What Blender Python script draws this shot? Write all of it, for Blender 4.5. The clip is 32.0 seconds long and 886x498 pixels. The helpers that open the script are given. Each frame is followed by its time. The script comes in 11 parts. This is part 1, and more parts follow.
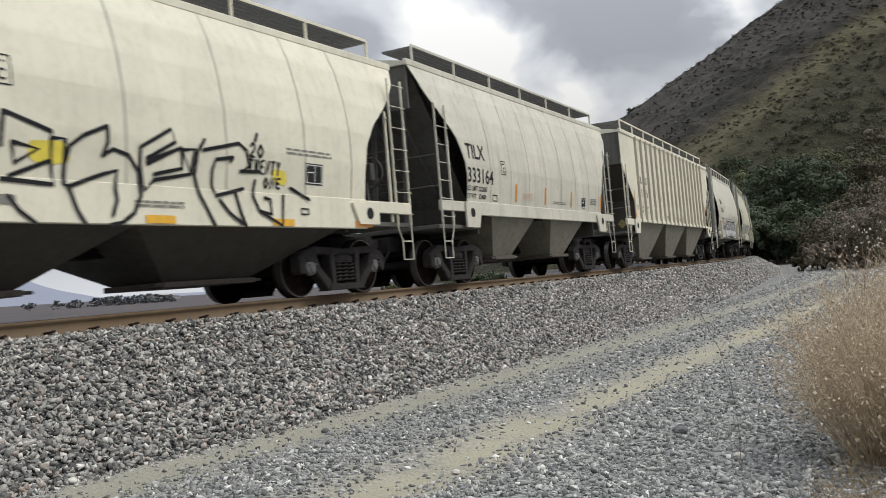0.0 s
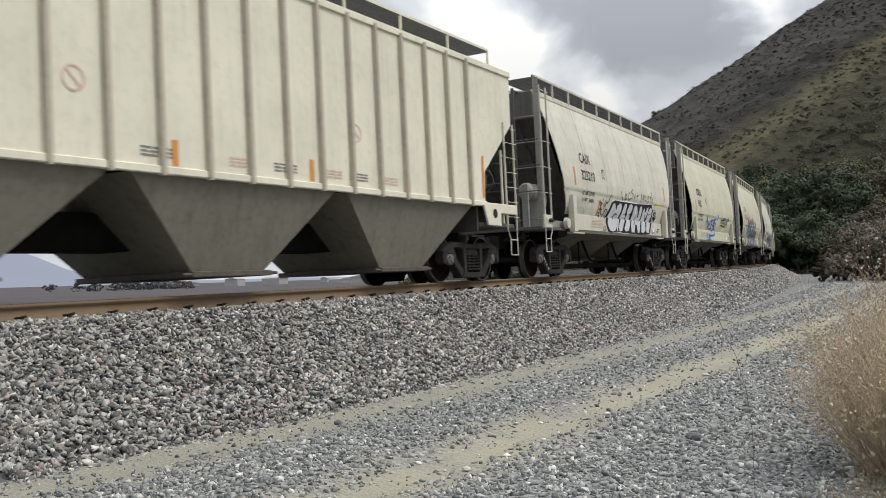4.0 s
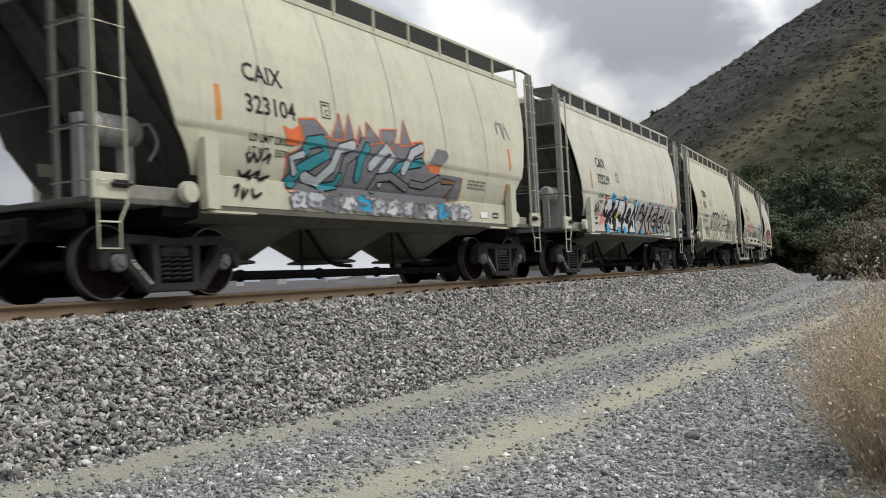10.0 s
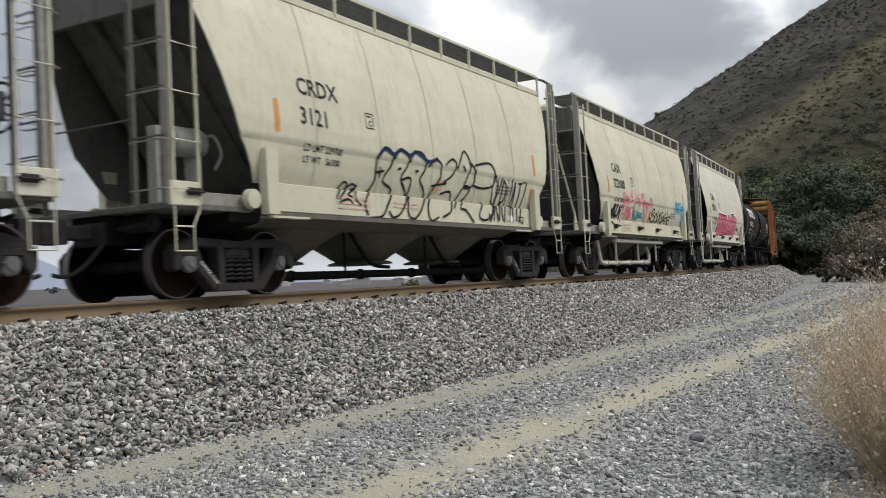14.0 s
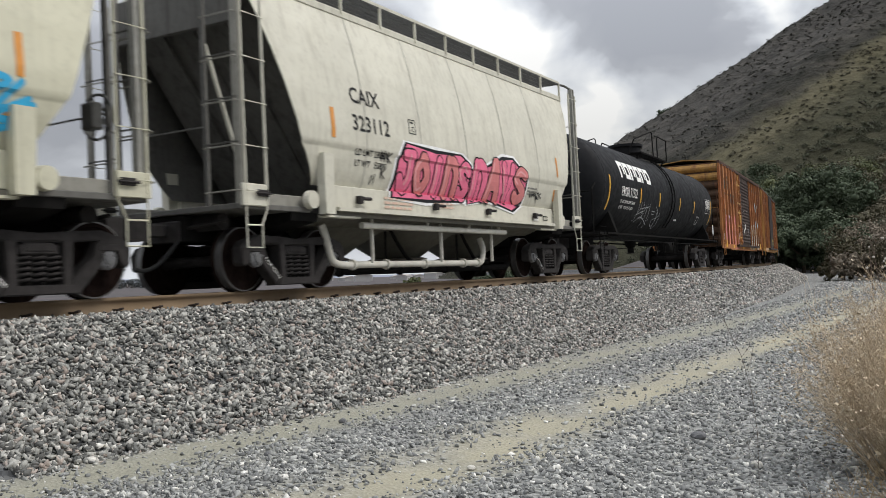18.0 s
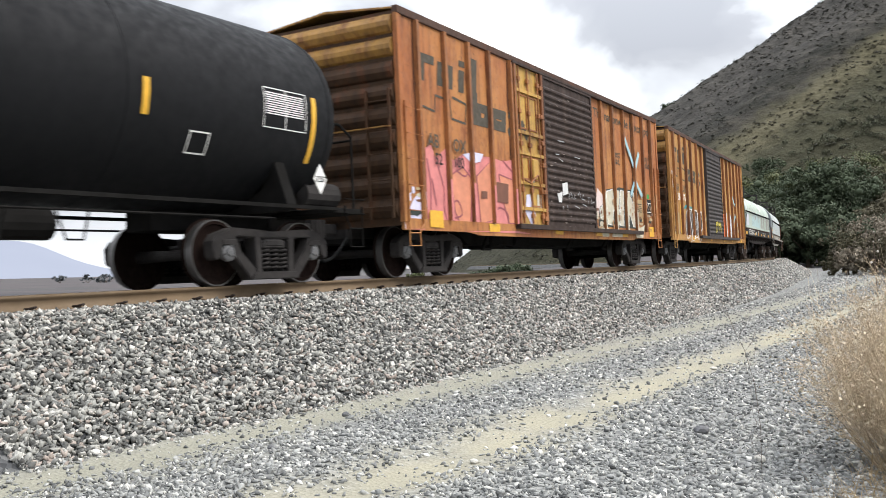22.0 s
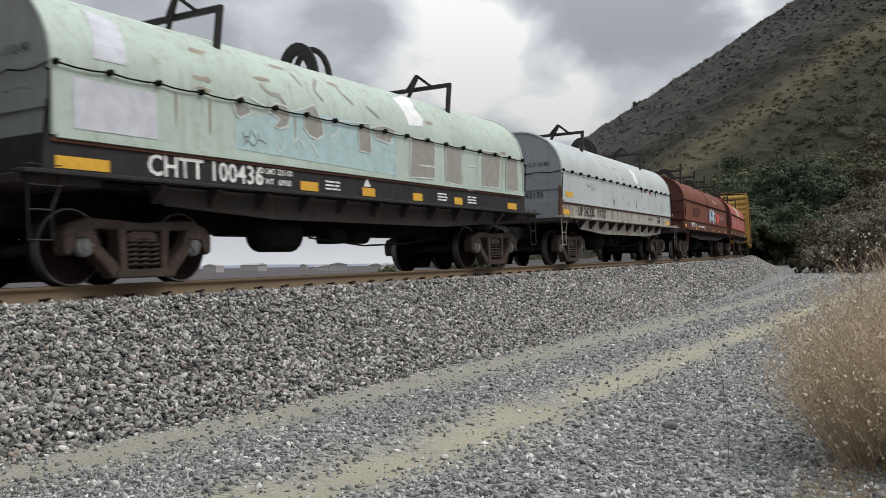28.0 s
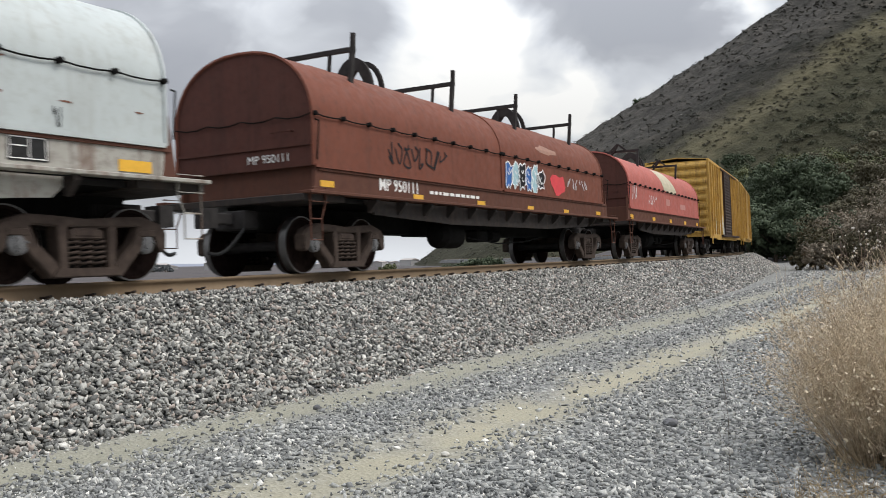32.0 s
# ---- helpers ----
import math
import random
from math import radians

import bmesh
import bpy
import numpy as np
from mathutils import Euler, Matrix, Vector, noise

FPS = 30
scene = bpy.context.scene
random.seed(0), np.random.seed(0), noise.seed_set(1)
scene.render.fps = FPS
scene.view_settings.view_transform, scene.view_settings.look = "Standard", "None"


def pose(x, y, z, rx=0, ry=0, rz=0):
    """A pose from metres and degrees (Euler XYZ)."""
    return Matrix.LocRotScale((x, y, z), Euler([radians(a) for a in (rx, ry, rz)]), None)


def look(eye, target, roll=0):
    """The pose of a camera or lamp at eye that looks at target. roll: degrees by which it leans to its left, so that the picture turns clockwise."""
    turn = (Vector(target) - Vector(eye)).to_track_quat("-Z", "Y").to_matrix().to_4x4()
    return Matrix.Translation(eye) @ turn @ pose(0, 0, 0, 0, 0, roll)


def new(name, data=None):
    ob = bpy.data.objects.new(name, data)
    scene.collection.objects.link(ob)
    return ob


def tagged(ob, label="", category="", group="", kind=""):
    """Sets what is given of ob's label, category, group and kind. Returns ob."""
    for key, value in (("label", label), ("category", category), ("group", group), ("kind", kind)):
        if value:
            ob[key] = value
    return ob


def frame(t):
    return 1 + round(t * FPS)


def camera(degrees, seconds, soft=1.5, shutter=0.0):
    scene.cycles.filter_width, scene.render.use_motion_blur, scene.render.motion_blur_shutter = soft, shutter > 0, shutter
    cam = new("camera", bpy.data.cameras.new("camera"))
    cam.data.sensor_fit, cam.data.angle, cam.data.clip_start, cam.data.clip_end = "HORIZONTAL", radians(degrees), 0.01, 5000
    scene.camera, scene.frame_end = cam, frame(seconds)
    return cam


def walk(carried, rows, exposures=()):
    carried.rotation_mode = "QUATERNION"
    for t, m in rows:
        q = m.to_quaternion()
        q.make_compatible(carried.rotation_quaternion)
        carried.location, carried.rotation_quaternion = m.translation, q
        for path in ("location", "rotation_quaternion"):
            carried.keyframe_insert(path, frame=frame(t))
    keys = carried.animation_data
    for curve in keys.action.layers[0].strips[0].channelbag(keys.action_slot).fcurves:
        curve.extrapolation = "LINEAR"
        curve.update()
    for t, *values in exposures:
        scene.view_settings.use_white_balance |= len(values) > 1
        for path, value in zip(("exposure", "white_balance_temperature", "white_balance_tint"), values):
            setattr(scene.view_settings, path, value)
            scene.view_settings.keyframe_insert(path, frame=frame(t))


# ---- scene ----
# The clip: a long freight train rolls by on a gentle curve beside a gravel road.
# x runs along the track at the camera, y to the far side of the track, z up; 0 is the head of the near rail.

# ---------------------------------------------------------------- camera
EYE = Vector((0.0, -9.94, 0.247))


def aim(yaw, pitch, roll):
    a, b, r = radians(yaw), radians(pitch), radians(roll)
    f = Vector((math.cos(a) * math.cos(b), math.sin(a) * math.cos(b), math.sin(b)))
    s = Vector((math.sin(a), -math.cos(a), 0))
    u = s.cross(f)
    right = s * math.cos(r) + u * math.sin(r)
    up = u * math.cos(r) - s * math.sin(r)
    m = Matrix((right, up, -f)).transposed().to_4x4()
    m.translation = EYE
    return m


PATH = [
(0.0, 29.99, 1.81, -3.55), (0.5, 30.08, 1.79, -3.50), (1.0, 30.49, 1.92, -3.59), (1.5, 30.58, 1.99, -3.60),
(2.0, 30.52, 2.08, -3.60), (2.5, 30.44, 2.22, -3.66), (3.0, 30.60, 1.84, -2.68), (3.5, 30.90, 1.70, -1.66),
(5.5, 31.49, 1.55, -1.38), (6.0, 31.05, 1.82, -1.58), (6.5, 30.89, 1.98, -1.71), (7.0, 30.66, 1.88, -1.83),
(7.5, 30.62, 1.77, -1.68), (8.0, 30.89, 1.65, -1.54), (8.5, 30.97, 1.65, -1.55), (9.0, 31.03, 1.65, -1.53),
(9.5, 31.09, 1.64, -1.52), (10.0, 31.09, 1.63, -1.54), (10.5, 30.99, 1.64, -1.49), (11.0, 30.94, 1.66, -1.53),
(11.5, 30.98, 1.68, -1.54), (12.0, 30.98, 1.71, -1.56), (12.5, 30.96, 1.76, -1.65), (13.0, 31.16, 1.90, -1.69),
(13.5, 31.42, 1.94, -1.74), (14.0, 31.34, 1.75, -1.57), (14.5, 31.45, 1.59, -1.29), (16.5, 31.44, 1.54, -1.34),
(17.0, 31.43, 1.69, -1.34), (17.5, 31.43, 1.68, -1.36), (18.0, 31.48, 1.57, -1.32), (18.5, 31.57, 1.42, -1.21),
(19.0, 31.66, 1.39, -1.23), (19.5, 31.63, 1.33, -1.25), (20.0, 31.58, 1.24, -1.21), (20.5, 31.66, 1.26, -1.21),
(21.0, 31.72, 1.26, -1.20), (21.5, 31.74, 1.21, -1.22), (22.0, 31.70, 1.19, -1.22), (22.5, 31.66, 1.20, -1.21),
(23.0, 31.41, 1.45, -1.25), (23.5, 30.60, 1.48, -1.28), (24.0, 29.83, 1.36, -1.27), (24.5, 29.78, 1.36, -1.29),
(25.0, 29.93, 1.28, -1.35), (25.5, 29.98, 1.25, -1.36), (27.5, 29.71, 1.05, -1.29), (28.0, 29.93, 0.89, -0.93),
(28.5, 30.14, 0.96, -0.87), (29.0, 30.15, 1.02, -0.92), (29.5, 30.15, 1.02, -1.07), (30.0, 30.09, 0.92, -1.15),
(30.5, 29.94, 0.78, -1.00), (31.0, 29.90, 0.72, -0.96), (31.5, 29.94, 0.67, -0.85), (32.0, 29.97, 0.73, -0.96),
]
EXPOSE = [(0, 0.74), (1.0, 0.84), (3.0, 0.80), (6.0, 0.86), (9.0, 0.78), (13.0, 0.77), (17.0, 0.83), (20.0, 1.02), (22.0, 1.52), (23.5, 1.54), (25.5, 1.24), (27.5, 0.66), (30.0, 0.68), (31.0, 0.60), (32.0, 0.96)]
cam = camera(51.55, 32.0, soft=0.45, shutter=0.3)
walk(cam, [(t, aim(a, b, c)) for t, a, b, c in PATH], EXPOSE)

# ---------------------------------------------------------------- light
SUN_EL, SUN_ROT = 52.0, 151.0
world = bpy.data.worlds.new("overcast_sky")
scene.world = world
world.use_nodes = True


def build_sky():
    nt = world.node_tree
    nt.nodes.clear()
    N = nt.nodes.new
    L = nt.links.new
    out = N("ShaderNodeOutputWorld")
    bg = N("ShaderNodeBackground")
    sky = N("ShaderNodeTexSky")
    sky.sky_type, sky.sun_disc = "NISHITA", False
    sky.sun_elevation, sky.sun_rotation = radians(SUN_EL), radians(SUN_ROT)
    sky.dust_density = 3.0
    tc = N("ShaderNodeTexCoord")
    # flatten the view direction on a cloud layer
    sep = N("ShaderNodeSeparateXYZ")
    L(tc.outputs["Generated"], sep.inputs[0])
    # heaped clouds: two sizes of noise, torn round a bright break and a dark bank
    mq = N("ShaderNodeMapping")
    mq.inputs["Scale"].default_value = (1.0, 1.0, 1.7)
    mq.inputs["Location"].default_value = CLOUD_SHIFT
    L(tc.outputs["Generated"], mq.inputs[0])

    def cloud(scale, detail, rough):
        n = N("ShaderNodeTexNoise")
        n.inputs["Scale"].default_value = scale
        n.inputs["Detail"].default_value = detail
        n.inputs["Roughness"].default_value = rough
        n.inputs["Distortion"].default_value = 0.3
        L(mq.outputs[0], n.inputs["Vector"])
        return n
    n1, n2 = cloud(3.4, 4, 0.42), cloud(7.0, 5, 0.45)
    tear = N("ShaderNodeVectorMath")
    tear.operation = "MULTIPLY_ADD"
    tear.inputs[1].default_value = (0.20, 0.20, 0.14)
    L(n2.outputs["Color"], tear.inputs[0])
    L(tc.outputs["Generated"], tear.inputs[2])

    def add(a, b, k):
        m = N("ShaderNodeMath")
        m.operation = "MULTIPLY_ADD"
        m.inputs[1].default_value = k
        L(b, m.inputs[0])
        if a is None:
            m.inputs[2].default_value = CLOUD_BASE
        else:
            L(a, m.inputs[2])
        return m.outputs[0]
    puff = N("ShaderNodeTexVoronoi")
    puff.feature = "SMOOTH_F1"
    puff.inputs["Scale"].default_value = 15.0
    puff.inputs["Smoothness"].default_value = 0.5
    puff.inputs["Detail"].default_value = 2.0
    L(tear.outputs[0], puff.inputs["Vector"])
    field = add(add(add(None, n1.outputs["Fac"], 1.3), n2.outputs["Fac"], 1.1), puff.outputs["Distance"], -0.22)
    for az, el, size, k in CLOUDS:
        d = N("ShaderNodeVectorMath")
        d.operation = "DISTANCE"
        a, e = radians(az), radians(el)
        d.inputs[1].default_value = (math.cos(a) * math.cos(e) + 0.10, math.sin(a) * math.cos(e) + 0.10, math.sin(e) + 0.07)
        L(tear.outputs[0], d.inputs[0])
        m = N("ShaderNodeMapRange")
        m.interpolation_type = "SMOOTHSTEP"
        m.inputs["From Min"].default_value = size
        m.inputs["From Max"].default_value = size * 0.15
        L(d.outputs["Value"], m.inputs["Value"])
        field = add(field, m.outputs[0], k)
    ramp = N("ShaderNodeValToRGB")
    e = ramp.color_ramp.elements
    e[0].position, e[0].color = 0.0, (0.225, 0.235, 0.258, 1)
    e[1].position, e[1].color = 1.0, (0.575, 0.573, 0.562, 1)
    for p, c in ((0.30, (0.25, 0.26, 0.282)), (0.60, (0.37, 0.385, 0.41)), (0.84, (0.485, 0.495, 0.502))):
        m = e.new(p)
        m.color = (*c, 1)
    L(field, ramp.inputs[0])
    # near the horizon the cloud fades to a pale haze
    hz = N("ShaderNodeMapRange")
    hz.inputs["From Min"].default_value = -0.01
    hz.inputs["From Max"].default_value = 0.085
    L(sep.outputs["Z"], hz.inputs["Value"])
    mixh = N("ShaderNodeMix")
    mixh.data_type = "RGBA"
    mixh.inputs["A"].default_value = (0.545, 0.565, 0.597, 1)
    L(hz.outputs[0], mixh.inputs["Factor"])
    L(ramp.outputs[0], mixh.inputs["B"])
    # a little of the clear sky's own colour over all
    sc = N("ShaderNodeVectorMath")
    sc.operation = "SCALE"
    sc.inputs["Scale"].default_value = 0.07
    L(sky.outputs[0], sc.inputs[0])
    mixs = N("ShaderNodeMix")
    mixs.data_type = "RGBA"
    mixs.inputs["Factor"].default_value = 0.94
    L(sc.outputs[0], mixs.inputs["A"])
    L(mixh.outputs["Result"], mixs.inputs["B"])
    L(mixs.outputs["Result"], bg.inputs["Color"])
    # an overcast sky is brighter overhead
    dome = N("ShaderNodeMapRange")
    for key, v in (("From Min", 0.15), ("From Max", 1.0), ("To Min", SKY_STRENGTH), ("To Max", SKY_STRENGTH * 3.4)):
        dome.inputs[key].default_value = v
    L(sep.outputs["Z"], dome.inputs["Value"])
    L(dome.outputs[0], bg.inputs["Strength"])
    L(bg.outputs[0], out.inputs[0])


CLOUD_SHIFT = (3.4, 1.7, 0.0)
CLOUD_BASE = -0.56
# azimuth, elevation, reach and weight of the bright breaks and dark banks
CLOUDS = [(29.5, 14.2, 0.13, 0.50), (26.6, 12.6, 0.08, 0.36), (26.0, 17.0, 0.07, -0.45), (22.6, 10.4, 0.07, 0.62), (20.2, 9.0, 0.06, 0.5), (21.4, 13.9, 0.12, -0.62), (17.0, 13.6, 0.11, -0.52), (11.5, 15.9, 0.07, 0.62), (17.8, 10.3, 0.06, 0.30), (40.0, 16.0, 0.20, 0.05)]
SKY_STRENGTH = 0.82
build_sky()
sun = new("sun", bpy.data.lights.new("sun", "SUN"))
sun.data.energy, sun.data.angle, sun.data.color = 1.0, radians(20), (1.0, 0.955, 0.89)
sun.matrix_basis = look((0, 0, 0), (-0.30, 0.55, -0.80))
tagged(sun, kind="structure")

# ---------------------------------------------------------------- track geometry
RADIUS, CANT, GRADE = 421.0, 0.0236, 0.00696
TRAVEL = [96.93, 103.65, 110.37, 117.08, 123.80, 130.52, 137.24, 143.95, 150.69, 157.43, 164.13, 170.78, 177.42, 184.15, 190.87, 197.48, 204.11, 210.75, 217.46, 224.21, 231.01, 237.82, 244.67, 251.49, 258.30, 265.08, 271.83, 278.56, 285.27, 291.92, 298.58, 305.33, 312.11]


def grade_z(s):
    return GRADE * min(max(s, -60.0), 140.0)


def on_track(s):
    th = s / RADIUS
    return Vector((RADIUS * math.sin(th), RADIUS * (1 - math.cos(th)), grade_z(s)))


def track_frame(s):
    p = on_track(s)
    return (Matrix.Translation(p) @ Matrix.Rotation(s / RADIUS, 4, "Z") @ Matrix.Translation((0, -0.72, 0))
            @ Matrix.Rotation(-CANT, 4, "X") @ Matrix.Translation((0, 0.72, 0)))


def car_frame(s, half):
    a, b = track_frame(s - half), track_frame(s + half)
    pa, pb = a.translation, b.translation
    d = pb - pa
    m = Matrix.Rotation(math.atan2(d.y, d.x), 4, "Z") @ Matrix.Rotation(-math.asin(d.z / d.length), 4, "Y") @ Matrix.Rotation(-CANT, 4, "X")
    m.translation = (pa + pb) / 2
    return m

# ---------------------------------------------------------------- materials
MATS = {}


class Nodes:
    """Short hand for one material's nodes."""

    def __init__(self, name):
        self.mat = bpy.data.materials.new(name)
        self.mat.use_nodes = True
        self.nt = self.mat.node_tree
        self.bsdf = self.nt.nodes["Principled BSDF"]
        self.co = None

    def node(self, kind, **inputs):
        n = self.nt.nodes.new(kind)
        for k, v in inputs.items():
            n.inputs[k.replace("_", " ")].default_value = v
        return n

    def link(self, a, b):
        self.nt.links.new(a, b)

    def coords(self, space="Object"):
        if self.co is None:
            self.co = self.nt.nodes.new("ShaderNodeTexCoord")
        return self.co.outputs[space]

    def noise(self, scale, detail=4, rough=0.55, stretch=None, space="Object"):
        n = self.node("ShaderNodeTexNoise", Scale=scale, Detail=detail, Roughness=rough)
        src = self.coords(space)
        if stretch:
            mp = self.node("ShaderNodeMapping")
            mp.inputs["Scale"].default_value = stretch
            self.link(src, mp.inputs[0])
            src = mp.outputs[0]
        self.link(src, n.inputs["Vector"])
        return n.outputs["Fac"]

    def range(self, fac, a, b, c=0.0, d=1.0):
        n = self.node("ShaderNodeMapRange")
        for k, v in (("From Min", a), ("From Max", b), ("To Min", c), ("To Max", d)):
            n.inputs[k].default_value = v
        self.link(fac, n.inputs["Value"])
        return n.outputs[0]

    def mix(self, fac, a, b, mode="MIX"):
        n = self.node("ShaderNodeMix")
        n.data_type, n.blend_type = "RGBA", mode
        for key, v in (("Factor", fac), ("A", a), ("B", b)):
            if isinstance(v, (int, float)):
                n.inputs[key].default_value = v
            elif isinstance(v, tuple):
                n.inputs[key].default_value = (*v, 1)[:4]
            else:
                self.link(v, n.inputs[key])
        return n.outputs["Result"]

    def ramp(self, fac, stops):
        n = self.nt.nodes.new("ShaderNodeValToRGB")
        e = n.color_ramp.elements
        while len(e) < len(stops):
            e.new(0.5)
        for el, (p, c) in zip(e, stops):
            el.position, el.color = p, (*c, 1)
        self.link(fac, n.inputs[0])
        return n.outputs[0]

    def color(self, c):
        if isinstance(c, tuple):
            self.bsdf.inputs["Base Color"].default_value = (*c, 1)
        else:
            self.link(c, self.bsdf.inputs["Base Color"])

    def surface(self, rough=0.6, metal=0.0, spec=0.5):
        for key, v in (("Roughness", rough), ("Metallic", metal), ("Specular IOR Level", spec)):
            if isinstance(v, (int, float)):
                self.bsdf.inputs[key].default_value = v
            else:
                self.link(v, self.bsdf.inputs[key])

    def bump(self, fac, strength=0.3, distance=0.02):
        n = self.node("ShaderNodeBump", Strength=strength, Distance=distance)
        self.link(fac, n.inputs["Height"])
        self.link(n.outputs[0], self.bsdf.inputs["Normal"])


def paint(name, c, dirt=(0.10, 0.085, 0.07), amount=0.35, rough=0.55, streak=1.0, rust=0.0):
    """Weathered vehicle paint: broad fading, streaks of dirt that run down, specks of rust."""
    if name in MATS:
        return MATS[name]
    n = Nodes(name)
    fade = n.range(n.noise(0.7, 3), 0.3, 0.7)
    base = n.mix(fade, tuple(v * 0.90 for v in c), tuple(min(1, v * 1.06) for v in c))
    st = n.range(n.noise(2.2, 5, 0.6, (2.4, 2.4, 0.16)), 0.50, 0.78, 0, amount * streak)
    base = n.mix(st, base, dirt)
    gr = n.range(n.noise(9.0, 6, 0.65), 0.48, 0.80, 0, amount)
    base = n.mix(gr, base, dirt)
    if rust > 0:
        r1 = n.range(n.noise(1.9, 9, 0.68, (1.5, 1.5, 0.5)), 0.62 - 0.25 * rust, 0.80 - 0.25 * rust, 0, 0.9)
        rc = n.mix(n.noise(20, 3), (0.075, 0.028, 0.015), (0.19, 0.065, 0.028))
        base = n.mix(r1, base, rc)
    n.color(base)
    n.surface(n.range(n.noise(6, 4), 0.3, 0.7, rough - 0.1, rough + 0.15), 0.0, 0.35 if sum(c) > 0.4 or rough < 0.5 else 0.14)
    n.bump(n.noise(30, 3), 0.06, 0.01)
    MATS[name] = n.mat
    return n.mat


def plain(name, c, rough=0.6, metal=0.0, vary=0.15, scale=8.0, bump=0.1, gloss=None):
    if name in MATS:
        return MATS[name]
    n = Nodes(name)
    a = n.range(n.noise(scale, 5, 0.6), 0.3, 0.7)
    n.color(n.mix(a, tuple(v * (1 - vary) for v in c), tuple(min(1, v * (1 + vary)) for v in c)))
    n.surface(rough, metal, gloss if gloss is not None else 0.4 if metal or sum(c) > 0.25 else 0.12)
    if bump:
        n.bump(n.noise(scale * 4, 3), bump, 0.01)
    MATS[name] = n.mat
    return n.mat


def stone_mat(name, stops, rough=0.85):
    if name in MATS:
        return MATS[name]
    n = Nodes(name)
    g = n.nt.nodes.new("ShaderNodeNewGeometry")
    col = n.ramp(g.outputs["Random Per Island"], stops)
    sp = n.range(n.noise(60, 4, 0.7), 0.35, 0.7, 0.78, 1.15)
    mul = n.node("ShaderNodeVectorMath")
    mul.operation = "SCALE"
    n.link(col, mul.inputs[0])
    n.link(sp, mul.inputs["Scale"])
    n.color(mul.outputs[0])
    n.surface(rough, 0, 0.3)
    n.bump(n.noise(90, 4), 0.25, 0.004)
    MATS[name] = n.mat
    return n.mat


def foliage(name, dark, light, rough=0.75):
    if name in MATS:
        return MATS[name]
    n = Nodes(name)
    g = n.nt.nodes.new("ShaderNodeNewGeometry")
    c = n.mix(g.outputs["Random Per Island"], dark, light)
    n.color(n.mix(n.range(n.noise(0.25, 2), 0.3, 0.7, 0, 0.5), c, tuple(v * 0.6 for v in dark)))
    n.surface(rough, 0, 0.25)
    MATS[name] = n.mat
    return n.mat


# ---------------------------------------------------------------- mesh helpers
def mesh_of(name, bm, material, smooth=False):
    me = bpy.data.meshes.new(name)
    bm.to_mesh(me)
    bm.free()
    if material:
        me.materials.append(material)
    if smooth:
        me.polygons.foreach_set("use_smooth", [True] * len(me.polygons))
        me.set_sharp_from_angle(angle=radians(40))
    return me


def part(name, bm, material, parent, label="", smooth=False, m=None):
    ob = new(name, mesh_of(name, bm, material, smooth))
    ob.parent = parent
    if m is not None:
        ob.matrix_basis = m
    if label:
        tagged(ob, label)
    return ob


def share(name, me, parent, m=None, label=""):
    ob = new(name, me)
    ob.parent = parent
    if m is not None:
        ob.matrix_basis = m
    if label:
        tagged(ob, label)
    return ob


def raw_mesh(name, verts, faces, material, smooth=False):
    """A mesh from arrays: verts (n, 3), faces (m, k)."""
    me = bpy.data.meshes.new(name)
    verts, faces = np.asarray(verts, float), np.asarray(faces, int)
    k = faces.shape[1]
    me.vertices.add(len(verts))
    me.vertices.foreach_set("co", verts.ravel())
    me.loops.add(faces.size)
    me.loops.foreach_set("vertex_index", faces.ravel())
    me.polygons.add(len(faces))
    me.polygons.foreach_set("loop_start", np.arange(0, faces.size, k))
    if smooth:
        me.polygons.foreach_set("use_smooth", np.ones(len(faces), bool))
    me.materials.append(material)
    me.update(calc_edges=True)
    me.validate()
    return me


def box(bm, lo, hi, m=None, bevel=0.0):
    x0, y0, z0 = lo
    x1, y1, z1 = hi
    vs = [bm.verts.new(v) for v in ((x0, y0, z0), (x1, y0, z0), (x1, y1, z0), (x0, y1, z0), (x0, y0, z1), (x1, y0, z1), (x1, y1, z1), (x0, y1, z1))]
    fs = [bm.faces.new([vs[i] for i in f]) for f in ((3, 2, 1, 0), (4, 5, 6, 7), (0, 1, 5, 4), (1, 2, 6, 5), (2, 3, 7, 6), (3, 0, 4, 7))]
    if bevel:
        es = list({e for f in fs for e in f.edges})
        r = bmesh.ops.bevel(bm, geom=es, offset=bevel, segments=1, affect="EDGES")
        vs = list({v for f in r["faces"] for v in f.verts} | {v for v in vs if v.is_valid})
    if m is not None:
        for v in vs:
            v.co = m @ v.co
    return vs


def beam(bm, a, b, w, h=None, up=(0, 0, 1)):
    """A bar of rectangular section from a to b."""
    a, b = Vector(a), Vector(b)
    h = h or w
    d = (b - a).normalized()
    u = Vector(up)
    if abs(d.dot(u)) > 0.95:
        u = Vector((1, 0, 0))
    s = d.cross(u).normalized()
    u = s.cross(d)
    q = [(-1, -1), (1, -1), (1, 1), (-1, 1)]
    va = [bm.verts.new(a + s * (i * w / 2) + u * (j * h / 2)) for i, j in q]
    vb = [bm.verts.new(b + s * (i * w / 2) + u * (j * h / 2)) for i, j in q]
    bm.faces.new(va[::-1])
    bm.faces.new(vb)
    for i in range(4):
        j = (i + 1) % 4
        bm.faces.new((va[i], va[j], vb[j], vb[i]))


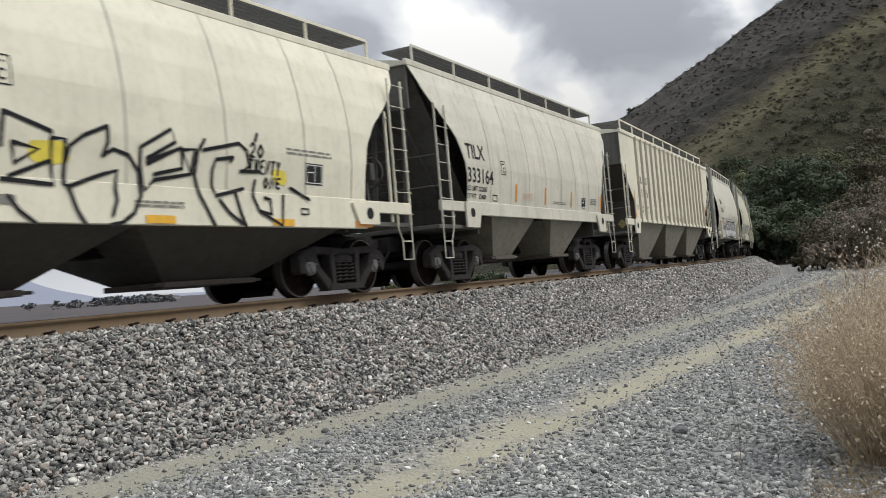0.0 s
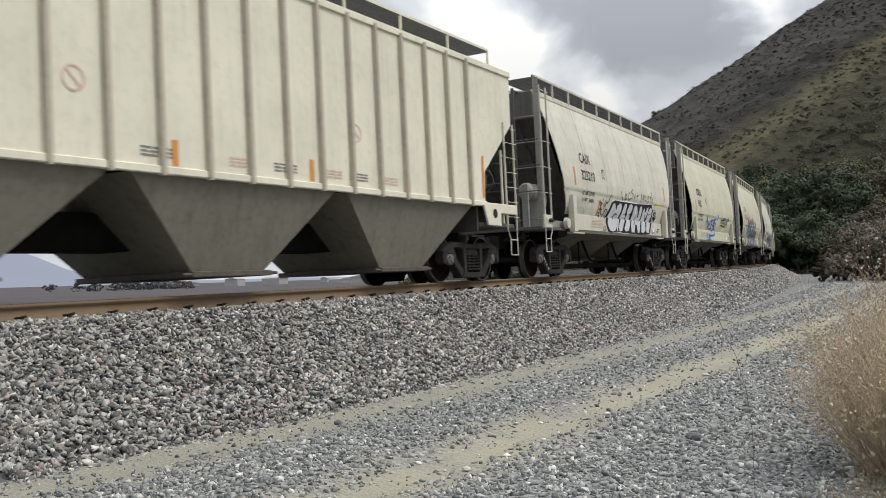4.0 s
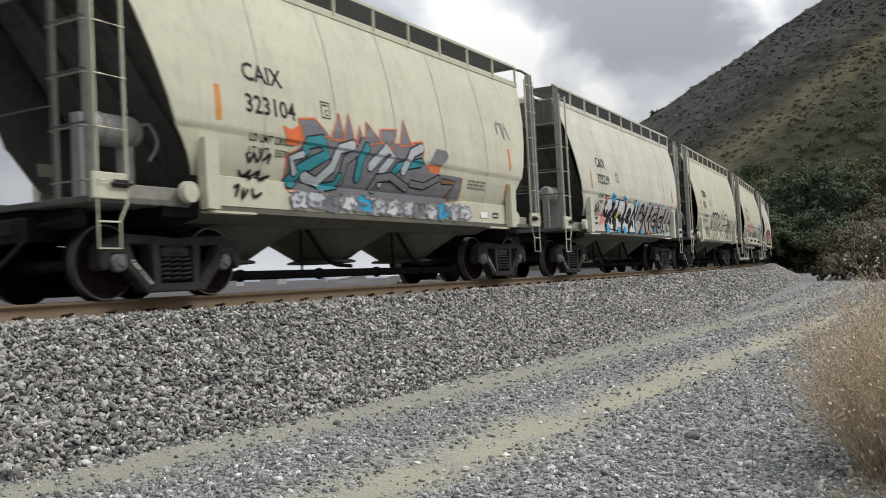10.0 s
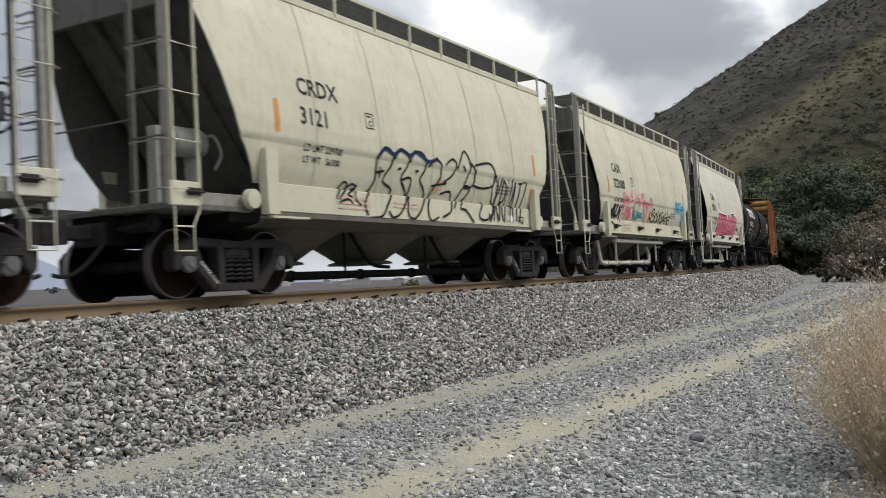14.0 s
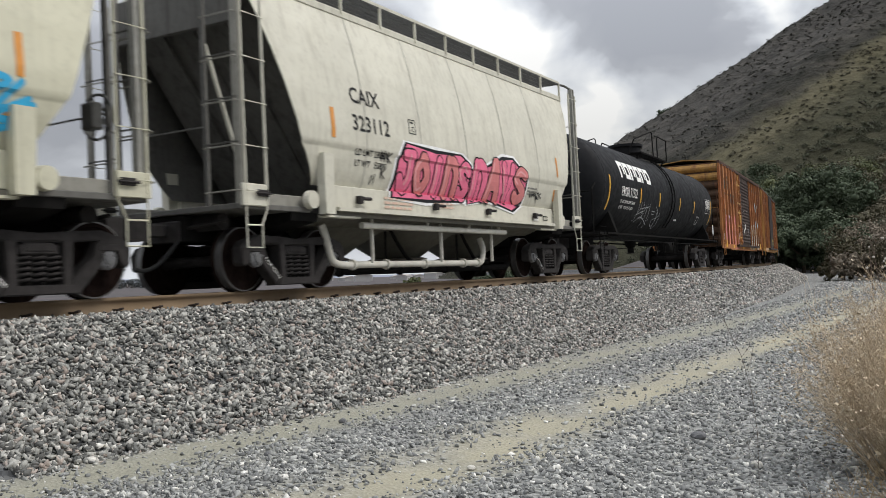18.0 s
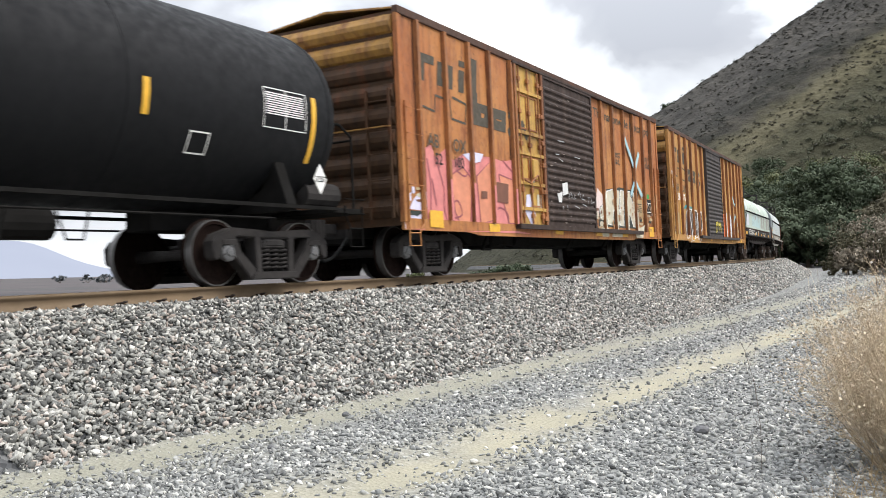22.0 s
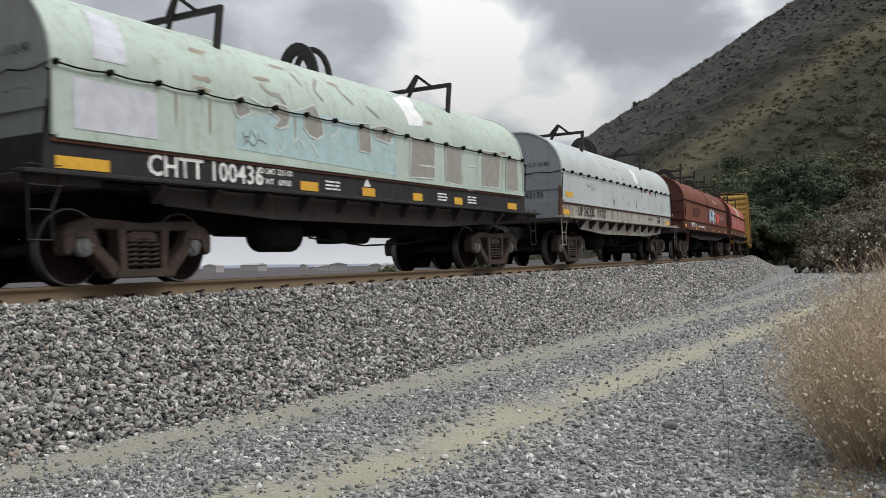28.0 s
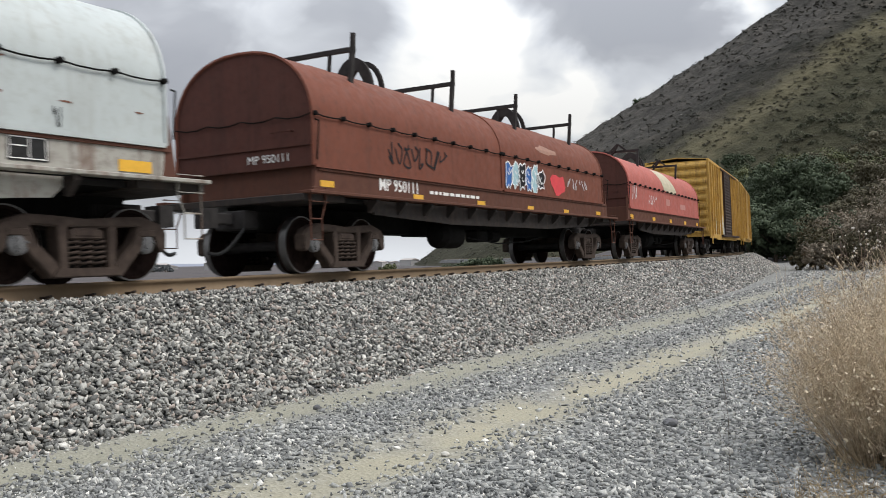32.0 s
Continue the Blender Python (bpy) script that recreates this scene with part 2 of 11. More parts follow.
def rod(bm, pts, r, n=6, closed=False):
    """A round bar along points."""
    pts = [Vector(p) for p in pts]
    rings = []
    last = None
    for i, p in enumerate(pts):
        if i == 0:
            d = pts[1] - p
        elif i == len(pts) - 1:
            d = p - pts[i - 1]
        else:
            d = (pts[i + 1] - p).normalized() + (p - pts[i - 1]).normalized()
        d.normalize()
        if last is None:
            s = d.cross(Vector((0, 0, 1)) if abs(d.z) < 0.9 else Vector((1, 0, 0))).normalized()
        else:
            s = (last - d * last.dot(d)).normalized()
        last = s
        u = d.cross(s)
        rings.append([bm.verts.new(p + s * (r * math.cos(2 * math.pi * k / n)) + u * (r * math.sin(2 * math.pi * k / n))) for k in range(n)])
    for a, b in zip(rings, rings[1:]):
        for k in range(n):
            j = (k + 1) % n
            bm.faces.new((a[k], a[j], b[j], b[k]))
    bm.faces.new(rings[0][::-1])
    bm.faces.new(rings[-1])


def lathe(bm, profile, n=24, m=None, axis="Y", ends=True):
    """Turn (radius, along) pairs round an axis."""
    rings = []
    for r, h in profile:
        ring = []
        for k in range(n):
            a = 2 * math.pi * k / n
            p = Vector((r * math.cos(a), h, r * math.sin(a))) if axis == "Y" else (Vector((r * math.cos(a), r * math.sin(a), h)) if axis == "Z" else Vector((h, r * math.cos(a), r * math.sin(a))))
            ring.append(bm.verts.new(m @ p if m is not None else p))
        rings.append(ring)
    for a, b in zip(rings, rings[1:]):
        for k in range(n):
            j = (k + 1) % n
            bm.faces.new((a[k], a[j], b[j], b[k]))
    if ends:
        bm.faces.new(rings[0][::-1])
        bm.faces.new(rings[-1])
    bmesh.ops.recalc_face_normals(bm, faces=bm.faces)


def prism(bm, outline, y0, y1, plane="XZ"):
    """A flat outline given depth; the outline may be concave."""
    def P(a, b, d):
        return (a, d, b) if plane == "XZ" else ((d, a, b) if plane == "YZ" else (a, b, d))
    va = [bm.verts.new(P(a, b, y0)) for a, b in outline]
    vb = [bm.verts.new(P(a, b, y1)) for a, b in outline]
    fa = bm.faces.new(va)
    fb = bm.faces.new(vb[::-1])
    n = len(outline)
    for i in range(n):
        j = (i + 1) % n
        bm.faces.new((va[j], va[i], vb[i], vb[j]))
    bmesh.ops.triangulate(bm, faces=[fa, fb])
    bmesh.ops.recalc_face_normals(bm, faces=bm.faces)


def BM():
    return bmesh.new()

# ---------------------------------------------------------------- ground, ballast, rails, hill
ROAD_Z = -1.2


def lateral(x, y):
    """Offset to the far side of the track's centre line (negative on the camera's side)."""
    return RADIUS - np.hypot(x, RADIUS - y)


def along(x, y):
    return RADIUS * np.arctan2(x, RADIUS - y)


def wave(x, y, k, seed):
    r = np.random.RandomState(seed)
    out = np.zeros_like(x, dtype=float)
    for _ in range(6):
        a, ph, f = r.rand() * 6.28, r.rand() * 6.28, k * (0.6 + r.rand())
        out += np.sin((x * math.cos(a) + y * math.sin(a)) * f + ph)
    return out / 6


def ground_z(x, y):
    x, y = np.asarray(x, float), np.asarray(y, float)
    l = lateral(x, y)
    g = GRADE * np.clip(x, -60, 140)
    near = ROAD_Z + g * np.clip((x - 10) / 40, 0, 1)
    # two shallow ruts in the road and the heaps between
    for yy in (-3.95, -6.2):
        near = near - 0.05 * np.exp(-((y - yy) / 0.34) ** 2) * (np.abs(x) < 120)
    near = near + 0.02 * wave(x, y, 1.4, 3) * (np.hypot(x, y) < 200)
    # brushy bank on the camera's side
    near = near + 2.6 * np.clip((-y - 15) / 28, 0, 1) ** 1.3
    # the wooded foot of the hill
    q, e = np.clip((-l - 14) / 55, 0, 1), np.clip((x - 35) / 45, 0, 1)
    near = near + 9.0 * q * q * (3 - 2 * q) * e
    # the far side falls away to the valley
    drop = np.clip((l - 4.5) / 60, 0, 1)
    far = ROAD_Z + g * (1 - drop) - 4.2 * drop * drop * (3 - 2 * drop) + 1.2 * wave(x, y, 0.02, 5) * drop
    z = np.where(l > 2.0, far, near)
    z = np.where(np.abs(l) < 3.2, np.minimum(z, ROAD_Z + g - 0.05), z)
    # beyond the bend the valley floor goes on
    w = np.clip((np.arctan2(y, x) - 0.27) / 0.08, 0, 1) * np.clip((np.hypot(x, y) - 330) / 120, 0, 1)
    return z * (1 - w) + (ROAD_Z - 4.2 + 1.2 * wave(x, y, 0.02, 5)) * w


def ground_mat():
    n = Nodes("gravel_road_ground")
    geo = n.nt.nodes.new("ShaderNodeNewGeometry")
    sep = n.node("ShaderNodeSeparateXYZ")
    n.link(geo.outputs["Position"], sep.inputs[0])
    vor = n.node("ShaderNodeTexVoronoi", Scale=30.0)
    n.link(geo.outputs["Position"], vor.inputs["Vector"])
    g = n.ramp(vor.outputs["Color"], [(0.0, (0.080, 0.082, 0.080)), (0.5, (0.195, 0.198, 0.190)), (1.0, (0.37, 0.37, 0.35))])
    # sandy ruts that follow the road
    wob = n.node("ShaderNodeTexNoise", Scale=1.1, Detail=6.0)
    n.link(geo.outputs["Position"], wob.inputs["Vector"])
    def rut(y0, w):
        a = n.node("ShaderNodeMath")
        a.operation = "ADD"
        a.inputs[1].default_value = -y0
        n.link(sep.outputs["Y"], a.inputs[0])
        b = n.node("ShaderNodeMath")
        b.operation = "ABSOLUTE"
        n.link(a.outputs[0], b.inputs[0])
        c = n.node("ShaderNodeMath")
        c.operation = "ADD"
        n.link(b.outputs[0], c.inputs[0])
        n.link(n.range(wob.outputs["Fac"], 0, 1, -0.75, 0.75), c.inputs[1])
        return n.range(c.outputs[0], w, w * 0.05, 0, 0.92)
    sand = n.mix(n.noise(14, 5), (0.228, 0.222, 0.178), (0.32, 0.31, 0.245))
    col = n.mix(rut(-4.0, 0.95), g, sand)
    col = n.mix(rut(-6.2, 0.78), col, n.mix(n.noise(0.5, 4), (0.25, 0.24, 0.188), (0.40, 0.367, 0.265)))
    # fields and scrub far away
    dist = n.node("ShaderNodeVectorMath")
    dist.operation = "LENGTH"
    n.link(geo.outputs["Position"], dist.inputs[0])
    fn = n.node("ShaderNodeTexNoise", Scale=0.012, Detail=7.0, Roughness=0.65)
    n.link(geo.outputs["Position"], fn.inputs["Vector"])
    field = n.ramp(fn.outputs["Fac"], [(0.3, (0.050, 0.048, 0.052)), (0.5, (0.085, 0.074, 0.074)), (0.62, (0.062, 0.060, 0.060)), (0.78, (0.19, 0.17, 0.16))])
    col = n.mix(n.range(dist.outputs["Value"], 70, 130), col, field)
    n.color(col)
    n.surface(0.95, 0, 0.2)
    n.bump(vor.outputs["Distance"], 0.6, 0.02)
    return n.mat


def build_ground():
    def axis(fine0, fine1, step, far):
        a = list(np.arange(fine0, fine1, step))
        up, d = a[-1], step
        while up < far:
            d *= 1.16
            up += d
            a.append(up)
        dn, d = a[0], step
        while dn > -far:
            d *= 1.16
            dn -= d
            a.insert(0, dn)
        return np.array(a)
    xs, ys = axis(2, 34, 0.14, 4300), axis(-10.5, -2.4, 0.09, 4300)
    X, Y = np.meshgrid(xs, ys, indexing="ij")
    Z = ground_z(X, Y)
    v = np.stack([X, Y, Z], -1).reshape(-1, 3)
    nx, ny = len(xs), len(ys)
    i = (np.arange(nx - 1)[:, None] * ny + np.arange(ny - 1)[None]).ravel()
    f = np.stack([i, i + ny, i + ny + 1, i + 1], -1)
    ob = new("ground", raw_mesh("ground", v, f, ground_mat(), True))
    tagged(ob, "grey gravel road with two sandy wheel ruts and a far valley", "ground", kind="structure")


def sweep_along(name, section, s0, s1, step, material, smooth=False):
    """Sweep a section (y, z in the track's frame) along the curve."""
    ss = np.arange(s0, s1 + 1e-6, step)
    k = len(section)
    v = []
    for s in ss:
        m = track_frame(s)
        v += [m @ Vector((0, y, z)) for y, z in section]
    f = []
    for i in range(len(ss) - 1):
        for j in range(k - 1):
            a = i * k + j
            f.append((a, a + 1, a + k + 1, a + k))
    return raw_mesh(name, [tuple(p) for p in v], f, material, smooth)


def shoulder_z(y):
    """Height of the ballast over the track's own plane at offset y."""
    y = np.asarray(y, float)
    a = np.abs(y)
    return np.where(a < 1.75, -0.215, -0.215 - (a - 1.75) * 0.60)


def build_ballast():
    n = Nodes("ballast_bed")
    geo = n.nt.nodes.new("ShaderNodeNewGeometry")
    vor = n.node("ShaderNodeTexVoronoi", Scale=15.0)
    n.link(geo.outputs["Position"], vor.inputs["Vector"])
    # Darker than the stones: shade in their gaps is painted in.
    n.color(n.ramp(vor.outputs["Color"], [(0.0, (0.03, 0.031, 0.033)), (0.5, (0.07, 0.072, 0.074)), (1.0, (0.16, 0.16, 0.158))]))
    n.surface(0.95, 0, 0.2)
    n.bump(vor.outputs["Distance"], 0.9, 0.04)
    ys = [-3.9, -3.2, -2.6, -2.1, -1.75, -1.3, -0.9, 0, 0.9, 1.3, 1.75, 2.4, 3.2, 3.9]
    sec = [(y, float(shoulder_z(y)) - 0.02) for y in ys]
    ob = new("ballast_bed", sweep_along("ballast_bed", sec, -60, 420, 1.0, n.mat, True))
    tagged(ob, "raised bed of crushed grey ballast under the rails", "ballast", kind="structure")


SHARDS = []


def shard_bases():
    """Twelve broken four-sided slabs."""
    if not SHARDS:
        r = np.random.RandomState(4)
        out = []
        for _ in range(12):
            a = np.array([0.2, 1.75, 3.3, 4.9]) + r.uniform(-0.35, 0.35, 4)
            lo = np.stack([1.12 * np.cos(a), 0.64 * np.sin(a), np.full(4, -0.26)], 1) + r.uniform(-0.16, 0.16, (4, 3))
            hi = np.stack([1.02 * np.cos(a), 0.56 * np.sin(a), 0.20 + 0.24 * np.cos(a + r.uniform(0, 6.28))], 1) + r.uniform(-0.14, 0.14, (4, 3))
            out.append(np.concatenate([lo, hi]) * 0.56)
        faces = [(3, 2, 1, 0), (4, 5, 6, 7), (0, 1, 5, 4), (1, 2, 6, 5), (2, 3, 7, 6), (3, 0, 4, 7)]
        SHARDS.extend([np.array(out), np.array(faces)])
    return SHARDS


def stones_mesh(name, P, size, material, seed, tip=0.3):
    """Many angular stones: P (n, 3) places, size (n,) lengths."""
    base, faces = shard_bases()
    r = np.random.RandomState(seed)
    n, m = len(P), base.shape[1]
    B = base[r.randint(0, len(base), n)]
    q = r.normal(size=(n, 4)) * np.array([1, tip, tip, 1])
    q /= np.linalg.norm(q, axis=1)[:, None]
    w, x, y, z = q.T
    Rm = np.stack([1 - 2 * (y * y + z * z), 2 * (x * y - z * w), 2 * (x * z + y * w), 2 * (x * y + z * w), 1 - 2 * (x * x + z * z), 2 * (y * z - x * w),
                   2 * (x * z - y * w), 2 * (y * z + x * w), 1 - 2 * (x * x + y * y)], -1).reshape(n, 3, 3)
    V = np.einsum("nij,nkj->nki", Rm, B) * size[:, None, None] + P[:, None, :]
    F = (faces[None] + (np.arange(n) * m)[:, None, None]).reshape(-1, 4)
    return raw_mesh(name, V.reshape(-1, 3), F, material)


def build_stones():
    r = np.random.RandomState(11)
    grey = [(0.0, (0.075, 0.073, 0.068)), (0.22, (0.155, 0.155, 0.146)), (0.42, (0.255, 0.255, 0.235)), (0.62, (0.345, 0.34, 0.312)), (0.76, (0.44, 0.43, 0.395)), (0.80, (0.30, 0.25, 0.215)), (0.88, (0.41, 0.355, 0.315)), (0.93, (0.52, 0.505, 0.465)), (1.0, (0.68, 0.655, 0.60))]
    m1 = stone_mat("crushed_granite", grey)

    def strew(count, smin, smax, ymin, ymax, big, power):
        s = smin + (smax - smin) * r.rand(count) ** power
        y = r.uniform(ymin, ymax, count)
        z = shoulder_z(y) + r.uniform(-0.03, 0.026, count)
        th = s / RADIUS
        # the track's frame, written out for arrays
        yy = y + 0.72
        yl, zl = -0.72 + yy * math.cos(CANT) + z * math.sin(CANT), -yy * math.sin(CANT) + z * math.cos(CANT)
        P = np.stack([RADIUS * np.sin(th) - yl * np.sin(th), RADIUS * (1 - np.cos(th)) + yl * np.cos(th), zl + GRADE * s], -1)
        return P, big * (0.5 + 1.0 * r.rand(count) ** 1.6)
    P1, S1 = strew(62000, 4.2, 26, -3.75, -0.86, 0.066, 1.25)
    P2, S2 = strew(24000, 26, 95, -3.75, -0.86, 0.10, 1.3)
    P3, S3 = strew(5000, 4, 50, -0.62, 1.6, 0.06, 1.0)
    ob = new("ballast_stones", stones_mesh("ballast_stones", np.concatenate([P1, P2, P3]), np.concatenate([S1, S2, S3]), m1, 21, 0.42))
    tagged(ob, "loose angular grey ballast stones on the track bed", "ballast stones", kind="stuff")
    # finer gravel on the road
    m2 = stone_mat("road_gravel", [(0.0, (0.095, 0.097, 0.096)), (0.28, (0.195, 0.199, 0.194)), (0.60, (0.31, 0.315, 0.302)), (0.88, (0.43, 0.43, 0.405)), (0.96, (0.58, 0.57, 0.53)), (1.0, (0.74, 0.72, 0.67))])
    c = 175000
    x = 3.4 + 84 * r.rand(c) ** 2.7
    y = r.uniform(-11.5, -3.3, c) + 0.5 * np.maximum(0, x - 12) ** 2 / RADIUS
    keep = np.ones(c, bool)
    for yy, w in ((-4.0, 0.80), (-6.2, 0.6)):
        wob = 0.16 * wave(x, y, 1.6, 8)
        keep &= ~(r.rand(c) < 0.93 * np.exp(-((y - yy + wob) / w) ** 2))
    x, y = x[keep], y[keep]
    P = np.stack([x, y, ground_z(x, y)], -1)
    S = (0.018 + 0.040 * r.rand(len(x)) ** 3) * (1 + 0.026 * x)
    P[:, 2] += S * 0.12
    ob = new("road_gravel", stones_mesh("road_gravel", P, S, m2, 22, 0.4))
    tagged(ob, "fine grey crushed gravel strewn over the road", "gravel", kind="stuff")


RAIL_SEC = [(-0.075, -0.186), (-0.075, -0.172), (-0.014, -0.145), (-0.010, -0.05), (-0.037, -0.036), (-0.037, -0.006), (-0.028, 0.0),
            (0.028, 0.0), (0.037, -0.006), (0.037, -0.036), (0.010, -0.05), (0.014, -0.145), (0.075, -0.172), (0.075, -0.186), (-0.075, -0.186)]


def build_track():
    rusty = Nodes("rusty_rail_steel")
    c = rusty.mix(rusty.noise(5, 6), (0.140, 0.095, 0.055), (0.225, 0.16, 0.098))
    rusty.color(rusty.mix(rusty.range(rusty.noise(0.6, 3), 0.4, 0.7, 0, 0.5), c, (0.19, 0.145, 0.10)))
    rusty.surface(0.8, 0.0, 0.3)
    rusty.bump(rusty.noise(50, 3), 0.2, 0.004)
    for y0 in (-0.755, 0.755):
        sec = [(y0 + a, b) for a, b in RAIL_SEC]
        ob = new("rail", sweep_along("rail", sec, -60, 420, 1.0, rusty.mat))
        tagged(ob, "long rust-brown steel rail on concrete ties", "rail", "rails of the track", "structure")
        # worn running surface
        top = plain("polished_rail_head", (0.45, 0.44, 0.43), 0.3, 1.0, 0.1, 20, 0)
        hd = new("rail_head", sweep_along("rail_head", [(y0 - 0.027, 0.0015), (y0 + 0.027, 0.0015)], -60, 420, 1.0, top))
        hd.parent = ob
    tie_m = plain("weathered_concrete_tie", (0.26, 0.25, 0.23), 0.9, 0, 0.2, 6, 0.2)
    clip_m = plain("dark_rail_clip", (0.035, 0.025, 0.02), 0.7, 0.4, 0.3, 30, 0)
    bm = BM()
    box(bm, (-0.12, -1.28, -0.40), (0.12, 1.28, -0.19), bevel=0.02)
    tie = mesh_of("tie", bm, tie_m)
    bm = BM()
    box(bm, (-0.05, -0.15, -0.186), (0.05, -0.02, -0.165))
    rod(bm, [(-0.05, -0.03, -0.155), (-0.05, -0.12, -0.15), (-0.02, -0.15, -0.14), (0.02, -0.13, -0.135), (0.04, -0.06, -0.14), (0.05, -0.03, -0.15)], 0.015, 5)
    clip = mesh_of("clip", bm, clip_m)
    holder = new("ties", None)
    tagged(holder, "row of concrete ties half buried in ballast", "railway ties", kind="structure")
    for i in range(-4, 130):
        s = 6.795 + 0.6165 * i
        m = track_frame(s)
        ob = share("tie", tie, holder, m)
        for y0 in (-0.755, 0.755):
            if y0 < 0 or i < 40:
                share("rail_clip", clip, ob, Matrix.Translation((0, y0, 0)))
                share("rail_clip", clip, ob, Matrix.Translation((0, y0, 0)) @ Matrix.Rotation(math.pi, 4, "Z"))


# ---- the hill
BELT = 0.83
HILL = Vector((808.0, 19.0, 0))
HILL_H, HILL_R = 269.5, 402.0


def hill_z(x, y):
    d = np.hypot(x - HILL.x, y - HILL.y)
    t = np.clip(1 - d / HILL_R, 0, 1)
    z = HILL_H * t
    amp = np.clip(t * 6, 0, 1)
    z = z + amp * (6 * wave(x, y, 0.018, 31) + 4.5 * wave(x, y, 0.05, 32) + 2.6 * wave(x, y, 0.13, 33) + 1.5 * wave(x, y, 0.31, 34))
    ang = np.arctan2(y - HILL.y, x - HILL.x)
    z = z + amp * 8 * np.sin(ang * 9 + 1.0) * t * (1 - t) * 2
    return z - 3.0


def build_hill():
    n = Nodes("dry_scrub_hillside")
    geo = n.nt.nodes.new("ShaderNodeNewGeometry")
    a = n.node("ShaderNodeTexNoise", Scale=0.10, Detail=7.0, Roughness=0.62)
    b = n.node("ShaderNodeTexNoise", Scale=0.016, Detail=9.0, Roughness=0.72)
    for q in (a, b):
        n.link(geo.outputs["Position"], q.inputs["Vector"])
    fine = n.ramp(a.outputs["Fac"], [(0.34, (0.027, 0.026, 0.022)), (0.50, (0.043, 0.040, 0.033)), (0.62, (0.060, 0.054, 0.044)), (0.78, (0.115, 0.102, 0.084))])
    lit = n.mix(n.range(b.outputs["Fac"], 0.5, 0.66, 0, 0.4), fine, (0.054, 0.050, 0.040))
    lit = n.mix(n.range(b.outputs["Fac"], 0.53, 0.40, 0, 0.85), lit, (0.015, 0.016, 0.012))
    # belts of growth that run up the slope: green at the foot, yellow scrub, then bare grey-brown
    belt = n.node("ShaderNodeVectorMath")
    belt.operation = "DOT_PRODUCT"
    belt.inputs[1].default_value = (0.0, BELT, 1.0)
    n.link(geo.outputs["Position"], belt.inputs[0])
    w = n.node("ShaderNodeMath")
    w.operation = "MULTIPLY_ADD"
    w.inputs[1].default_value = 75.0
    n.link(b.outputs["Fac"], w.inputs[0])
    n.link(belt.outputs["Value"], w.inputs[2])
    q = w.outputs[0]
    yel = n.mix(a.outputs["Fac"], (0.042, 0.039, 0.023), (0.165, 0.148, 0.090))
    gre = n.mix(a.outputs["Fac"], (0.017, 0.018, 0.012), (0.060, 0.058, 0.036))
    top = n.mix(n.range(q, 230, 270, 0, 0.5), lit, n.mix(a.outputs["Fac"], (0.034, 0.033, 0.031), (0.110, 0.102, 0.094)))
    mid = n.mix(n.range(q, 222, 204, 0, 0.85), top, yel)
    foot = n.node("ShaderNodeSeparateXYZ")
    n.link(geo.outputs["Position"], foot.inputs[0])
    mid = n.mix(n.range(foot.outputs["Z"], 42, 24, 0, 0.85), mid, gre)
    n.color(n.mix(n.range(q, 194, 182, 0, 0.85), mid, gre))
    n.surface(0.95, 0, 0.1)
    n.bump(a.outputs["Fac"], 1.0, 3.5)
    r0 = np.concatenate([np.linspace(0.02, 1.0, 150)]) * HILL_R
    th = np.linspace(0, 2 * math.pi, 361)[:-1]
    Rr, Th = np.meshgrid(r0, th, indexing="ij")
    X, Y = HILL.x + Rr * np.cos(Th), HILL.y + Rr * np.sin(Th)
    Z = hill_z(X, Y)
    v = np.stack([X, Y, Z], -1).reshape(-1, 3)
    nr, nt_ = len(r0), len(th)
    i = np.arange(nr - 1)[:, None] * nt_ + np.arange(nt_)[None]
    j = np.arange(nr - 1)[:, None] * nt_ + (np.arange(nt_)[None] + 1) % nt_
    f = np.stack([i, i + nt_, j + nt_, j], -1).reshape(-1, 4)
    ob = new("hill", raw_mesh("hill", v, f, n.mat, True))
    tagged(ob, "steep brown hill covered in dry scrub", "hill", kind="structure")
    # shrubs dotted over the slope that faces the road
    r = np.random.RandomState(35)
    k = 6000
    a = math.pi + r.uniform(-1.25, 1.25, k)
    d = HILL_R * (0.02 + 0.98 * r.rand(k) ** 0.7)
    x, y = HILL.x + d * np.cos(a), HILL.y + d * np.sin(a)
    keep = wave(x, y, 0.02, 36) + wave(x, y, 0.06, 37) + r.normal(size=k) * 0.3 > -0.25
    x, y = x[keep], y[keep]
    size = 0.7 + 2.6 * r.rand(len(x)) ** 3
    C = np.stack([x, y, hill_z(x, y) + size * 0.25], -1)
    V, F = leaf_cloud(r, C, size, len(x) * 26, 0.5, 0.32, 0.2, 0.3, 2.2)
    ob = new("hill_scrub", raw_mesh("hill_scrub", V, F, foliage("dark_hill_scrub", (0.044, 0.044, 0.031), (0.064, 0.061, 0.045))))
    tagged(ob, "dark low shrubs dotted over the hillside", "scrub", kind="stuff")
    # greener bushes low on the slope
    k = 3600
    a = math.pi + r.uniform(-0.8, 0.8, k)
    d = HILL_R * (1.0 - 0.5 * r.rand(k))
    x, y = HILL.x + d * np.cos(a), HILL.y + d * np.sin(a)
    q = hill_z(x, y) + BELT * y + 14 * wave(x, y, 0.03, 39)
    low = q < 140 - 60 * r.rand(k) ** 2
    band = (np.abs(q - 162) < 16)
    lx, ly = x[low], y[low]
    k = len(lx)
    size = 1.6 + 3.6 * r.rand(k) ** 2
    C = np.stack([lx, ly, hill_z(lx, ly) + size * 0.25], -1)
    V, F = leaf_cloud(r, C, size, k * 110, 0.42, 0.75, 0.5, 0.5, 0.6)
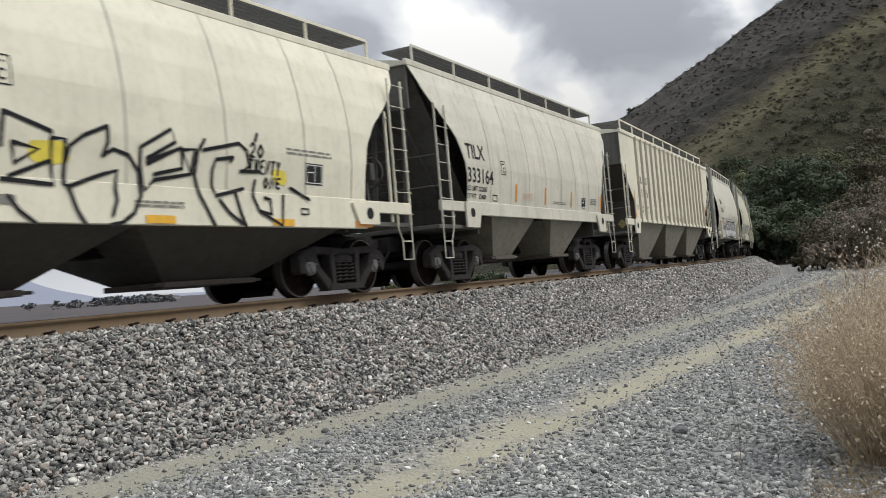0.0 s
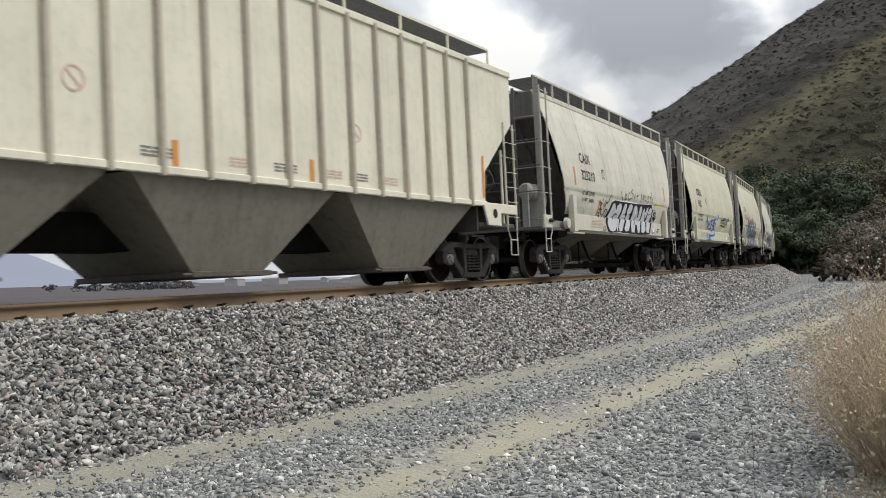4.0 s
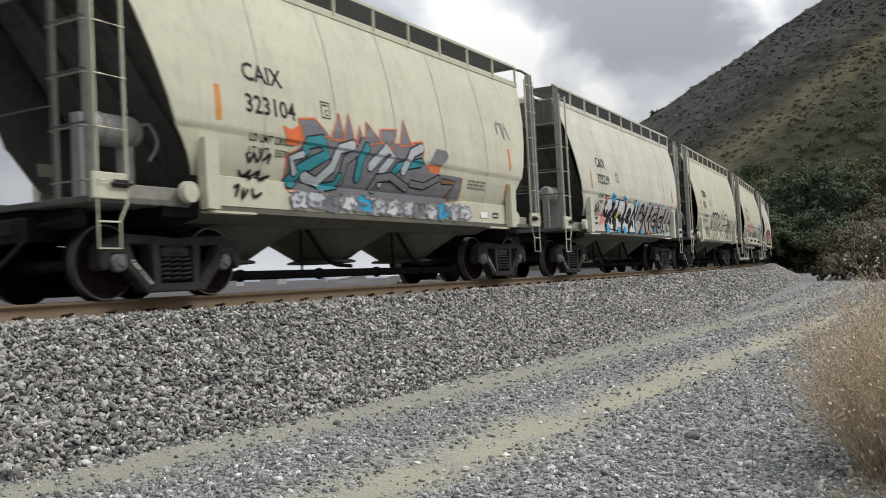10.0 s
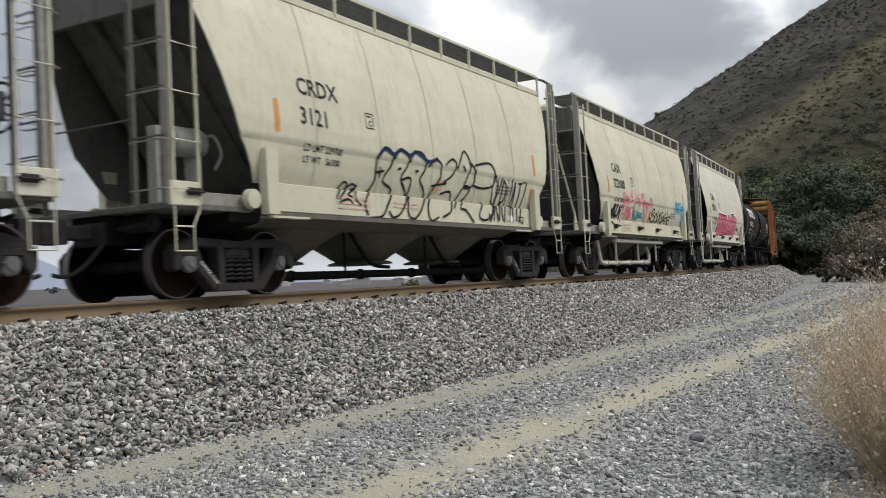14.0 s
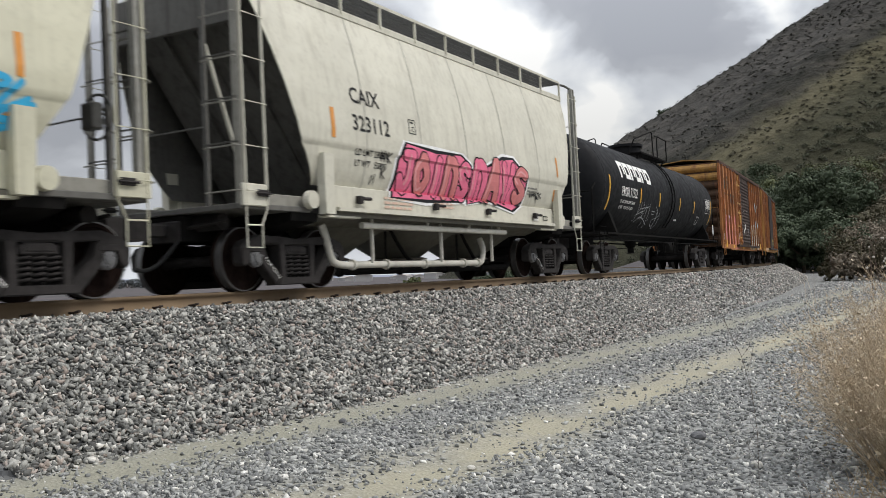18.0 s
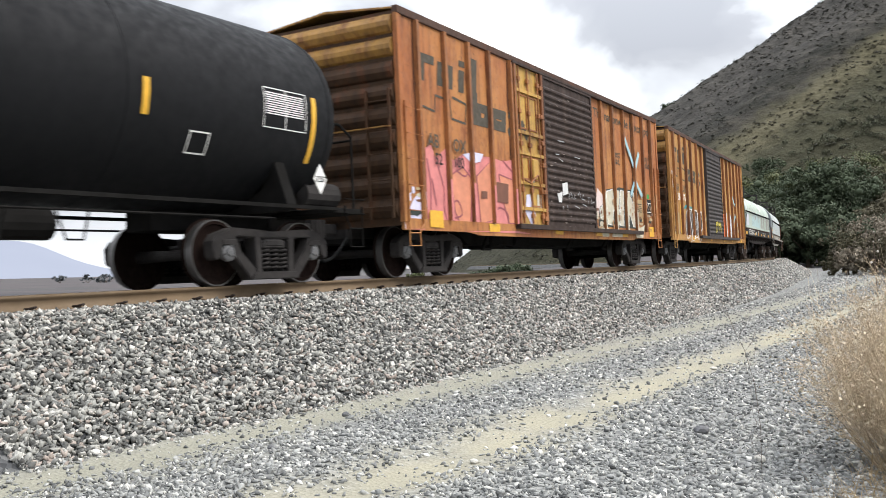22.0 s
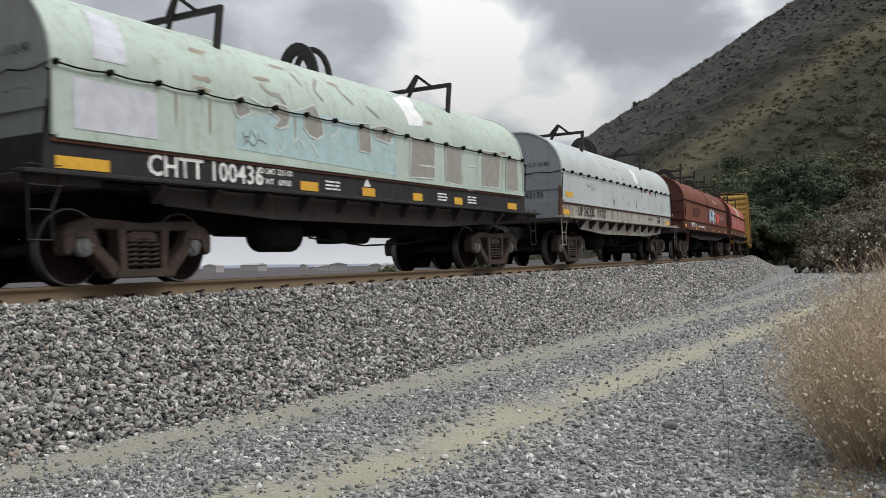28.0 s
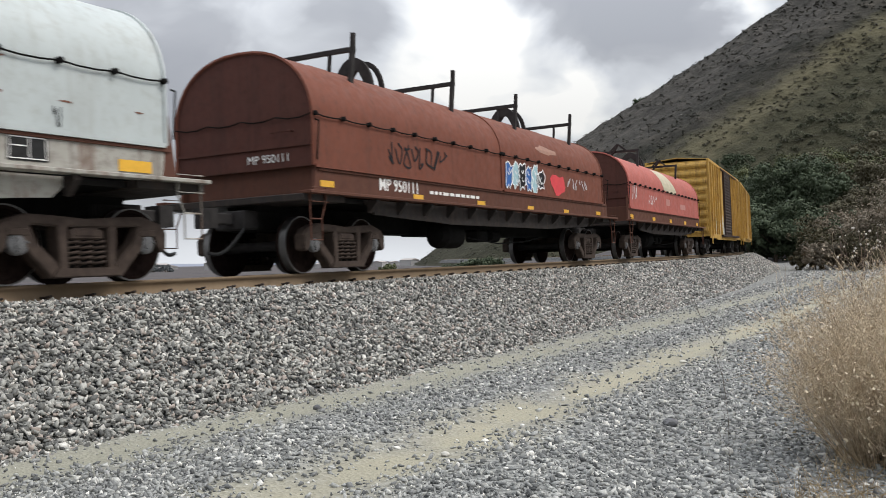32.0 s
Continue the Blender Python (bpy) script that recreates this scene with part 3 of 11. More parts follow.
    ob = new("hill_bushes", raw_mesh("hill_bushes", V, F, foliage("olive_hill_bushes", (0.046, 0.052, 0.030), (0.086, 0.088, 0.054))))
    tagged(ob, "olive green bushes low on the hillside", "bushes", kind="stuff")
    bx, by = x[band], y[band]
    k = len(bx)
    size = 0.8 + 1.5 * r.rand(k) ** 2
    C = np.stack([bx, by, hill_z(bx, by) + size * 0.2], -1)
    V, F = leaf_cloud(r, C, size, k * 40, 0.36, 0.6, 0.5, 0.5, 0.8)
    ob = new("hill_brush", raw_mesh("hill_brush", V, F, foliage("yellow_hill_brush", (0.050, 0.045, 0.028), (0.095, 0.083, 0.053))))
    tagged(ob, "yellowish dry brush in a belt across the hillside", "brush", kind="stuff")
    # bare pale rock outcrops
    k = 420
    a = math.pi + r.uniform(-1.2, 1.2, k)
    d = HILL_R * r.rand(k) ** 0.7 * 0.9
    x, y = HILL.x + d * np.cos(a), HILL.y + d * np.sin(a)
    P = np.stack([x, y, hill_z(x, y)], -1)
    ob = new("hill_rocks", stones_mesh("hill_rocks", P, 0.6 + 1.8 * r.rand(k) ** 3, stone_mat("weathered_outcrop", [(0.0, (0.07, 0.064, 0.055)), (1.0, (0.15, 0.14, 0.125))]), 38))
    tagged(ob, "pale weathered rocks on the hillside", "rocks", kind="stuff")


KNOB = []


def knobs(r, centres, radii, flat=0.85):
    """Many small uneven lumps."""
    if not KNOB:
        bm = BM()
        bmesh.ops.create_icosphere(bm, subdivisions=1, radius=1.0)
        bm.verts.index_update()
        KNOB.append(np.array([v.co[:] for v in bm.verts]))
        KNOB.append(np.array([[v.index for v in f.verts] for f in bm.faces]))
        bm.free()
    base, faces = KNOB
    n, m = len(centres), len(base)
    ph = r.rand(n, 1, 3) * 6.28
    k = 1 + 0.16 * np.sin(base[None] * 3.1 + ph).sum(2) + 0.10 * np.sin(base[None] * 6.7 + ph * 2).sum(2)
    V = centres[:, None, :] + base[None] * np.array([1, 1, flat]) * (k * radii[:, None])[..., None]
    F = (faces[None] + (np.arange(n) * m)[:, None, None]).reshape(-1, 3)
    return V.reshape(-1, 3), F


def leaf_cloud(r, centres, radii, count, size, flat=0.8, inner=0.45, rough=0.45, up=0.35):
    """Little quads spread through the shells of many lobes."""
    k = r.randint(0, len(centres), count)
    d = r.normal(size=(count, 3))
    d /= np.linalg.norm(d, axis=1)[:, None]
    rad = radii[k] * (inner + (1.05 - inner) * r.rand(count) ** 0.6)
    P = centres[k] + d * rad[:, None] * np.array([1, 1, flat])
    a = r.normal(size=(count, 3)) * rough + d + np.array([0, 0, up])
    a /= np.linalg.norm(a, axis=1)[:, None]
    b = np.cross(a, r.normal(size=(count, 3)))
    b /= np.linalg.norm(b, axis=1)[:, None]
    c = np.cross(a, b)
    s = size * (0.6 + 0.8 * r.rand(count))[:, None]
    V = np.stack([P - b * s, P + c * s * 0.6, P + b * s, P - c * s * 0.6 + a * s * 0.2], 1)
    F = (np.arange(count) * 4)[:, None] + np.arange(4)[None]
    return V.reshape(-1, 3), F


def build_tree(x, y, z, height, width, seed, leaf, leafmat, barkmat, label, count=2600, group="trees at the foot of the hill", lobes=9, clumps=14, inside=0.45):
    r = np.random.RandomState(seed)
    root = new("tree", None)
    root.matrix_basis = pose(x, y, z)
    bm = BM()
    top = height * 0.55
    lean = r.uniform(-0.3, 0.3, 2)
    def limb(a, b, ra, rb):
        n = 6
        d = (b - a).normalized()
        s = d.cross(Vector((0.3, 1, 0.1))).normalized()
        u = d.cross(s)
        A = [bm.verts.new(a + (s * math.cos(t) + u * math.sin(t)) * ra) for t in [k * 2 * math.pi / n for k in range(n)]]
        B = [bm.verts.new(b + (s * math.cos(t) + u * math.sin(t)) * rb) for t in [k * 2 * math.pi / n for k in range(n)]]
        for k in range(n):
            j = (k + 1) % n
            bm.faces.new((A[k], A[j], B[j], B[k]))
    fork = Vector((lean[0], lean[1], height * 0.28))
    limb(Vector((0, 0, -0.4)), fork, height * 0.035, height * 0.024)
    C, Rd = [], []
    for k in range(lobes):
        a = k * 2.4 + r.rand()
        rr = width * 0.5 * (0.15 + 0.62 * r.rand())
        c = Vector((math.cos(a) * rr, math.sin(a) * rr, height * (0.32 + 0.44 * r.rand())))
        if k < 6:
            limb(fork, c, height * 0.016, height * 0.006)
        big = width * (0.16 + 0.10 * r.rand())
        for _ in range(clumps):
            d = r.normal(size=3)
            d /= np.linalg.norm(d)
            d[2] = abs(d[2]) if r.rand() < 0.75 else d[2]
            C.append(tuple(np.array(c) + d * big * np.array([1, 1, 0.85]) * r.uniform(0.75, 1.05)))
            Rd.append(big * r.uniform(0.22, 0.46))
    part("trunk", bm, barkmat, root, "grey-brown branching trunk")
    V, F = leaf_cloud(r, np.array(C), np.array(Rd), count, leaf, 0.85, 0.66, 0.40)
    # the thick of each clump behind its leaves
    if inside:
        bv, bf = knobs(r, np.array(C), np.array(Rd) * inside)
        heart = new("inner_crown", raw_mesh("inner_crown", bv, bf, leafmat, True))
        heart.parent = root
    cr = new("crown", raw_mesh("crown", V, F, leafmat))
    cr.parent = root
    tagged(cr, "uneven leafy green crown")
    tagged(root, label, "tree", group)
    return root

# ---------------------------------------------------------------- running gear
M_STEEL = plain("dusty_dark_truck_steel", (0.036, 0.033, 0.032), 0.8, 0.0, 0.30, 6, 0.2)
M_RUSTSTEEL = plain("rust_brown_truck_steel", (0.062, 0.046, 0.038), 0.8, 0.0, 0.35, 6, 0.2)
M_BLACK = plain("grimy_black_underframe", (0.013, 0.0125, 0.012), 0.9, 0.0, 0.3, 4, 0.2, 0.03)
M_WHEEL = plain("rusty_brown_wheel", (0.017, 0.0115, 0.010), 0.95, 0.0, 0.4, 9, 0.15, 0.0)
M_TREAD = plain("worn_bright_tread", (0.16, 0.155, 0.15), 0.45, 0.8, 0.1, 20, 0)
M_CAP = plain("pale_bearing_cap", (0.15, 0.15, 0.152), 0.6, 0.2, 0.3, 30, 0.1)
M_RUBBER = plain("black_rubber_hose", (0.02, 0.02, 0.02), 0.6, 0, 0.1, 10, 0)
M_GRATE = plain("dark_galvanised_grating", (0.11, 0.11, 0.11), 0.7, 0.3, 0.2, 20, 0)
M_YELLOWREF = plain("yellow_reflective_strip", (0.72, 0.40, 0.04), 0.4, 0, 0.12, 12, 0)
M_ORANGEREF = plain("orange_reflective_strip", (0.62, 0.26, 0.05), 0.4, 0, 0.12, 12, 0)
M_INK = plain("black_stencil_ink", (0.025, 0.025, 0.025), 0.6, 0, 0.2, 20, 0)
M_WHITEINK = plain("white_stencil_ink", (0.80, 0.79, 0.76), 0.6, 0, 0.1, 20, 0)
M_SMALL = plain("worn_small_print_ink", (0.20, 0.195, 0.175), 0.6, 0, 0.2, 20, 0)
M_REDINK = plain("faded_red_ink", (0.60, 0.43, 0.34), 0.6, 0, 0.2, 20, 0)

AXLE_R = 0.457


def wheelset_meshes():
    out = {}
    bm = BM()
    lathe(bm, [(0.10, -0.06), (0.12, -0.05), (0.30, -0.030), (0.385, -0.055), (0.395, -0.075), (0.452, -0.072), (0.455, 0.055), (0.482, 0.065), (0.482, 0.09), (0.39, 0.09), (0.37, 0.05), (0.14, 0.03), (0.10, 0.06)], 36)
    out["wheel"] = mesh_of("wheel", bm, M_WHEEL)
    bm = BM()
    lathe(bm, [(0.440, -0.0735), (0.4565, -0.0735), (0.459, 0.05), (0.455, 0.052)], 36, None, "Y", False)
    out["tread"] = mesh_of("tread", bm, M_TREAD)
    bm = BM()
    lathe(bm, [(0.085, -1.04), (0.085, -0.80), (0.095, -0.78), (0.075, 0.0), (0.095, 0.78), (0.085, 0.80), (0.085, 1.04)], 14)
    out["axle"] = mesh_of("axle", bm, M_STEEL)
    bm = BM()
    lathe(bm, [(0.03, -0.045), (0.062, -0.04), (0.066, -0.022), (0.108, -0.015), (0.128, 0.0), (0.132, 0.06), (0.10, 0.08)], 20)
    for k in range(3):
        a = k * 2.094
        lathe(bm, [(0.015, -0.045), (0.017, -0.01)], 6, Matrix.Translation((0.086 * math.cos(a), 0, 0.086 * math.sin(a))))
    out["cap"] = mesh_of("bearing_cap", bm, M_CAP)
    return out


def soft_prism(bm, outline, y0, y1, bevel):
    """A cast outline with rounded rims."""
    t = BM()
    prism(t, outline, y0, y1)
    rim = [e for e in t.edges if len(e.link_faces) == 2 and e.calc_face_angle(0) > 0.9]
    bmesh.ops.bevel(t, geom=rim, offset=bevel, segments=2, affect="EDGES")
    me = bpy.data.meshes.new("cast")
    t.to_mesh(me)
    t.free()
    bm.from_mesh(me)
    bpy.data.meshes.remove(me)


def truck_meshes(material):
    out = {}
    bm = BM()
    d0, d1 = -0.095, 0.095
    # top member with raised shoulders over the bearings
    soft_prism(bm, [(-1.20, 0.50), (-1.21, 0.60), (-1.12, 0.70), (-0.82, 0.79), (-0.45, 0.775), (0.0, 0.745), (0.45, 0.775), (0.82, 0.79), (1.12, 0.70), (1.21, 0.60), (1.20, 0.50), (1.02, 0.585), (0.72, 0.665), (0.34, 0.645), (-0.34, 0.645), (-0.72, 0.665), (-1.02, 0.585)], d0, d1, 0.018)
    for q in (-1, 1):
        # outer pedestal leg, diagonal, spring column and bearing adapter
        soft_prism(bm, [(q * a, b) for a, b in ((1.21, 0.60), (1.20, 0.38), (1.12, 0.34), (1.05, 0.42), (1.00, 0.62))], d0, d1, 0.014)
        soft_prism(bm, [(q * a, b) for a, b in ((0.92, 0.66), (0.76, 0.68), (0.67, 0.47), (0.40, 0.23), (0.36, 0.07), (0.50, 0.07), (0.78, 0.36), (0.84, 0.46))], d0, d1, 0.016)
        soft_prism(bm, [(q * a, b) for a, b in ((0.42, 0.67), (0.28, 0.67), (0.275, 0.15), (0.39, 0.15))], d0 - 0.012, d1 + 0.012, 0.012)
        box(bm, (q * 0.90 - 0.13, d0 - 0.01, 0.545), (q * 0.90 + 0.13, d1 + 0.01, 0.625), bevel=0.01)
    soft_prism(bm, [(-0.50, 0.065), (0.50, 0.065), (0.43, 0.175), (-0.43, 0.175)], d0 - 0.035, d1 + 0.035, 0.014)
    out["side_frame"] = mesh_of("side_frame", bm, material, True)
    bm = BM()
    turns = 5.5
    rod(bm, [(0.078 * math.cos(a), 0.078 * math.sin(a), 0.19 + 0.33 * a / (2 * math.pi * turns)) for a in np.linspace(0, 2 * math.pi * turns, int(turns * 11))], 0.019, 6)
    out["spring"] = mesh_of("spring", bm, material, True)
    # Solid dark block added so no sky shows between the springs.
    bm = BM()
    box(bm, (-0.26, -0.03, 0.17), (0.26, 0.03, 0.52))
    out["spring_back"] = mesh_of("spring_backing", bm, M_BLACK)
    bm = BM()
    box(bm, (-0.24, -1.09, 0.50), (0.24, 1.09, 0.62), bevel=0.02)
    box(bm, (-0.30, -0.60, 0.40), (0.30, 0.60, 0.72), bevel=0.03)
    lathe(bm, [(0.22, 0.70), (0.22, 0.80)], 16, None, "Z")
    box(bm, (-0.20, -1.10, 0.52), (0.20, 1.10, 0.64), bevel=0.03)
    out["bolster"] = mesh_of("bolster", bm, material)
    bm = BM()
    for q in (-1, 1):
        beam(bm, (q * 0.36, -0.82, 0.36), (q * 0.36, 0.82, 0.36), 0.07, 0.12)
        box(bm, (q * 0.39 - 0.035, -0.84, 0.30), (q * 0.39 + 0.035, -0.68, 0.62))
        box(bm, (q * 0.39 - 0.035, 0.68, 0.30), (q * 0.39 + 0.035, 0.84, 0.62))
    out["brake_beam"] = mesh_of("brake_beam", bm, M_BLACK)
    return out


WS = wheelset_meshes()
TK = truck_meshes(M_STEEL)
TK_R = truck_meshes(M_RUSTSTEEL)
AXLES = []


def add_trucks(root, half, tk=None, shift=0.0):
    tk = tk or TK
    for q in (-1, 1):
        t = new("truck", tk["bolster"])
        t.parent = root
        t.matrix_basis = Matrix.Translation((q * half + shift, 0, 0))
        tagged(t, "cast steel freight truck with coil springs")
        for s in (-1, 1):
            share("side_frame", tk["side_frame"], t, Matrix.Translation((0, s * 1.0, 0)))
            share("spring_backing", tk["spring_back"], t, Matrix.Translation((0, s * 0.98, 0)))
            for dx in (-0.18, 0.0, 0.18):
                share("coil_spring", tk["spring"], t, Matrix.Translation((dx, s * 1.03, 0)))
        share("brake_beam", tk["brake_beam"], t)
        for a in (-0.889, 0.889):
            w = new("wheelset", WS["axle"])
            w.parent = root
            w.matrix_basis = Matrix.Translation((q * half + shift + a, 0, AXLE_R))
            for s in (-1, 1):
                turn = Matrix.Rotation(math.pi if s > 0 else 0, 4, "Z")
                share("wheel", WS["wheel"], w, Matrix.Translation((0, s * 0.755, 0)) @ turn)
                share("tread", WS["tread"], w, Matrix.Translation((0, s * 0.755, 0)) @ turn, "bright worn tread")
                share("bearing_cap", WS["cap"], w, Matrix.Translation((0, s * 1.075, 0)) @ turn)
            AXLES.append((w, q * half + shift + a))


def add_coupler(root, end, q):
    """Coupler with its air hose at one end; end is the striker's x."""
    bm = BM()
    box(bm, (q * (end - 0.9), -0.30, 0.72), (q * (end - 0.02), 0.30, 1.02), bevel=0.02)
    box(bm, (q * (end - 0.02), -0.09, 0.80), (q * (end + 0.48), 0.09, 0.98), bevel=0.02)
    prism(bm, [(q * (end + 0.42), -0.16), (q * (end + 0.60), -0.18), (q * (end + 0.74), -0.10), (q * (end + 0.70), 0.06), (q * (end + 0.58), 0.02), (q * (end + 0.56), 0.17), (q * (end + 0.42), 0.14)], 0.74, 1.04, "XY")
    part("coupler", bm, M_STEEL, root, "heavy rusty knuckle coupler")
    bm = BM()
    pts = []
    for k in range(9):
        u = k / 8
        pts.append((q * (end + 0.05 + 0.62 * u), -0.34 + 0.18 * u, 0.72 - 0.62 * math.sin(math.pi * min(u * 0.62, 1.0)) * 0.62))
    rod(bm, pts, 0.028, 7)
    part("air_hose", bm, M_RUBBER, root, "sagging black rubber air hose", True)


def add_ladder(root, x0, x1, y, z0, z1, material, rungs=None, drop=0.55, stile=0.022):
    """Ladder on a side: two stiles, rungs, and a stirrup step below."""
    for x in (x0, x1):
        bm = BM()
        beam(bm, (x, y, z0), (x, y, z1), 0.038, stile)
        part("ladder_stile", bm, material, root)
    n = rungs or max(2, int((z1 - z0) / 0.42))
    bm = BM()
    rod(bm, [(x0, y, 0), (x0, y - 0.05, 0), (x1, y - 0.05, 0), (x1, y, 0)], 0.011, 5)
    rung = mesh_of("ladder_rung", bm, material)
    for k in range(n):
        share("ladder_rung", rung, root, Matrix.Translation((0, 0, z0 + 0.18 + (z1 - z0 - 0.3) * k / max(1, n - 1))))
    if drop:
        bm = BM()
        xb = x1 + (x0 - x1) * 0.26
        rod(bm, [(x0, y, z0 + 0.05), (x0, y, z0 - drop), (xb, y, z0 - drop), (xb, y, z0 - drop * 0.45), (x1, y, z0 - drop * 0.1), (x1, y, z0 + 0.05)], 0.013, 5)
        rod(bm, [(x0, y, z0 - drop * 0.48), (xb, y, z0 - drop * 0.48)], 0.012, 5)
        part("stirrup_step", bm, material, root)


# ---------------------------------------------------------------- paint and lettering on curved sides
def interp(x, xs, ys):
    return float(np.interp(x, xs, ys))


class Side:
    """The near side of a body: y as a function of height."""

    def __init__(self, profile):
        p = sorted(profile)
        self.z, self.y = [a for a, b in p], [b for a, b in p]

    def at(self, z):
        return -interp(z, self.z, self.y)


def lay(name, polys, material, root, side, lift, label="", cut=0.14):
    """Flat shapes (x, z polygons) laid on the near side of a body, lift metres proud."""
    bm = BM()
    for i, poly in enumerate(polys):
        vs = [bm.verts.new((x, 0 if name == "graffiti_stroke" else -5e-5 * i, z)) for x, z in poly]
        try:
            bm.faces.new(vs)
        except ValueError:
            pass
    if name == "graffiti_stroke":
        bmesh.ops.remove_doubles(bm, verts=bm.verts[:], dist=1e-4)
    finish_lay(name, bm, material, root, side, lift, label, cut)


def finish_lay(name, bm, material, root, side, lift, label, cut=0.14):
    bmesh.ops.triangulate(bm, faces=bm.faces[:])
    if len(side.z) > 2 and bm.verts:
        lo, hi = min(v.co.z for v in bm.verts), max(v.co.z for v in bm.verts)
        z = lo + cut
        while z < hi:
            bmesh.ops.bisect_plane(bm, geom=bm.verts[:] + bm.edges[:] + bm.faces[:], plane_co=(0, 0, z), plane_no=(0, 0, 1))
            z += cut
        for z in side.z:
            if lo < z < hi:
                bmesh.ops.bisect_plane(bm, geom=bm.verts[:] + bm.edges[:] + bm.faces[:], plane_co=(0, 0, z), plane_no=(0, 0, 1))
    for v in bm.verts:
        v.co.y += side.at(v.co.z) - lift
    for f in bm.faces:
        f.normal_update()
        if f.normal.y > 0:
            f.normal_flip()
    part(name, bm, material, root, label)


def letters(root, text, x, z, h, material, side, lift=0.006, width=1.0, name="lettering", label=""):
    cu = bpy.data.curves.new("t", "FONT")
    cu.body, cu.size, cu.resolution_u = text, h / 0.70, 2
    cu.offset = 0.022 * h
    ob = bpy.data.objects.new("t", cu)
    me = bpy.data.meshes.new_from_object(ob)
    bm = BM()
    bm.from_mesh(me)
    for v in bm.verts:
        v.co = Vector((x + v.co.x * width, 0, z + v.co.y))
    bpy.data.objects.remove(ob)
    bpy.data.curves.remove(cu)
    bpy.data.meshes.remove(me)
    finish_lay(name, bm, material, root, side, lift, label or "", 0.12)


def end_words(root, x, z, text, h, material, y0):
    """Lettering on the end plate that faces the way the train rolls."""
    cu = bpy.data.curves.new("t", "FONT")
    cu.body, cu.size = text, h / 0.70
    ob = bpy.data.objects.new("t", cu)
    me = bpy.data.meshes.new_from_object(ob)
    bm = BM()
    bm.from_mesh(me)
    for v in bm.verts:
        v.co = Vector((x, y0 - v.co.x, z + v.co.y))
    bpy.data.objects.remove(ob)
    part("end_lettering", bm, material, root)


def ribbon(pts, w):
    """Quads along a stroke."""
    out = []
    n = len(pts)
    L = []
    for i in range(n):
        a, b = pts[max(0, i - 1)], pts[min(n - 1, i + 1)]
        dx, dz = b[0] - a[0], b[1] - a[1]
        l = math.hypot(dx, dz) or 1
        L.append((-dz / l * w / 2, dx / l * w / 2))
    for i in range(n - 1):
        (x0, z0), (x1, z1), (a0, b0), (a1, b1) = pts[i], pts[i + 1], L[i], L[i + 1]
        out.append([(x0 + a0, z0 + b0), (x1 + a1, z1 + b1), (x1 - a1, z1 - b1), (x0 - a0, z0 - b0)])
    return out


def spline(pts, n=6):
    """A smooth line through points."""
    out = []
    P = [Vector((a, b)) for a, b in pts]
    for i in range(len(P) - 1):
        p0, p1, p2, p3 = P[max(0, i - 1)], P[i], P[i + 1], P[min(len(P) - 1, i + 2)]
        for k in range(n):
            t = k / n
            q = 0.5 * ((2 * p1) + (p2 - p0) * t + (2 * p0 - 5 * p1 + 4 * p2 - p3) * t * t + (3 * p1 - p0 - 3 * p2 + p3) * t ** 3)
            out.append((q.x, q.y))
    out.append(tuple(P[-1]))
    return out


def spray(name, c):
    return plain(name, c, 0.55, 0, 0.14, 5, 0)


def scrawl(root, side, seed, x0, x1, z0, z1, n, material, w=0.045, lift=0.008, curl=1.0, name="graffiti_scrawl", label="", slant=0.1):
    """n quick looping marks in a row, like handwriting that cannot be read."""
    r = random.Random(seed)
    polys = []
    step = (x1 - x0) / n
    for i in range(n):
        cx = x0 + (i + 0.5) * step
        k = r.randint(4, 6)
        pts = []
        for j in range(k):
            pts.append((cx + step * r.uniform(-0.52, 0.52) * curl + slant * (j / k) * 0.2, z0 + (z1 - z0) * (r.random() if j else 1.0)))
        polys += ribbon(spline(pts, 5), w)
    lay(name, polys, material, root, side, lift, label)


def blob(r, cx, cz, w, h, n=18, rough=0.10, square=0.6):
    pts = []
    for k in range(n):
        a = 2 * math.pi * k / n
        c, s = math.cos(a), math.sin(a)
        m = (abs(c) ** (2 / square) + abs(s) ** (2 / square)) ** (-square / 2) if square < 1 else 1
        q = 1 + rough * (r.random() - 0.5) * 2
        pts.append((cx + w / 2 * c * m * q, cz + h / 2 * s * m * q))
    return pts


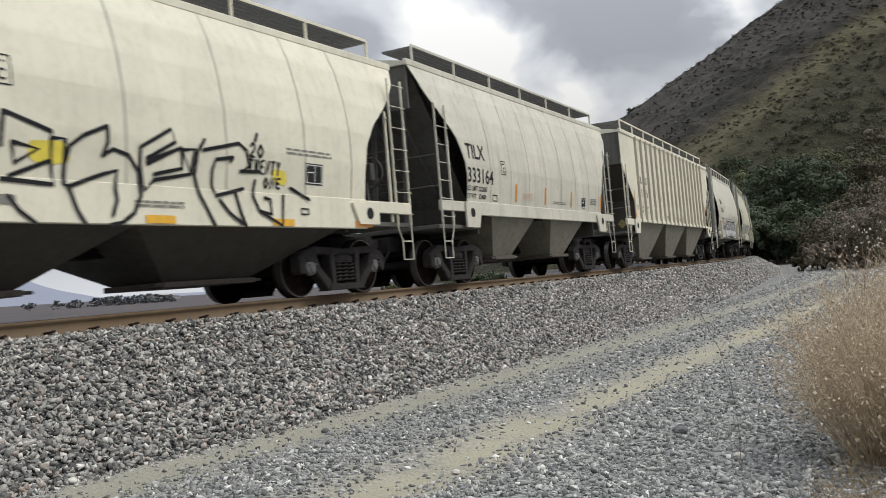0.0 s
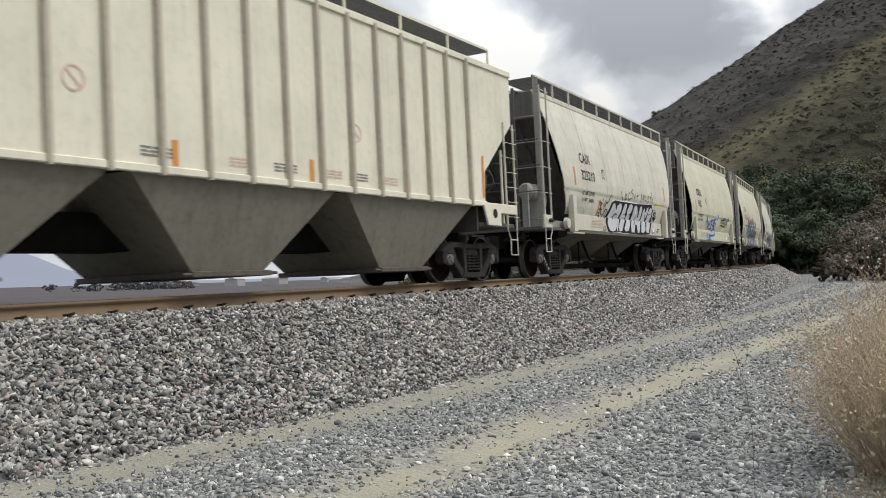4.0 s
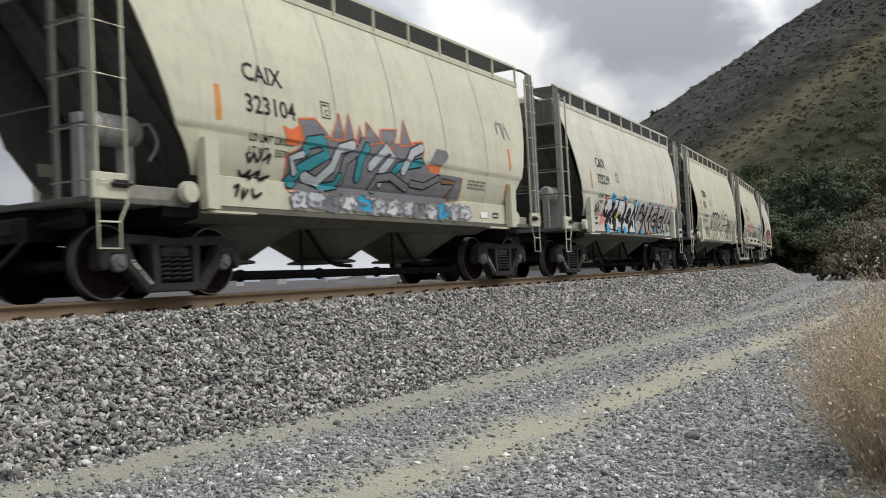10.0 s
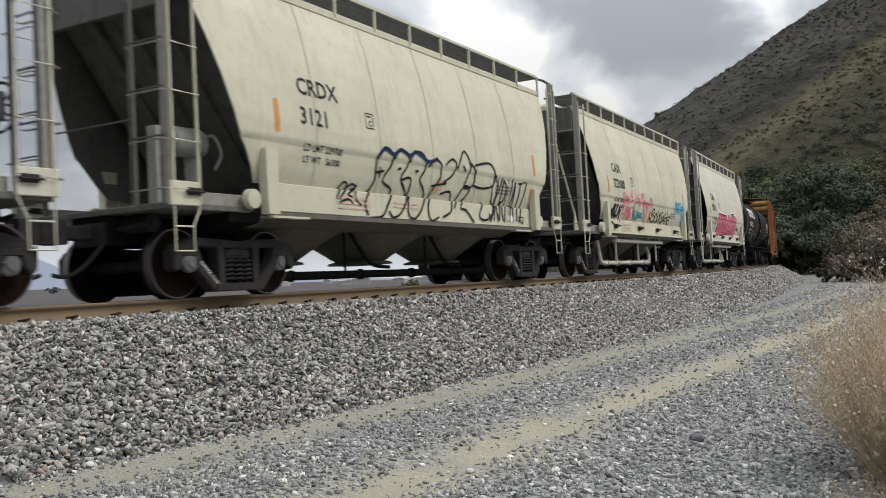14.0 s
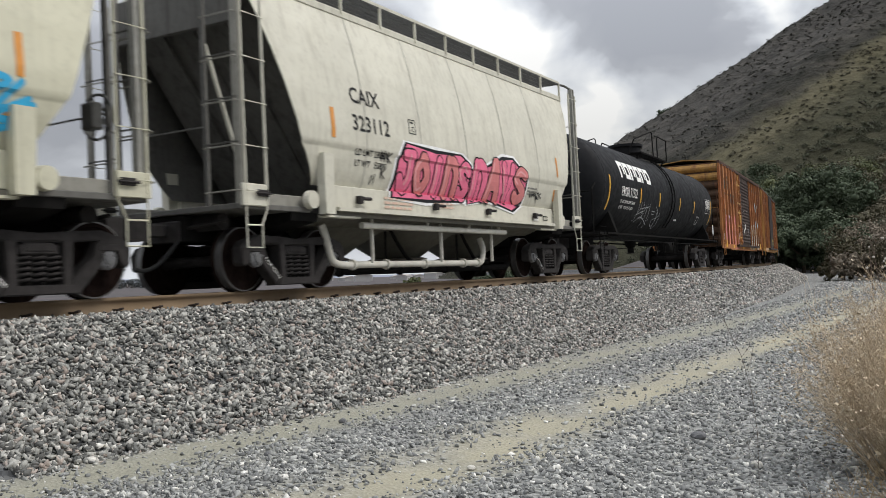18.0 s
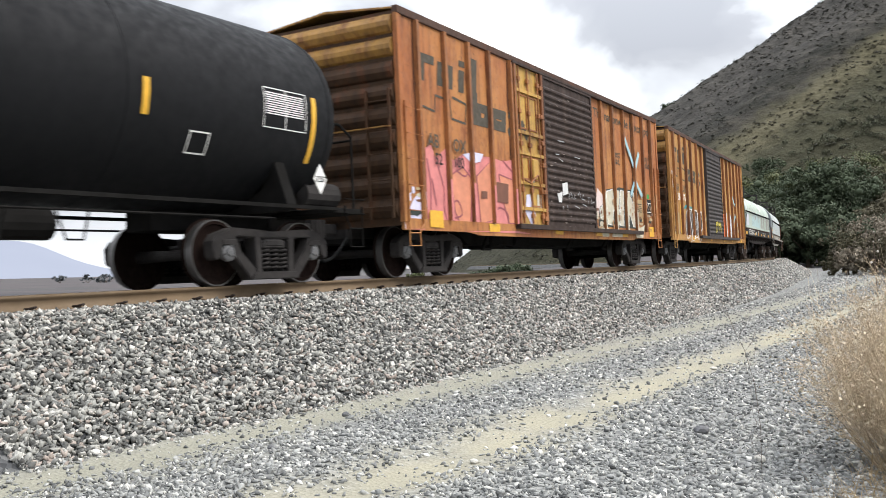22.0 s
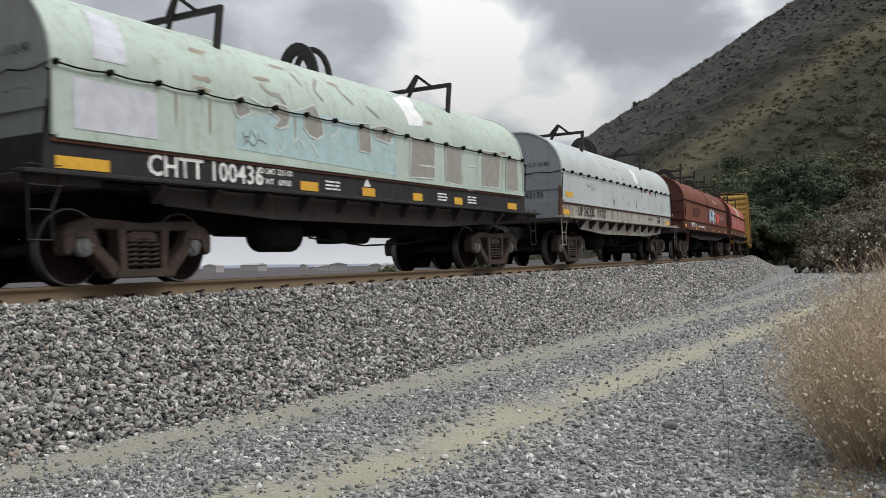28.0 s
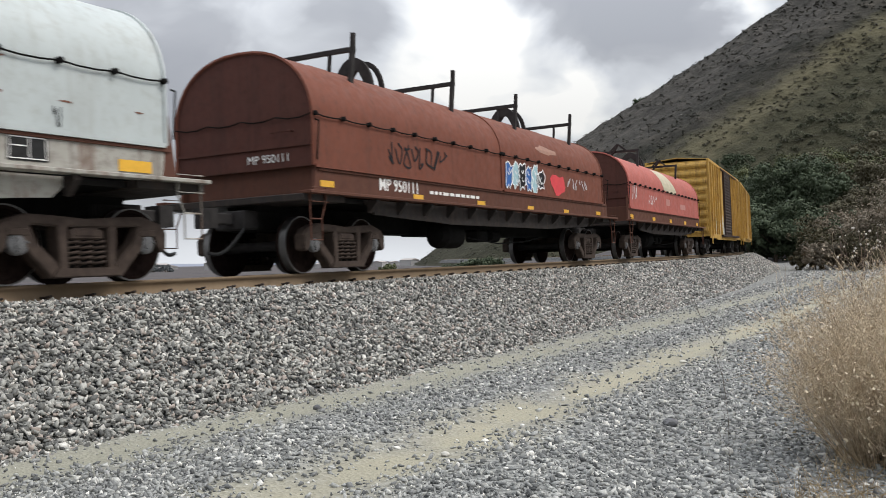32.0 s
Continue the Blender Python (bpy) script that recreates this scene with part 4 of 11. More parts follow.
def bubble_piece(root, side, seed, x0, x1, z0, z1, n, fill, edge, shade=None, halo=None, tilt=0.0, edge_w=0.055, rough=0.10, tops=None, label=""):
    """A row of fat outlined shapes: halo, fill, shading, outline and inner strokes, one mesh a colour."""
    r = random.Random(seed)
    step = (x1 - x0) / n
    fills, lines, halos, shades = [], [], [], []
    for i in range(n):
        cx = x0 + (i + 0.5) * step
        mid = (z0 + z1) / 2 + tilt * (cx - (x0 + x1) / 2)
        hh = (z1 - z0) * r.uniform(0.84, 1.05)
        ww = step * r.uniform(1.02, 1.20)
        b = blob(r, cx, mid, ww, hh, 18, rough)
        b = [(x + (z - mid) * 0.12, z) for x, z in b]
        fills.append(b)
        lines += ribbon(b + [b[0], b[1]], edge_w)
        if halo:
            halos.append([(cx + (x - cx) * 1.16, mid + (z - mid) * 1.12) for x, z in b])
        if shade:
            shades.append([(x, z) for x, z in blob(r, cx + ww * 0.06, mid - hh * 0.24, ww * 0.62, hh * 0.30, 12, 0.25)])
        for _ in range(2):
            ax, az = cx + ww * r.uniform(-0.2, 0.2), mid + hh * r.uniform(-0.15, 0.3)
            lines += ribbon(spline([(ax - ww * 0.16, az + hh * 0.06), (ax, az - hh * r.uniform(0.05, 0.16)), (ax + ww * r.uniform(0.05, 0.2), az + hh * r.uniform(-0.1, 0.12))], 4), edge_w * 0.9)
    if halo:
        for i, h in enumerate(halos):
            lay("graffiti_halo", [h], halo, root, side, 0.006 + 0.0006 * i)
    for i, f in enumerate(fills):
        lay("graffiti_fill", [f], fill[i % len(fill)], root, side, 0.013 + 0.0006 * i, label)
    if shade:
        lay("graffiti_shade", shades, shade, root, side, 0.021)
    lay("graffiti_outline", lines, edge, root, side, 0.025)


# hand-drawn stroke shapes on a unit square; "s" marks a smooth stroke
GLYPH = {
    "A": [[(0, 0), (0.45, 1), (0.6, 1), (1, 0)], [(0.22, 0.36), (0.8, 0.36)]],
    "B": [[(0, 0), (0, 1)], ["s", (0, 1), (0.8, 0.95), (0.8, 0.58), (0.1, 0.52)], ["s", (0.1, 0.52), (1, 0.42), (0.9, 0.04), (0, 0)]],
    "C": [["s", (1, 0.82), (0.55, 1), (0, 0.55), (0.4, 0.02), (1, 0.16)]],
    "E": [[(1, 1), (0, 0.95), (0, 0.05), (1, 0)], [(0, 0.5), (0.8, 0.5)]],
    "G": [["s", (1, 0.84), (0.5, 1), (0, 0.5), (0.45, 0), (1, 0.22)], [(1, 0.2), (1, 0.45), (0.55, 0.45)]],
    "H": [[(0, 0), (0, 1)], [(1, 0), (1, 1)], [(0, 0.5), (1, 0.5)]],
    "I": [[(0.5, 0), (0.5, 1)]],
    "J": [["s", (0.85, 1), (0.85, 0.3), (0.4, 0), (0, 0.28)], [(0.3, 1), (1, 1)]],
    "K": [[(0, 0), (0, 1)], [(1, 1), (0.08, 0.48), (1, 0)]],
    "L": [[(0, 1), (0, 0), (1, 0)]],
    "M": [[(0, 0), (0.1, 1), (0.5, 0.35), (0.9, 1), (1, 0)]],
    "N": [[(0, 0), (0, 1), (1, 0), (1, 1)]],
    "O": [["s", (0.5, 1), (0, 0.6), (0.4, 0), (1, 0.45), (0.55, 1), (0.4, 0.98)]],
    "P": [[(0, 0), (0, 1)], ["s", (0, 1), (0.95, 0.9), (0.85, 0.5), (0, 0.45)]],
    "R": [[(0, 0), (0, 1)], ["s", (0, 1), (0.95, 0.88), (0.8, 0.52), (0.1, 0.48)], [(0.3, 0.48), (1, 0)]],
    "S": [["s", (1, 0.85), (0.5, 1), (0.05, 0.76), (0.5, 0.5), (0.95, 0.25), (0.5, 0), (0, 0.14)]],
    "T": [[(0, 1), (1, 1)], [(0.5, 1), (0.5, 0)]],
    "U": [["s", (0, 1), (0, 0.3), (0.5, 0), (1, 0.3), (1, 1)]],
    "V": [[(0, 1), (0.45, 0), (1, 1)]],
    "Y": [[(0, 1), (0.5, 0.5), (1, 1)], [(0.5, 0.5), (0.5, 0)]],
    "Z": [[(0, 1), (1, 1), (0, 0), (1, 0)]],
    "2": [["s", (0, 0.8), (0.5, 1), (0.9, 0.72), (0, 0)], [(0, 0), (1, 0)]],
    "1": [[(0.2, 0.8), (0.5, 1), (0.5, 0)]],
    "*": [[(0, 0.5), (1, 0.5)], [(0.25, 0.1), (0.75, 0.9)], [(0.25, 0.9), (0.75, 0.1)]],
    "W": [[(0, 1), (0.25, 0), (0.5, 0.7), (0.75, 0), (1, 1)]],
    "0": [["s", (0.5, 1), (0, 0.5), (0.5, 0), (1, 0.5), (0.5, 1)]],
    "n": [[(0, 0), (0, 1)], ["s", (0, 0.8), (0.5, 1), (1, 0.7), (1, 0)]],
    "m": [[(0, 0), (0, 1)], ["s", (0, 0.85), (0.28, 1), (0.5, 0.7), (0.5, 0)], ["s", (0.5, 0.85), (0.8, 1), (1, 0.7), (1, 0)]],
    "e": [["s", (0, 0.5), (1, 0.55), (0.5, 1), (0, 0.5), (0.4, 0), (1, 0.12)]],
}


def stroke(pts, w):
    """A thick line with round joints."""
    out = ribbon(pts, w)
    k = 10 if w > 0.08 else 6
    turn = [0, len(pts) - 1] if w <= 0.08 or len(pts) > 8 else range(len(pts))
    for i in turn:
        x, z = pts[i]
        out.append([(x + w / 2 * math.cos(2 * math.pi * j / k), z + w / 2 * math.sin(2 * math.pi * j / k)) for j in range(k)])
    return out


def fat_word(root, side, word, x0, x1, z0, z1, w, fills, edge=None, edge_w=0.05, halo=None, slant=0.0, rise=0.0, seed=1, gap=0.12, lift=0.008, arch=0.0, shine=None, label="", wob=0.06):
    """Sprayed letters: halo, outline and fill are strokes of falling width, letter above letter."""
    r = random.Random(seed)
    n = len(word)
    step = (x1 - x0) / n
    rows = []
    for i, ch in enumerate(word):
        if ch == " ":
            continue
        u = (i + 0.5) / n
        lo, hi = z0 + rise * u, z1 + rise * u + arch * (4 * u * (1 - u))
        hi += (hi - lo) * r.uniform(-wob, wob)
        a, b = x0 + i * step + w / 2 + gap * step / 2, x0 + (i + 1) * step - w / 2 - gap * step / 2
        lines = []
        for st in GLYPH[ch]:
            smooth = st[0] == "s"
            pts = [(a + (b - a) * (p + r.uniform(-wob, wob)), lo + w / 2 + (hi - lo - w) * (q + r.uniform(-wob, wob) * 0.5)) for p, q in st[1 if smooth else 0:]]
            pts = [(x + (z - lo) * slant, z) for x, z in pts]
            lines.append(spline(pts, 5) if smooth else pts)
        rows.append((i, lines))
    if halo:
        for i, lines in rows:
            lay("graffiti_halo", [p for l in lines for p in stroke(l, w + 4 * edge_w)], halo, root, side, lift + 0.0002 * i)
        lift += 0.0085
    for i, lines in rows:
        base = lift + 0.0085 * (i % 2) if edge else lift
        if edge:
            lay("graffiti_outline", [p for l in lines for p in stroke(l, w + 2 * edge_w)], edge, root, side, base)
        lay("graffiti_letter", [p for l in lines for p in stroke(l, w)], fills[i % len(fills)], root, side, base + (0.004 if edge else 0), label)
        if shine and edge:
            l = lines[0]
            lay("graffiti_shine", stroke([(x - w * 0.22, z) for x, z in l[:max(2, len(l) // 2)]], w * 0.18), shine, root, side, base + 0.0072)


def mark(root, side, line, w, material, lift=0.009, smooth=True, label=""):
    """One sprayed stroke with round ends, in one piece."""
    pts = spline(line, 4) if smooth and len(line) > 2 else line
    quads = ribbon(pts, w)
    for tip, q, a, b in ((pts[0], pts[1], quads[0][3], quads[0][0]), (pts[-1], pts[-2], quads[-1][1], quads[-1][2])):
        dx, dz = tip[0] - q[0], tip[1] - q[1]
        l = math.hypot(dx, dz) or 1
        quads.append([a, (0.35 * b[0] + 0.65 * a[0] + dx / l * w * 0.4, 0.35 * b[1] + 0.65 * a[1] + dz / l * w * 0.4),
                      (0.65 * b[0] + 0.35 * a[0] + dx / l * w * 0.4, 0.65 * b[1] + 0.35 * a[1] + dz / l * w * 0.4), b])
    lay("graffiti_stroke", quads, material, root, side, lift, label)


def grown(p, k):
    """A shape pushed outwards by k."""
    cx, cz = sum(q[0] for q in p) / len(p), sum(q[1] for q in p) / len(p)
    return [(x + k * (x - cx) / math.hypot(x - cx, z - cz), z + k * (z - cz) / math.hypot(x - cx, z - cz)) for x, z in p]


def bars(root, side, x, z, w, h, rows, material, lift=0.006, seed=1, name="small_print"):
    """Small print that cannot be read: plain bars."""
    r = random.Random(seed)
    polys = []
    for k in range(rows):
        zz = z - k * h * 1.9
        xx = x
        while xx < x + w:
            l = min(x + w - xx, r.uniform(0.08, 0.26))
            polys.append([(xx, zz), (xx + l, zz), (xx + l, zz + h), (xx, zz + h)])
            xx += l + h * 0.9
    lay(name, polys, material, root, side, lift)


def rect(x0, z0, x1, z1):
    return [(x0, z0), (x1, z0), (x1, z1), (x0, z1)]


def frame_rect(x0, z0, x1, z1, w):
    return [rect(x0, z0, x1, z0 + w), rect(x0, z1 - w, x1, z1), rect(x0, z0 + w, x0 + w, z1 - w), rect(x1 - w, z0 + w, x1, z1 - w)]

# ---------------------------------------------------------------- cars
TRAIN = "cars of the freight train"
CARS = []


def start_car(name, label, s, half_truck):
    root = new(name, None)
    tagged(root, label, "train car", TRAIN)
    CARS.append((root, s, half_truck))
    return root


def shell(root, prof, ends, material, seams=(), label="", rows=22):
    """Curved side sheets that reach past the sloping end sheets; ends: half length as a function of height."""
    side = Side(prof)
    ez, ex = [a for a, b in sorted(ends)], [b for a, b in sorted(ends)]
    z0, z1 = side.z[0], side.z[-1]
    zs = sorted(set(list(np.linspace(z0, z1, rows)) + side.z))
    us = np.linspace(-1, 1, 15)
    for s in (-1, 1):
        v, f = [], []
        for inner in (0, 1):
            for z in zs:
                xe = interp(z, ez, ex)
                y = side.at(z) + (0.02 if inner else 0.0)
                v += [(u * xe, y if s < 0 else -y, z) for u in us]
        n, m = len(us), len(zs)
        for i in range(m - 1):
            for j in range(n - 1):
                a = i * n + j
                f.append((a, a + 1, a + n + 1, a + n))
                b = a + n * m
                f.append((b, b + n, b + n + 1, b + 1))
            for j in (0, n - 1):
                a = i * n + j
                f.append((a, a + n, a + n + n * m, a + n * m))
        for i in (0, m - 1):
            for j in range(n - 1):
                a = i * n + j
                f.append((a, a + 1, a + 1 + n * m, a + n * m))
        me = raw_mesh("side_sheet", v, f, material, True)
        # The inside faces take the grey with shade painted in.
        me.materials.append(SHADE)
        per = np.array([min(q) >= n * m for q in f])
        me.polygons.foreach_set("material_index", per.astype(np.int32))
        me.set_sharp_from_angle(angle=radians(40))
        ob = new("side_sheet", me)
        ob.parent = root
        if label:
            tagged(ob, label)
    # weld seams stand a little proud
    if seams:
        for x in seams:
            bm = BM()
            for p in [[(x - 0.012, a), (x + 0.012, a), (x + 0.012, b), (x - 0.012, b)] for a, b in zip(zs, zs[1:])]:
                bm.faces.new([bm.verts.new((px, side.at(pz) - 0.0045, pz)) for px, pz in p])
            bmesh.ops.remove_doubles(bm, verts=bm.verts, dist=1e-4)
            part("weld_seam", bm, MATS["seam"], root)
    return side


def roof(root, half, ytop, ztop, rise, material):
    bm = BM()
    n = 8
    pts = [(-ytop + 2 * ytop * k / n, ztop + rise * (1 - (2 * k / n - 1) ** 2)) for k in range(n + 1)]
    prism(bm, pts + [(ytop, ztop - 0.06), (-ytop, ztop - 0.06)], -half, half, "YZ")
    part("roof", bm, material, root)
    bm = BM()
    for s in (-1, 1):
        box(bm, (-half, s * ytop - 0.04, ztop - 0.07), (half, s * ytop + 0.04, ztop + 0.05), bevel=0.01)
    part("roof_edge", bm, material, root)


def slope_sheet(root, q, x_top, z_top, x_bot, z_bot, y, material):
    bm = BM()
    a = [bm.verts.new((q * x_top, s * y, z_top)) for s in (-1, 1)]
    b = [bm.verts.new((q * x_bot, s * y, z_bot)) for s in (-1, 1)]
    c = [bm.verts.new((q * (x_bot - 0.05), s * y, z_bot)) for s in (-1, 1)]
    d = [bm.verts.new((q * (x_top - 0.05), s * y, z_top)) for s in (-1, 1)]
    for p in ((a[0], a[1], b[1], b[0]), (c[0], c[1], d[1], d[0]), (a[0], b[0], c[0], d[0]), (a[1], d[1], c[1], b[1]), (a[0], d[0], d[1], a[1]), (b[0], b[1], c[1], c[0])):
        bm.faces.new(p)
    bmesh.ops.recalc_face_normals(bm, faces=bm.faces)
    sheet = part("end_slope_sheet", bm, material, root, "dirty slope sheet with shade painted in")
    for yy in (-0.6, 0.0, 0.6):
        bm = BM()
        beam(bm, (q * (x_top + 0.03), yy, z_top - 0.1), (q * (x_bot + 0.03), yy, z_bot + 0.1), 0.07, 0.06)
        part("stiffener", bm, material, sheet)


def pocket(root, x, top_half, bot_half, z_top, z_bot, y_top, y_bot, material, gate=True):
    """Discharge hopper with its gate."""
    bm = BM()
    t = [bm.verts.new(p) for p in ((x - top_half, -y_top, z_top), (x + top_half, -y_top, z_top), (x + top_half, y_top, z_top), (x - top_half, y_top, z_top))]
    b = [bm.verts.new(p) for p in ((x - bot_half, -y_bot, z_bot), (x + bot_half, -y_bot, z_bot), (x + bot_half, y_bot, z_bot), (x - bot_half, y_bot, z_bot))]
    for i in range(4):
        j = (i + 1) % 4
        bm.faces.new((t[i], t[j], b[j], b[i]))
    bm.faces.new(b)
    bm.faces.new(t[::-1])
    bmesh.ops.recalc_face_normals(bm, faces=bm.faces)
    p = part("discharge_hopper", bm, material, root, "grimy tapered discharge hopper, darker than the sides")
    if gate:
        bm = BM()
        box(bm, (x - bot_half - 0.08, -y_bot - 0.10, z_bot - 0.07), (x + bot_half + 0.08, y_bot + 0.10, z_bot + 0.01), bevel=0.01)
        rod(bm, [(x - bot_half - 0.22, -y_bot - 0.06, z_bot - 0.03), (x + bot_half + 0.22, -y_bot - 0.06, z_bot - 0.03)], 0.025, 6)
        part("outlet_gate", bm, MATS["gate"], p)


def roof_walk(root, half, y, z_edge, z_top, material, n=10, inner=0.45):
    """Grating walk over the roof with posts and edge rails."""
    for s in (-1, 1):
        bm = BM()
        k = int(half * 2 / 0.07)
        for i in range(k + 1):
            x = -half + 2 * half * i / k
            box(bm, (x - 0.008, min(s * y, s * inner), z_top - 0.045), (x + 0.008, max(s * y, s * inner), z_top - 0.01))
        for j in range(6):
            yy = s * (inner + (y - inner) * j / 5)
            beam(bm, (-half, yy, z_top - 0.03), (half, yy, z_top - 0.03), 0.012, 0.03)
        part("running_board", bm, M_GRATE, root, "dark open grating running board")
    bm = BM()
    beam(bm, (-half, -y, z_top), (half, -y, z_top), 0.03, 0.05)
    beam(bm, (-half, y, z_top), (half, y, z_top), 0.03, 0.05)
    part("edge_rail", bm, material, root)
    for s in (-1, 1):
        for i in range(n):
            x = -half + 2 * half * i / (n - 1)
            bm = BM()
            beam(bm, (x, s * y, z_edge - 0.05), (x, s * y, z_top), 0.045, 0.03)
            part("walk_post", bm, material, root)
    # hatch trough under the walk
    bm = BM()
    box(bm, (-half + 0.4, -0.36, z_edge), (half - 0.4, 0.36, z_edge + 0.26), bevel=0.06)
    part("roof_hatch_trough", bm, material, root)


def handbrake(root, q, x, y, z, material):
    bm = BM()
    n = 20
    ring = [(q * x, y + 0.27 * math.cos(2 * math.pi * k / n), z + 0.27 * math.sin(2 * math.pi * k / n)) for k in range(n + 1)]
    rod(bm, ring, 0.018, 6)
    for k in range(5):
        a = 2 * math.pi * k / 5
        rod(bm, [(q * x, y, z), (q * x, y + 0.27 * math.cos(a), z + 0.27 * math.sin(a))], 0.012, 5)
    box(bm, (min(q * x, q * (x - 0.15)), y - 0.12, z - 0.16), (max(q * x, q * (x - 0.15)), y + 0.12, z + 0.16), bevel=0.02)
    part("handbrake_wheel", bm, material, root, "spoked handbrake wheel")


MATS["seam"] = plain("seam_grey", (0.36, 0.35, 0.30), 0.7)
MATS["gate"] = plain("rusty_gate_steel", (0.10, 0.085, 0.07), 0.8, 0.1, 0.3)
CREAM = paint("cream_white_paint", (0.72, 0.69, 0.555), (0.30, 0.26, 0.20), 0.22)
IVORY = paint("weathered_ivory_paint", (0.57, 0.55, 0.42), (0.26, 0.24, 0.18), 0.28, streak=1.2)
IVORY_B = paint("pale_grey_ivory_paint", (0.60, 0.58, 0.485), (0.28, 0.25, 0.20), 0.32, streak=1.4)
# Greys for car ends and inner sheets: the shade there is painted in.
ENDMID = paint("shaded_grey_slope_paint", (0.135, 0.131, 0.120), (0.045, 0.041, 0.036), 0.5, 0.65, 1.5)
SHADE = paint("grimy_shaded_end_paint", (0.135, 0.131, 0.120), (0.04, 0.037, 0.033), 0.5)
PLATE = paint("olive_hopper_plate", (0.20, 0.19, 0.15), (0.06, 0.055, 0.045), 0.5)
# Belly paint that carries the deep shade under the long cars.
BELLY_B = paint("dark_shade_belly_paint", (0.075, 0.070, 0.060), (0.04, 0.037, 0.033), 0.5)
LOWER_DARK = paint("dark_lower_frame_paint", (0.035, 0.030, 0.028), (0.09, 0.06, 0.045), 0.4, 0.7)
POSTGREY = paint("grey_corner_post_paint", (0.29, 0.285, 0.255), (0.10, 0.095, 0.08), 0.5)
# Darker grey than the sides, with dirt streaks over it.
ENDGREY = paint("grey_end_frame_paint", (0.27, 0.26, 0.225), (0.08, 0.075, 0.065), 0.5)
# Cream darkened to olive: shade under the short hoppers is painted in.
BELLY = paint("shaded_belly_paint", (0.135, 0.128, 0.104), (0.07, 0.065, 0.055), 0.5)


def short_hopper(s, mat, piped=False):
    """Two-door rounded hopper with open end platforms."""
    root = start_car("hopper_car", "rounded ivory covered hopper with rooftop grating walks", s, 4.8)
    H = 6.2
    prof = [(1.52, 1.43), (1.60, 1.475), (1.75, 1.53), (1.95, 1.575), (2.10, 1.592), (2.14, 1.622), (2.4, 1.628), (2.9, 1.582), (3.4, 1.50), (3.9, 1.38), (4.38, 1.22)]
    ends = [(1.52, 4.62), (1.9, 4.86), (2.15, 5.05), (2.9, 5.32), (3.6, 5.58), (4.38, 5.85)]
    side = shell(root, prof, ends, mat, [-3.4, -1.7, 0.0, 1.7, 3.4], "curved ivory side sheet with weld seams")
    roof(root, 5.85, 1.22, 4.38, 0.14, mat)
    for q in (-1, 1):
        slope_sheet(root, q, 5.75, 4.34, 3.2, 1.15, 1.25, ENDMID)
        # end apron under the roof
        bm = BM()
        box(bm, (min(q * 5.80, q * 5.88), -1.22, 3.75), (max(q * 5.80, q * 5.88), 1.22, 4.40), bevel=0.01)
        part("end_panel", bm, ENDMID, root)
    # side sill in its three lengths
    for sgn in (-1, 1):
        bm = BM()
        y0, y1 = sgn * 1.50, sgn * 1.44
        box(bm, (-4.4, min(y0, y1), 1.14), (4.4, max(y0, y1), 1.54), bevel=0.008)
        part("side_sill", bm, mat, root)
        bm = BM()
        box(bm, (-4.5, sgn * 1.50 - 0.03, 1.06), (4.5, sgn * 1.50 + 0.03, 1.13))
        part("sill_flange", bm, BELLY, root, "dark flange under the sill")
        for q in (-1, 1):
            bm = BM()
            prism(bm, [(q * 4.36, 1.08), (q * 4.58, 1.08), (q * 4.60, 1.60), (q * 4.60, 1.98), (q * 4.36, 1.98)], sgn * 1.52, sgn * 1.66)
            part("bolster_plate", bm, mat, root)
            bm = BM()
            box(bm, (min(q * 5.70, q * H), sgn * 1.48 - 0.03, 1.14), (max(q * 5.70, q * H), sgn * 1.48 + 0.03, 1.44), bevel=0.008)
            part("end_sill", bm, mat, root)
            bm = BM()
            box(bm, (min(q * 4.58, q * 5.70), sgn * 1.36 - 0.03, 1.14), (max(q * 4.58, q * 5.70), sgn * 1.36 + 0.03, 1.34), bevel=0.008)
            part("inner_sill", bm, ENDGREY, root)
            bm = BM()
            lathe(bm, [(0.02, -0.05), (0.13, -0.045), (0.14, 0.05), (0.02, 0.055)], 16, Matrix.Translation((q * 4.78, sgn * 1.54, 1.28)))
            part("jacking_pad", bm, mat, root)
    for q in (-1, 1):
        # end platform, posts and cross rods
        bm = BM()
        box(bm, (min(q * 4.7, q * H), -1.45, 1.10), (max(q * 4.7, q * H), 1.45, 1.18), bevel=0.01)
        part("end_platform", bm, SHADE, root)
        for y in (-1.46, -0.85, 0.85, 1.46):
            bm = BM()
            x = q * (H - 0.05)
            top = 4.62 if abs(y) > 1 else 4.45
            box(bm, (x - 0.036, y - 0.014, 1.15), (x + 0.036, y + 0.014, top))
            box(bm, (x - 0.036, y - 0.036, 1.15), (x - 0.020, y + 0.036, top))
            part("end_post", bm, SHADE if abs(y) < 1 else ENDGREY, root)
        for pts, rr in [([(q * H, a, z), (q * H, b, z)], 0.013) for z in (2.0, 2.6, 3.2) for a, b in ((-1.46, -0.85), (0.85, 1.46))] + [
                ([(q * H, -0.85, 2.25), (q * H, 0.85, 2.25)], 0.014), ([(q * H, -1.45, 4.6), (q * (H - 0.2), -1.3, 4.72), (q * 5.7, -1.2, 4.74)], 0.03), ([(q * H, -0.85, 4.4), (q * 5.6, -0.85, 4.4)], 0.03)]:
            bm = BM()
            rod(bm, pts, rr, 5)
            part("cross_rod", bm, SHADE, root)
        for y in (-1.50, 1.50):
            add_ladder(root, q * (H - 0.06), q * (H - 0.48), y, 1.16, 4.45, mat, 6, 0.58)
            # broad corner post behind the ladder
            bm = BM()
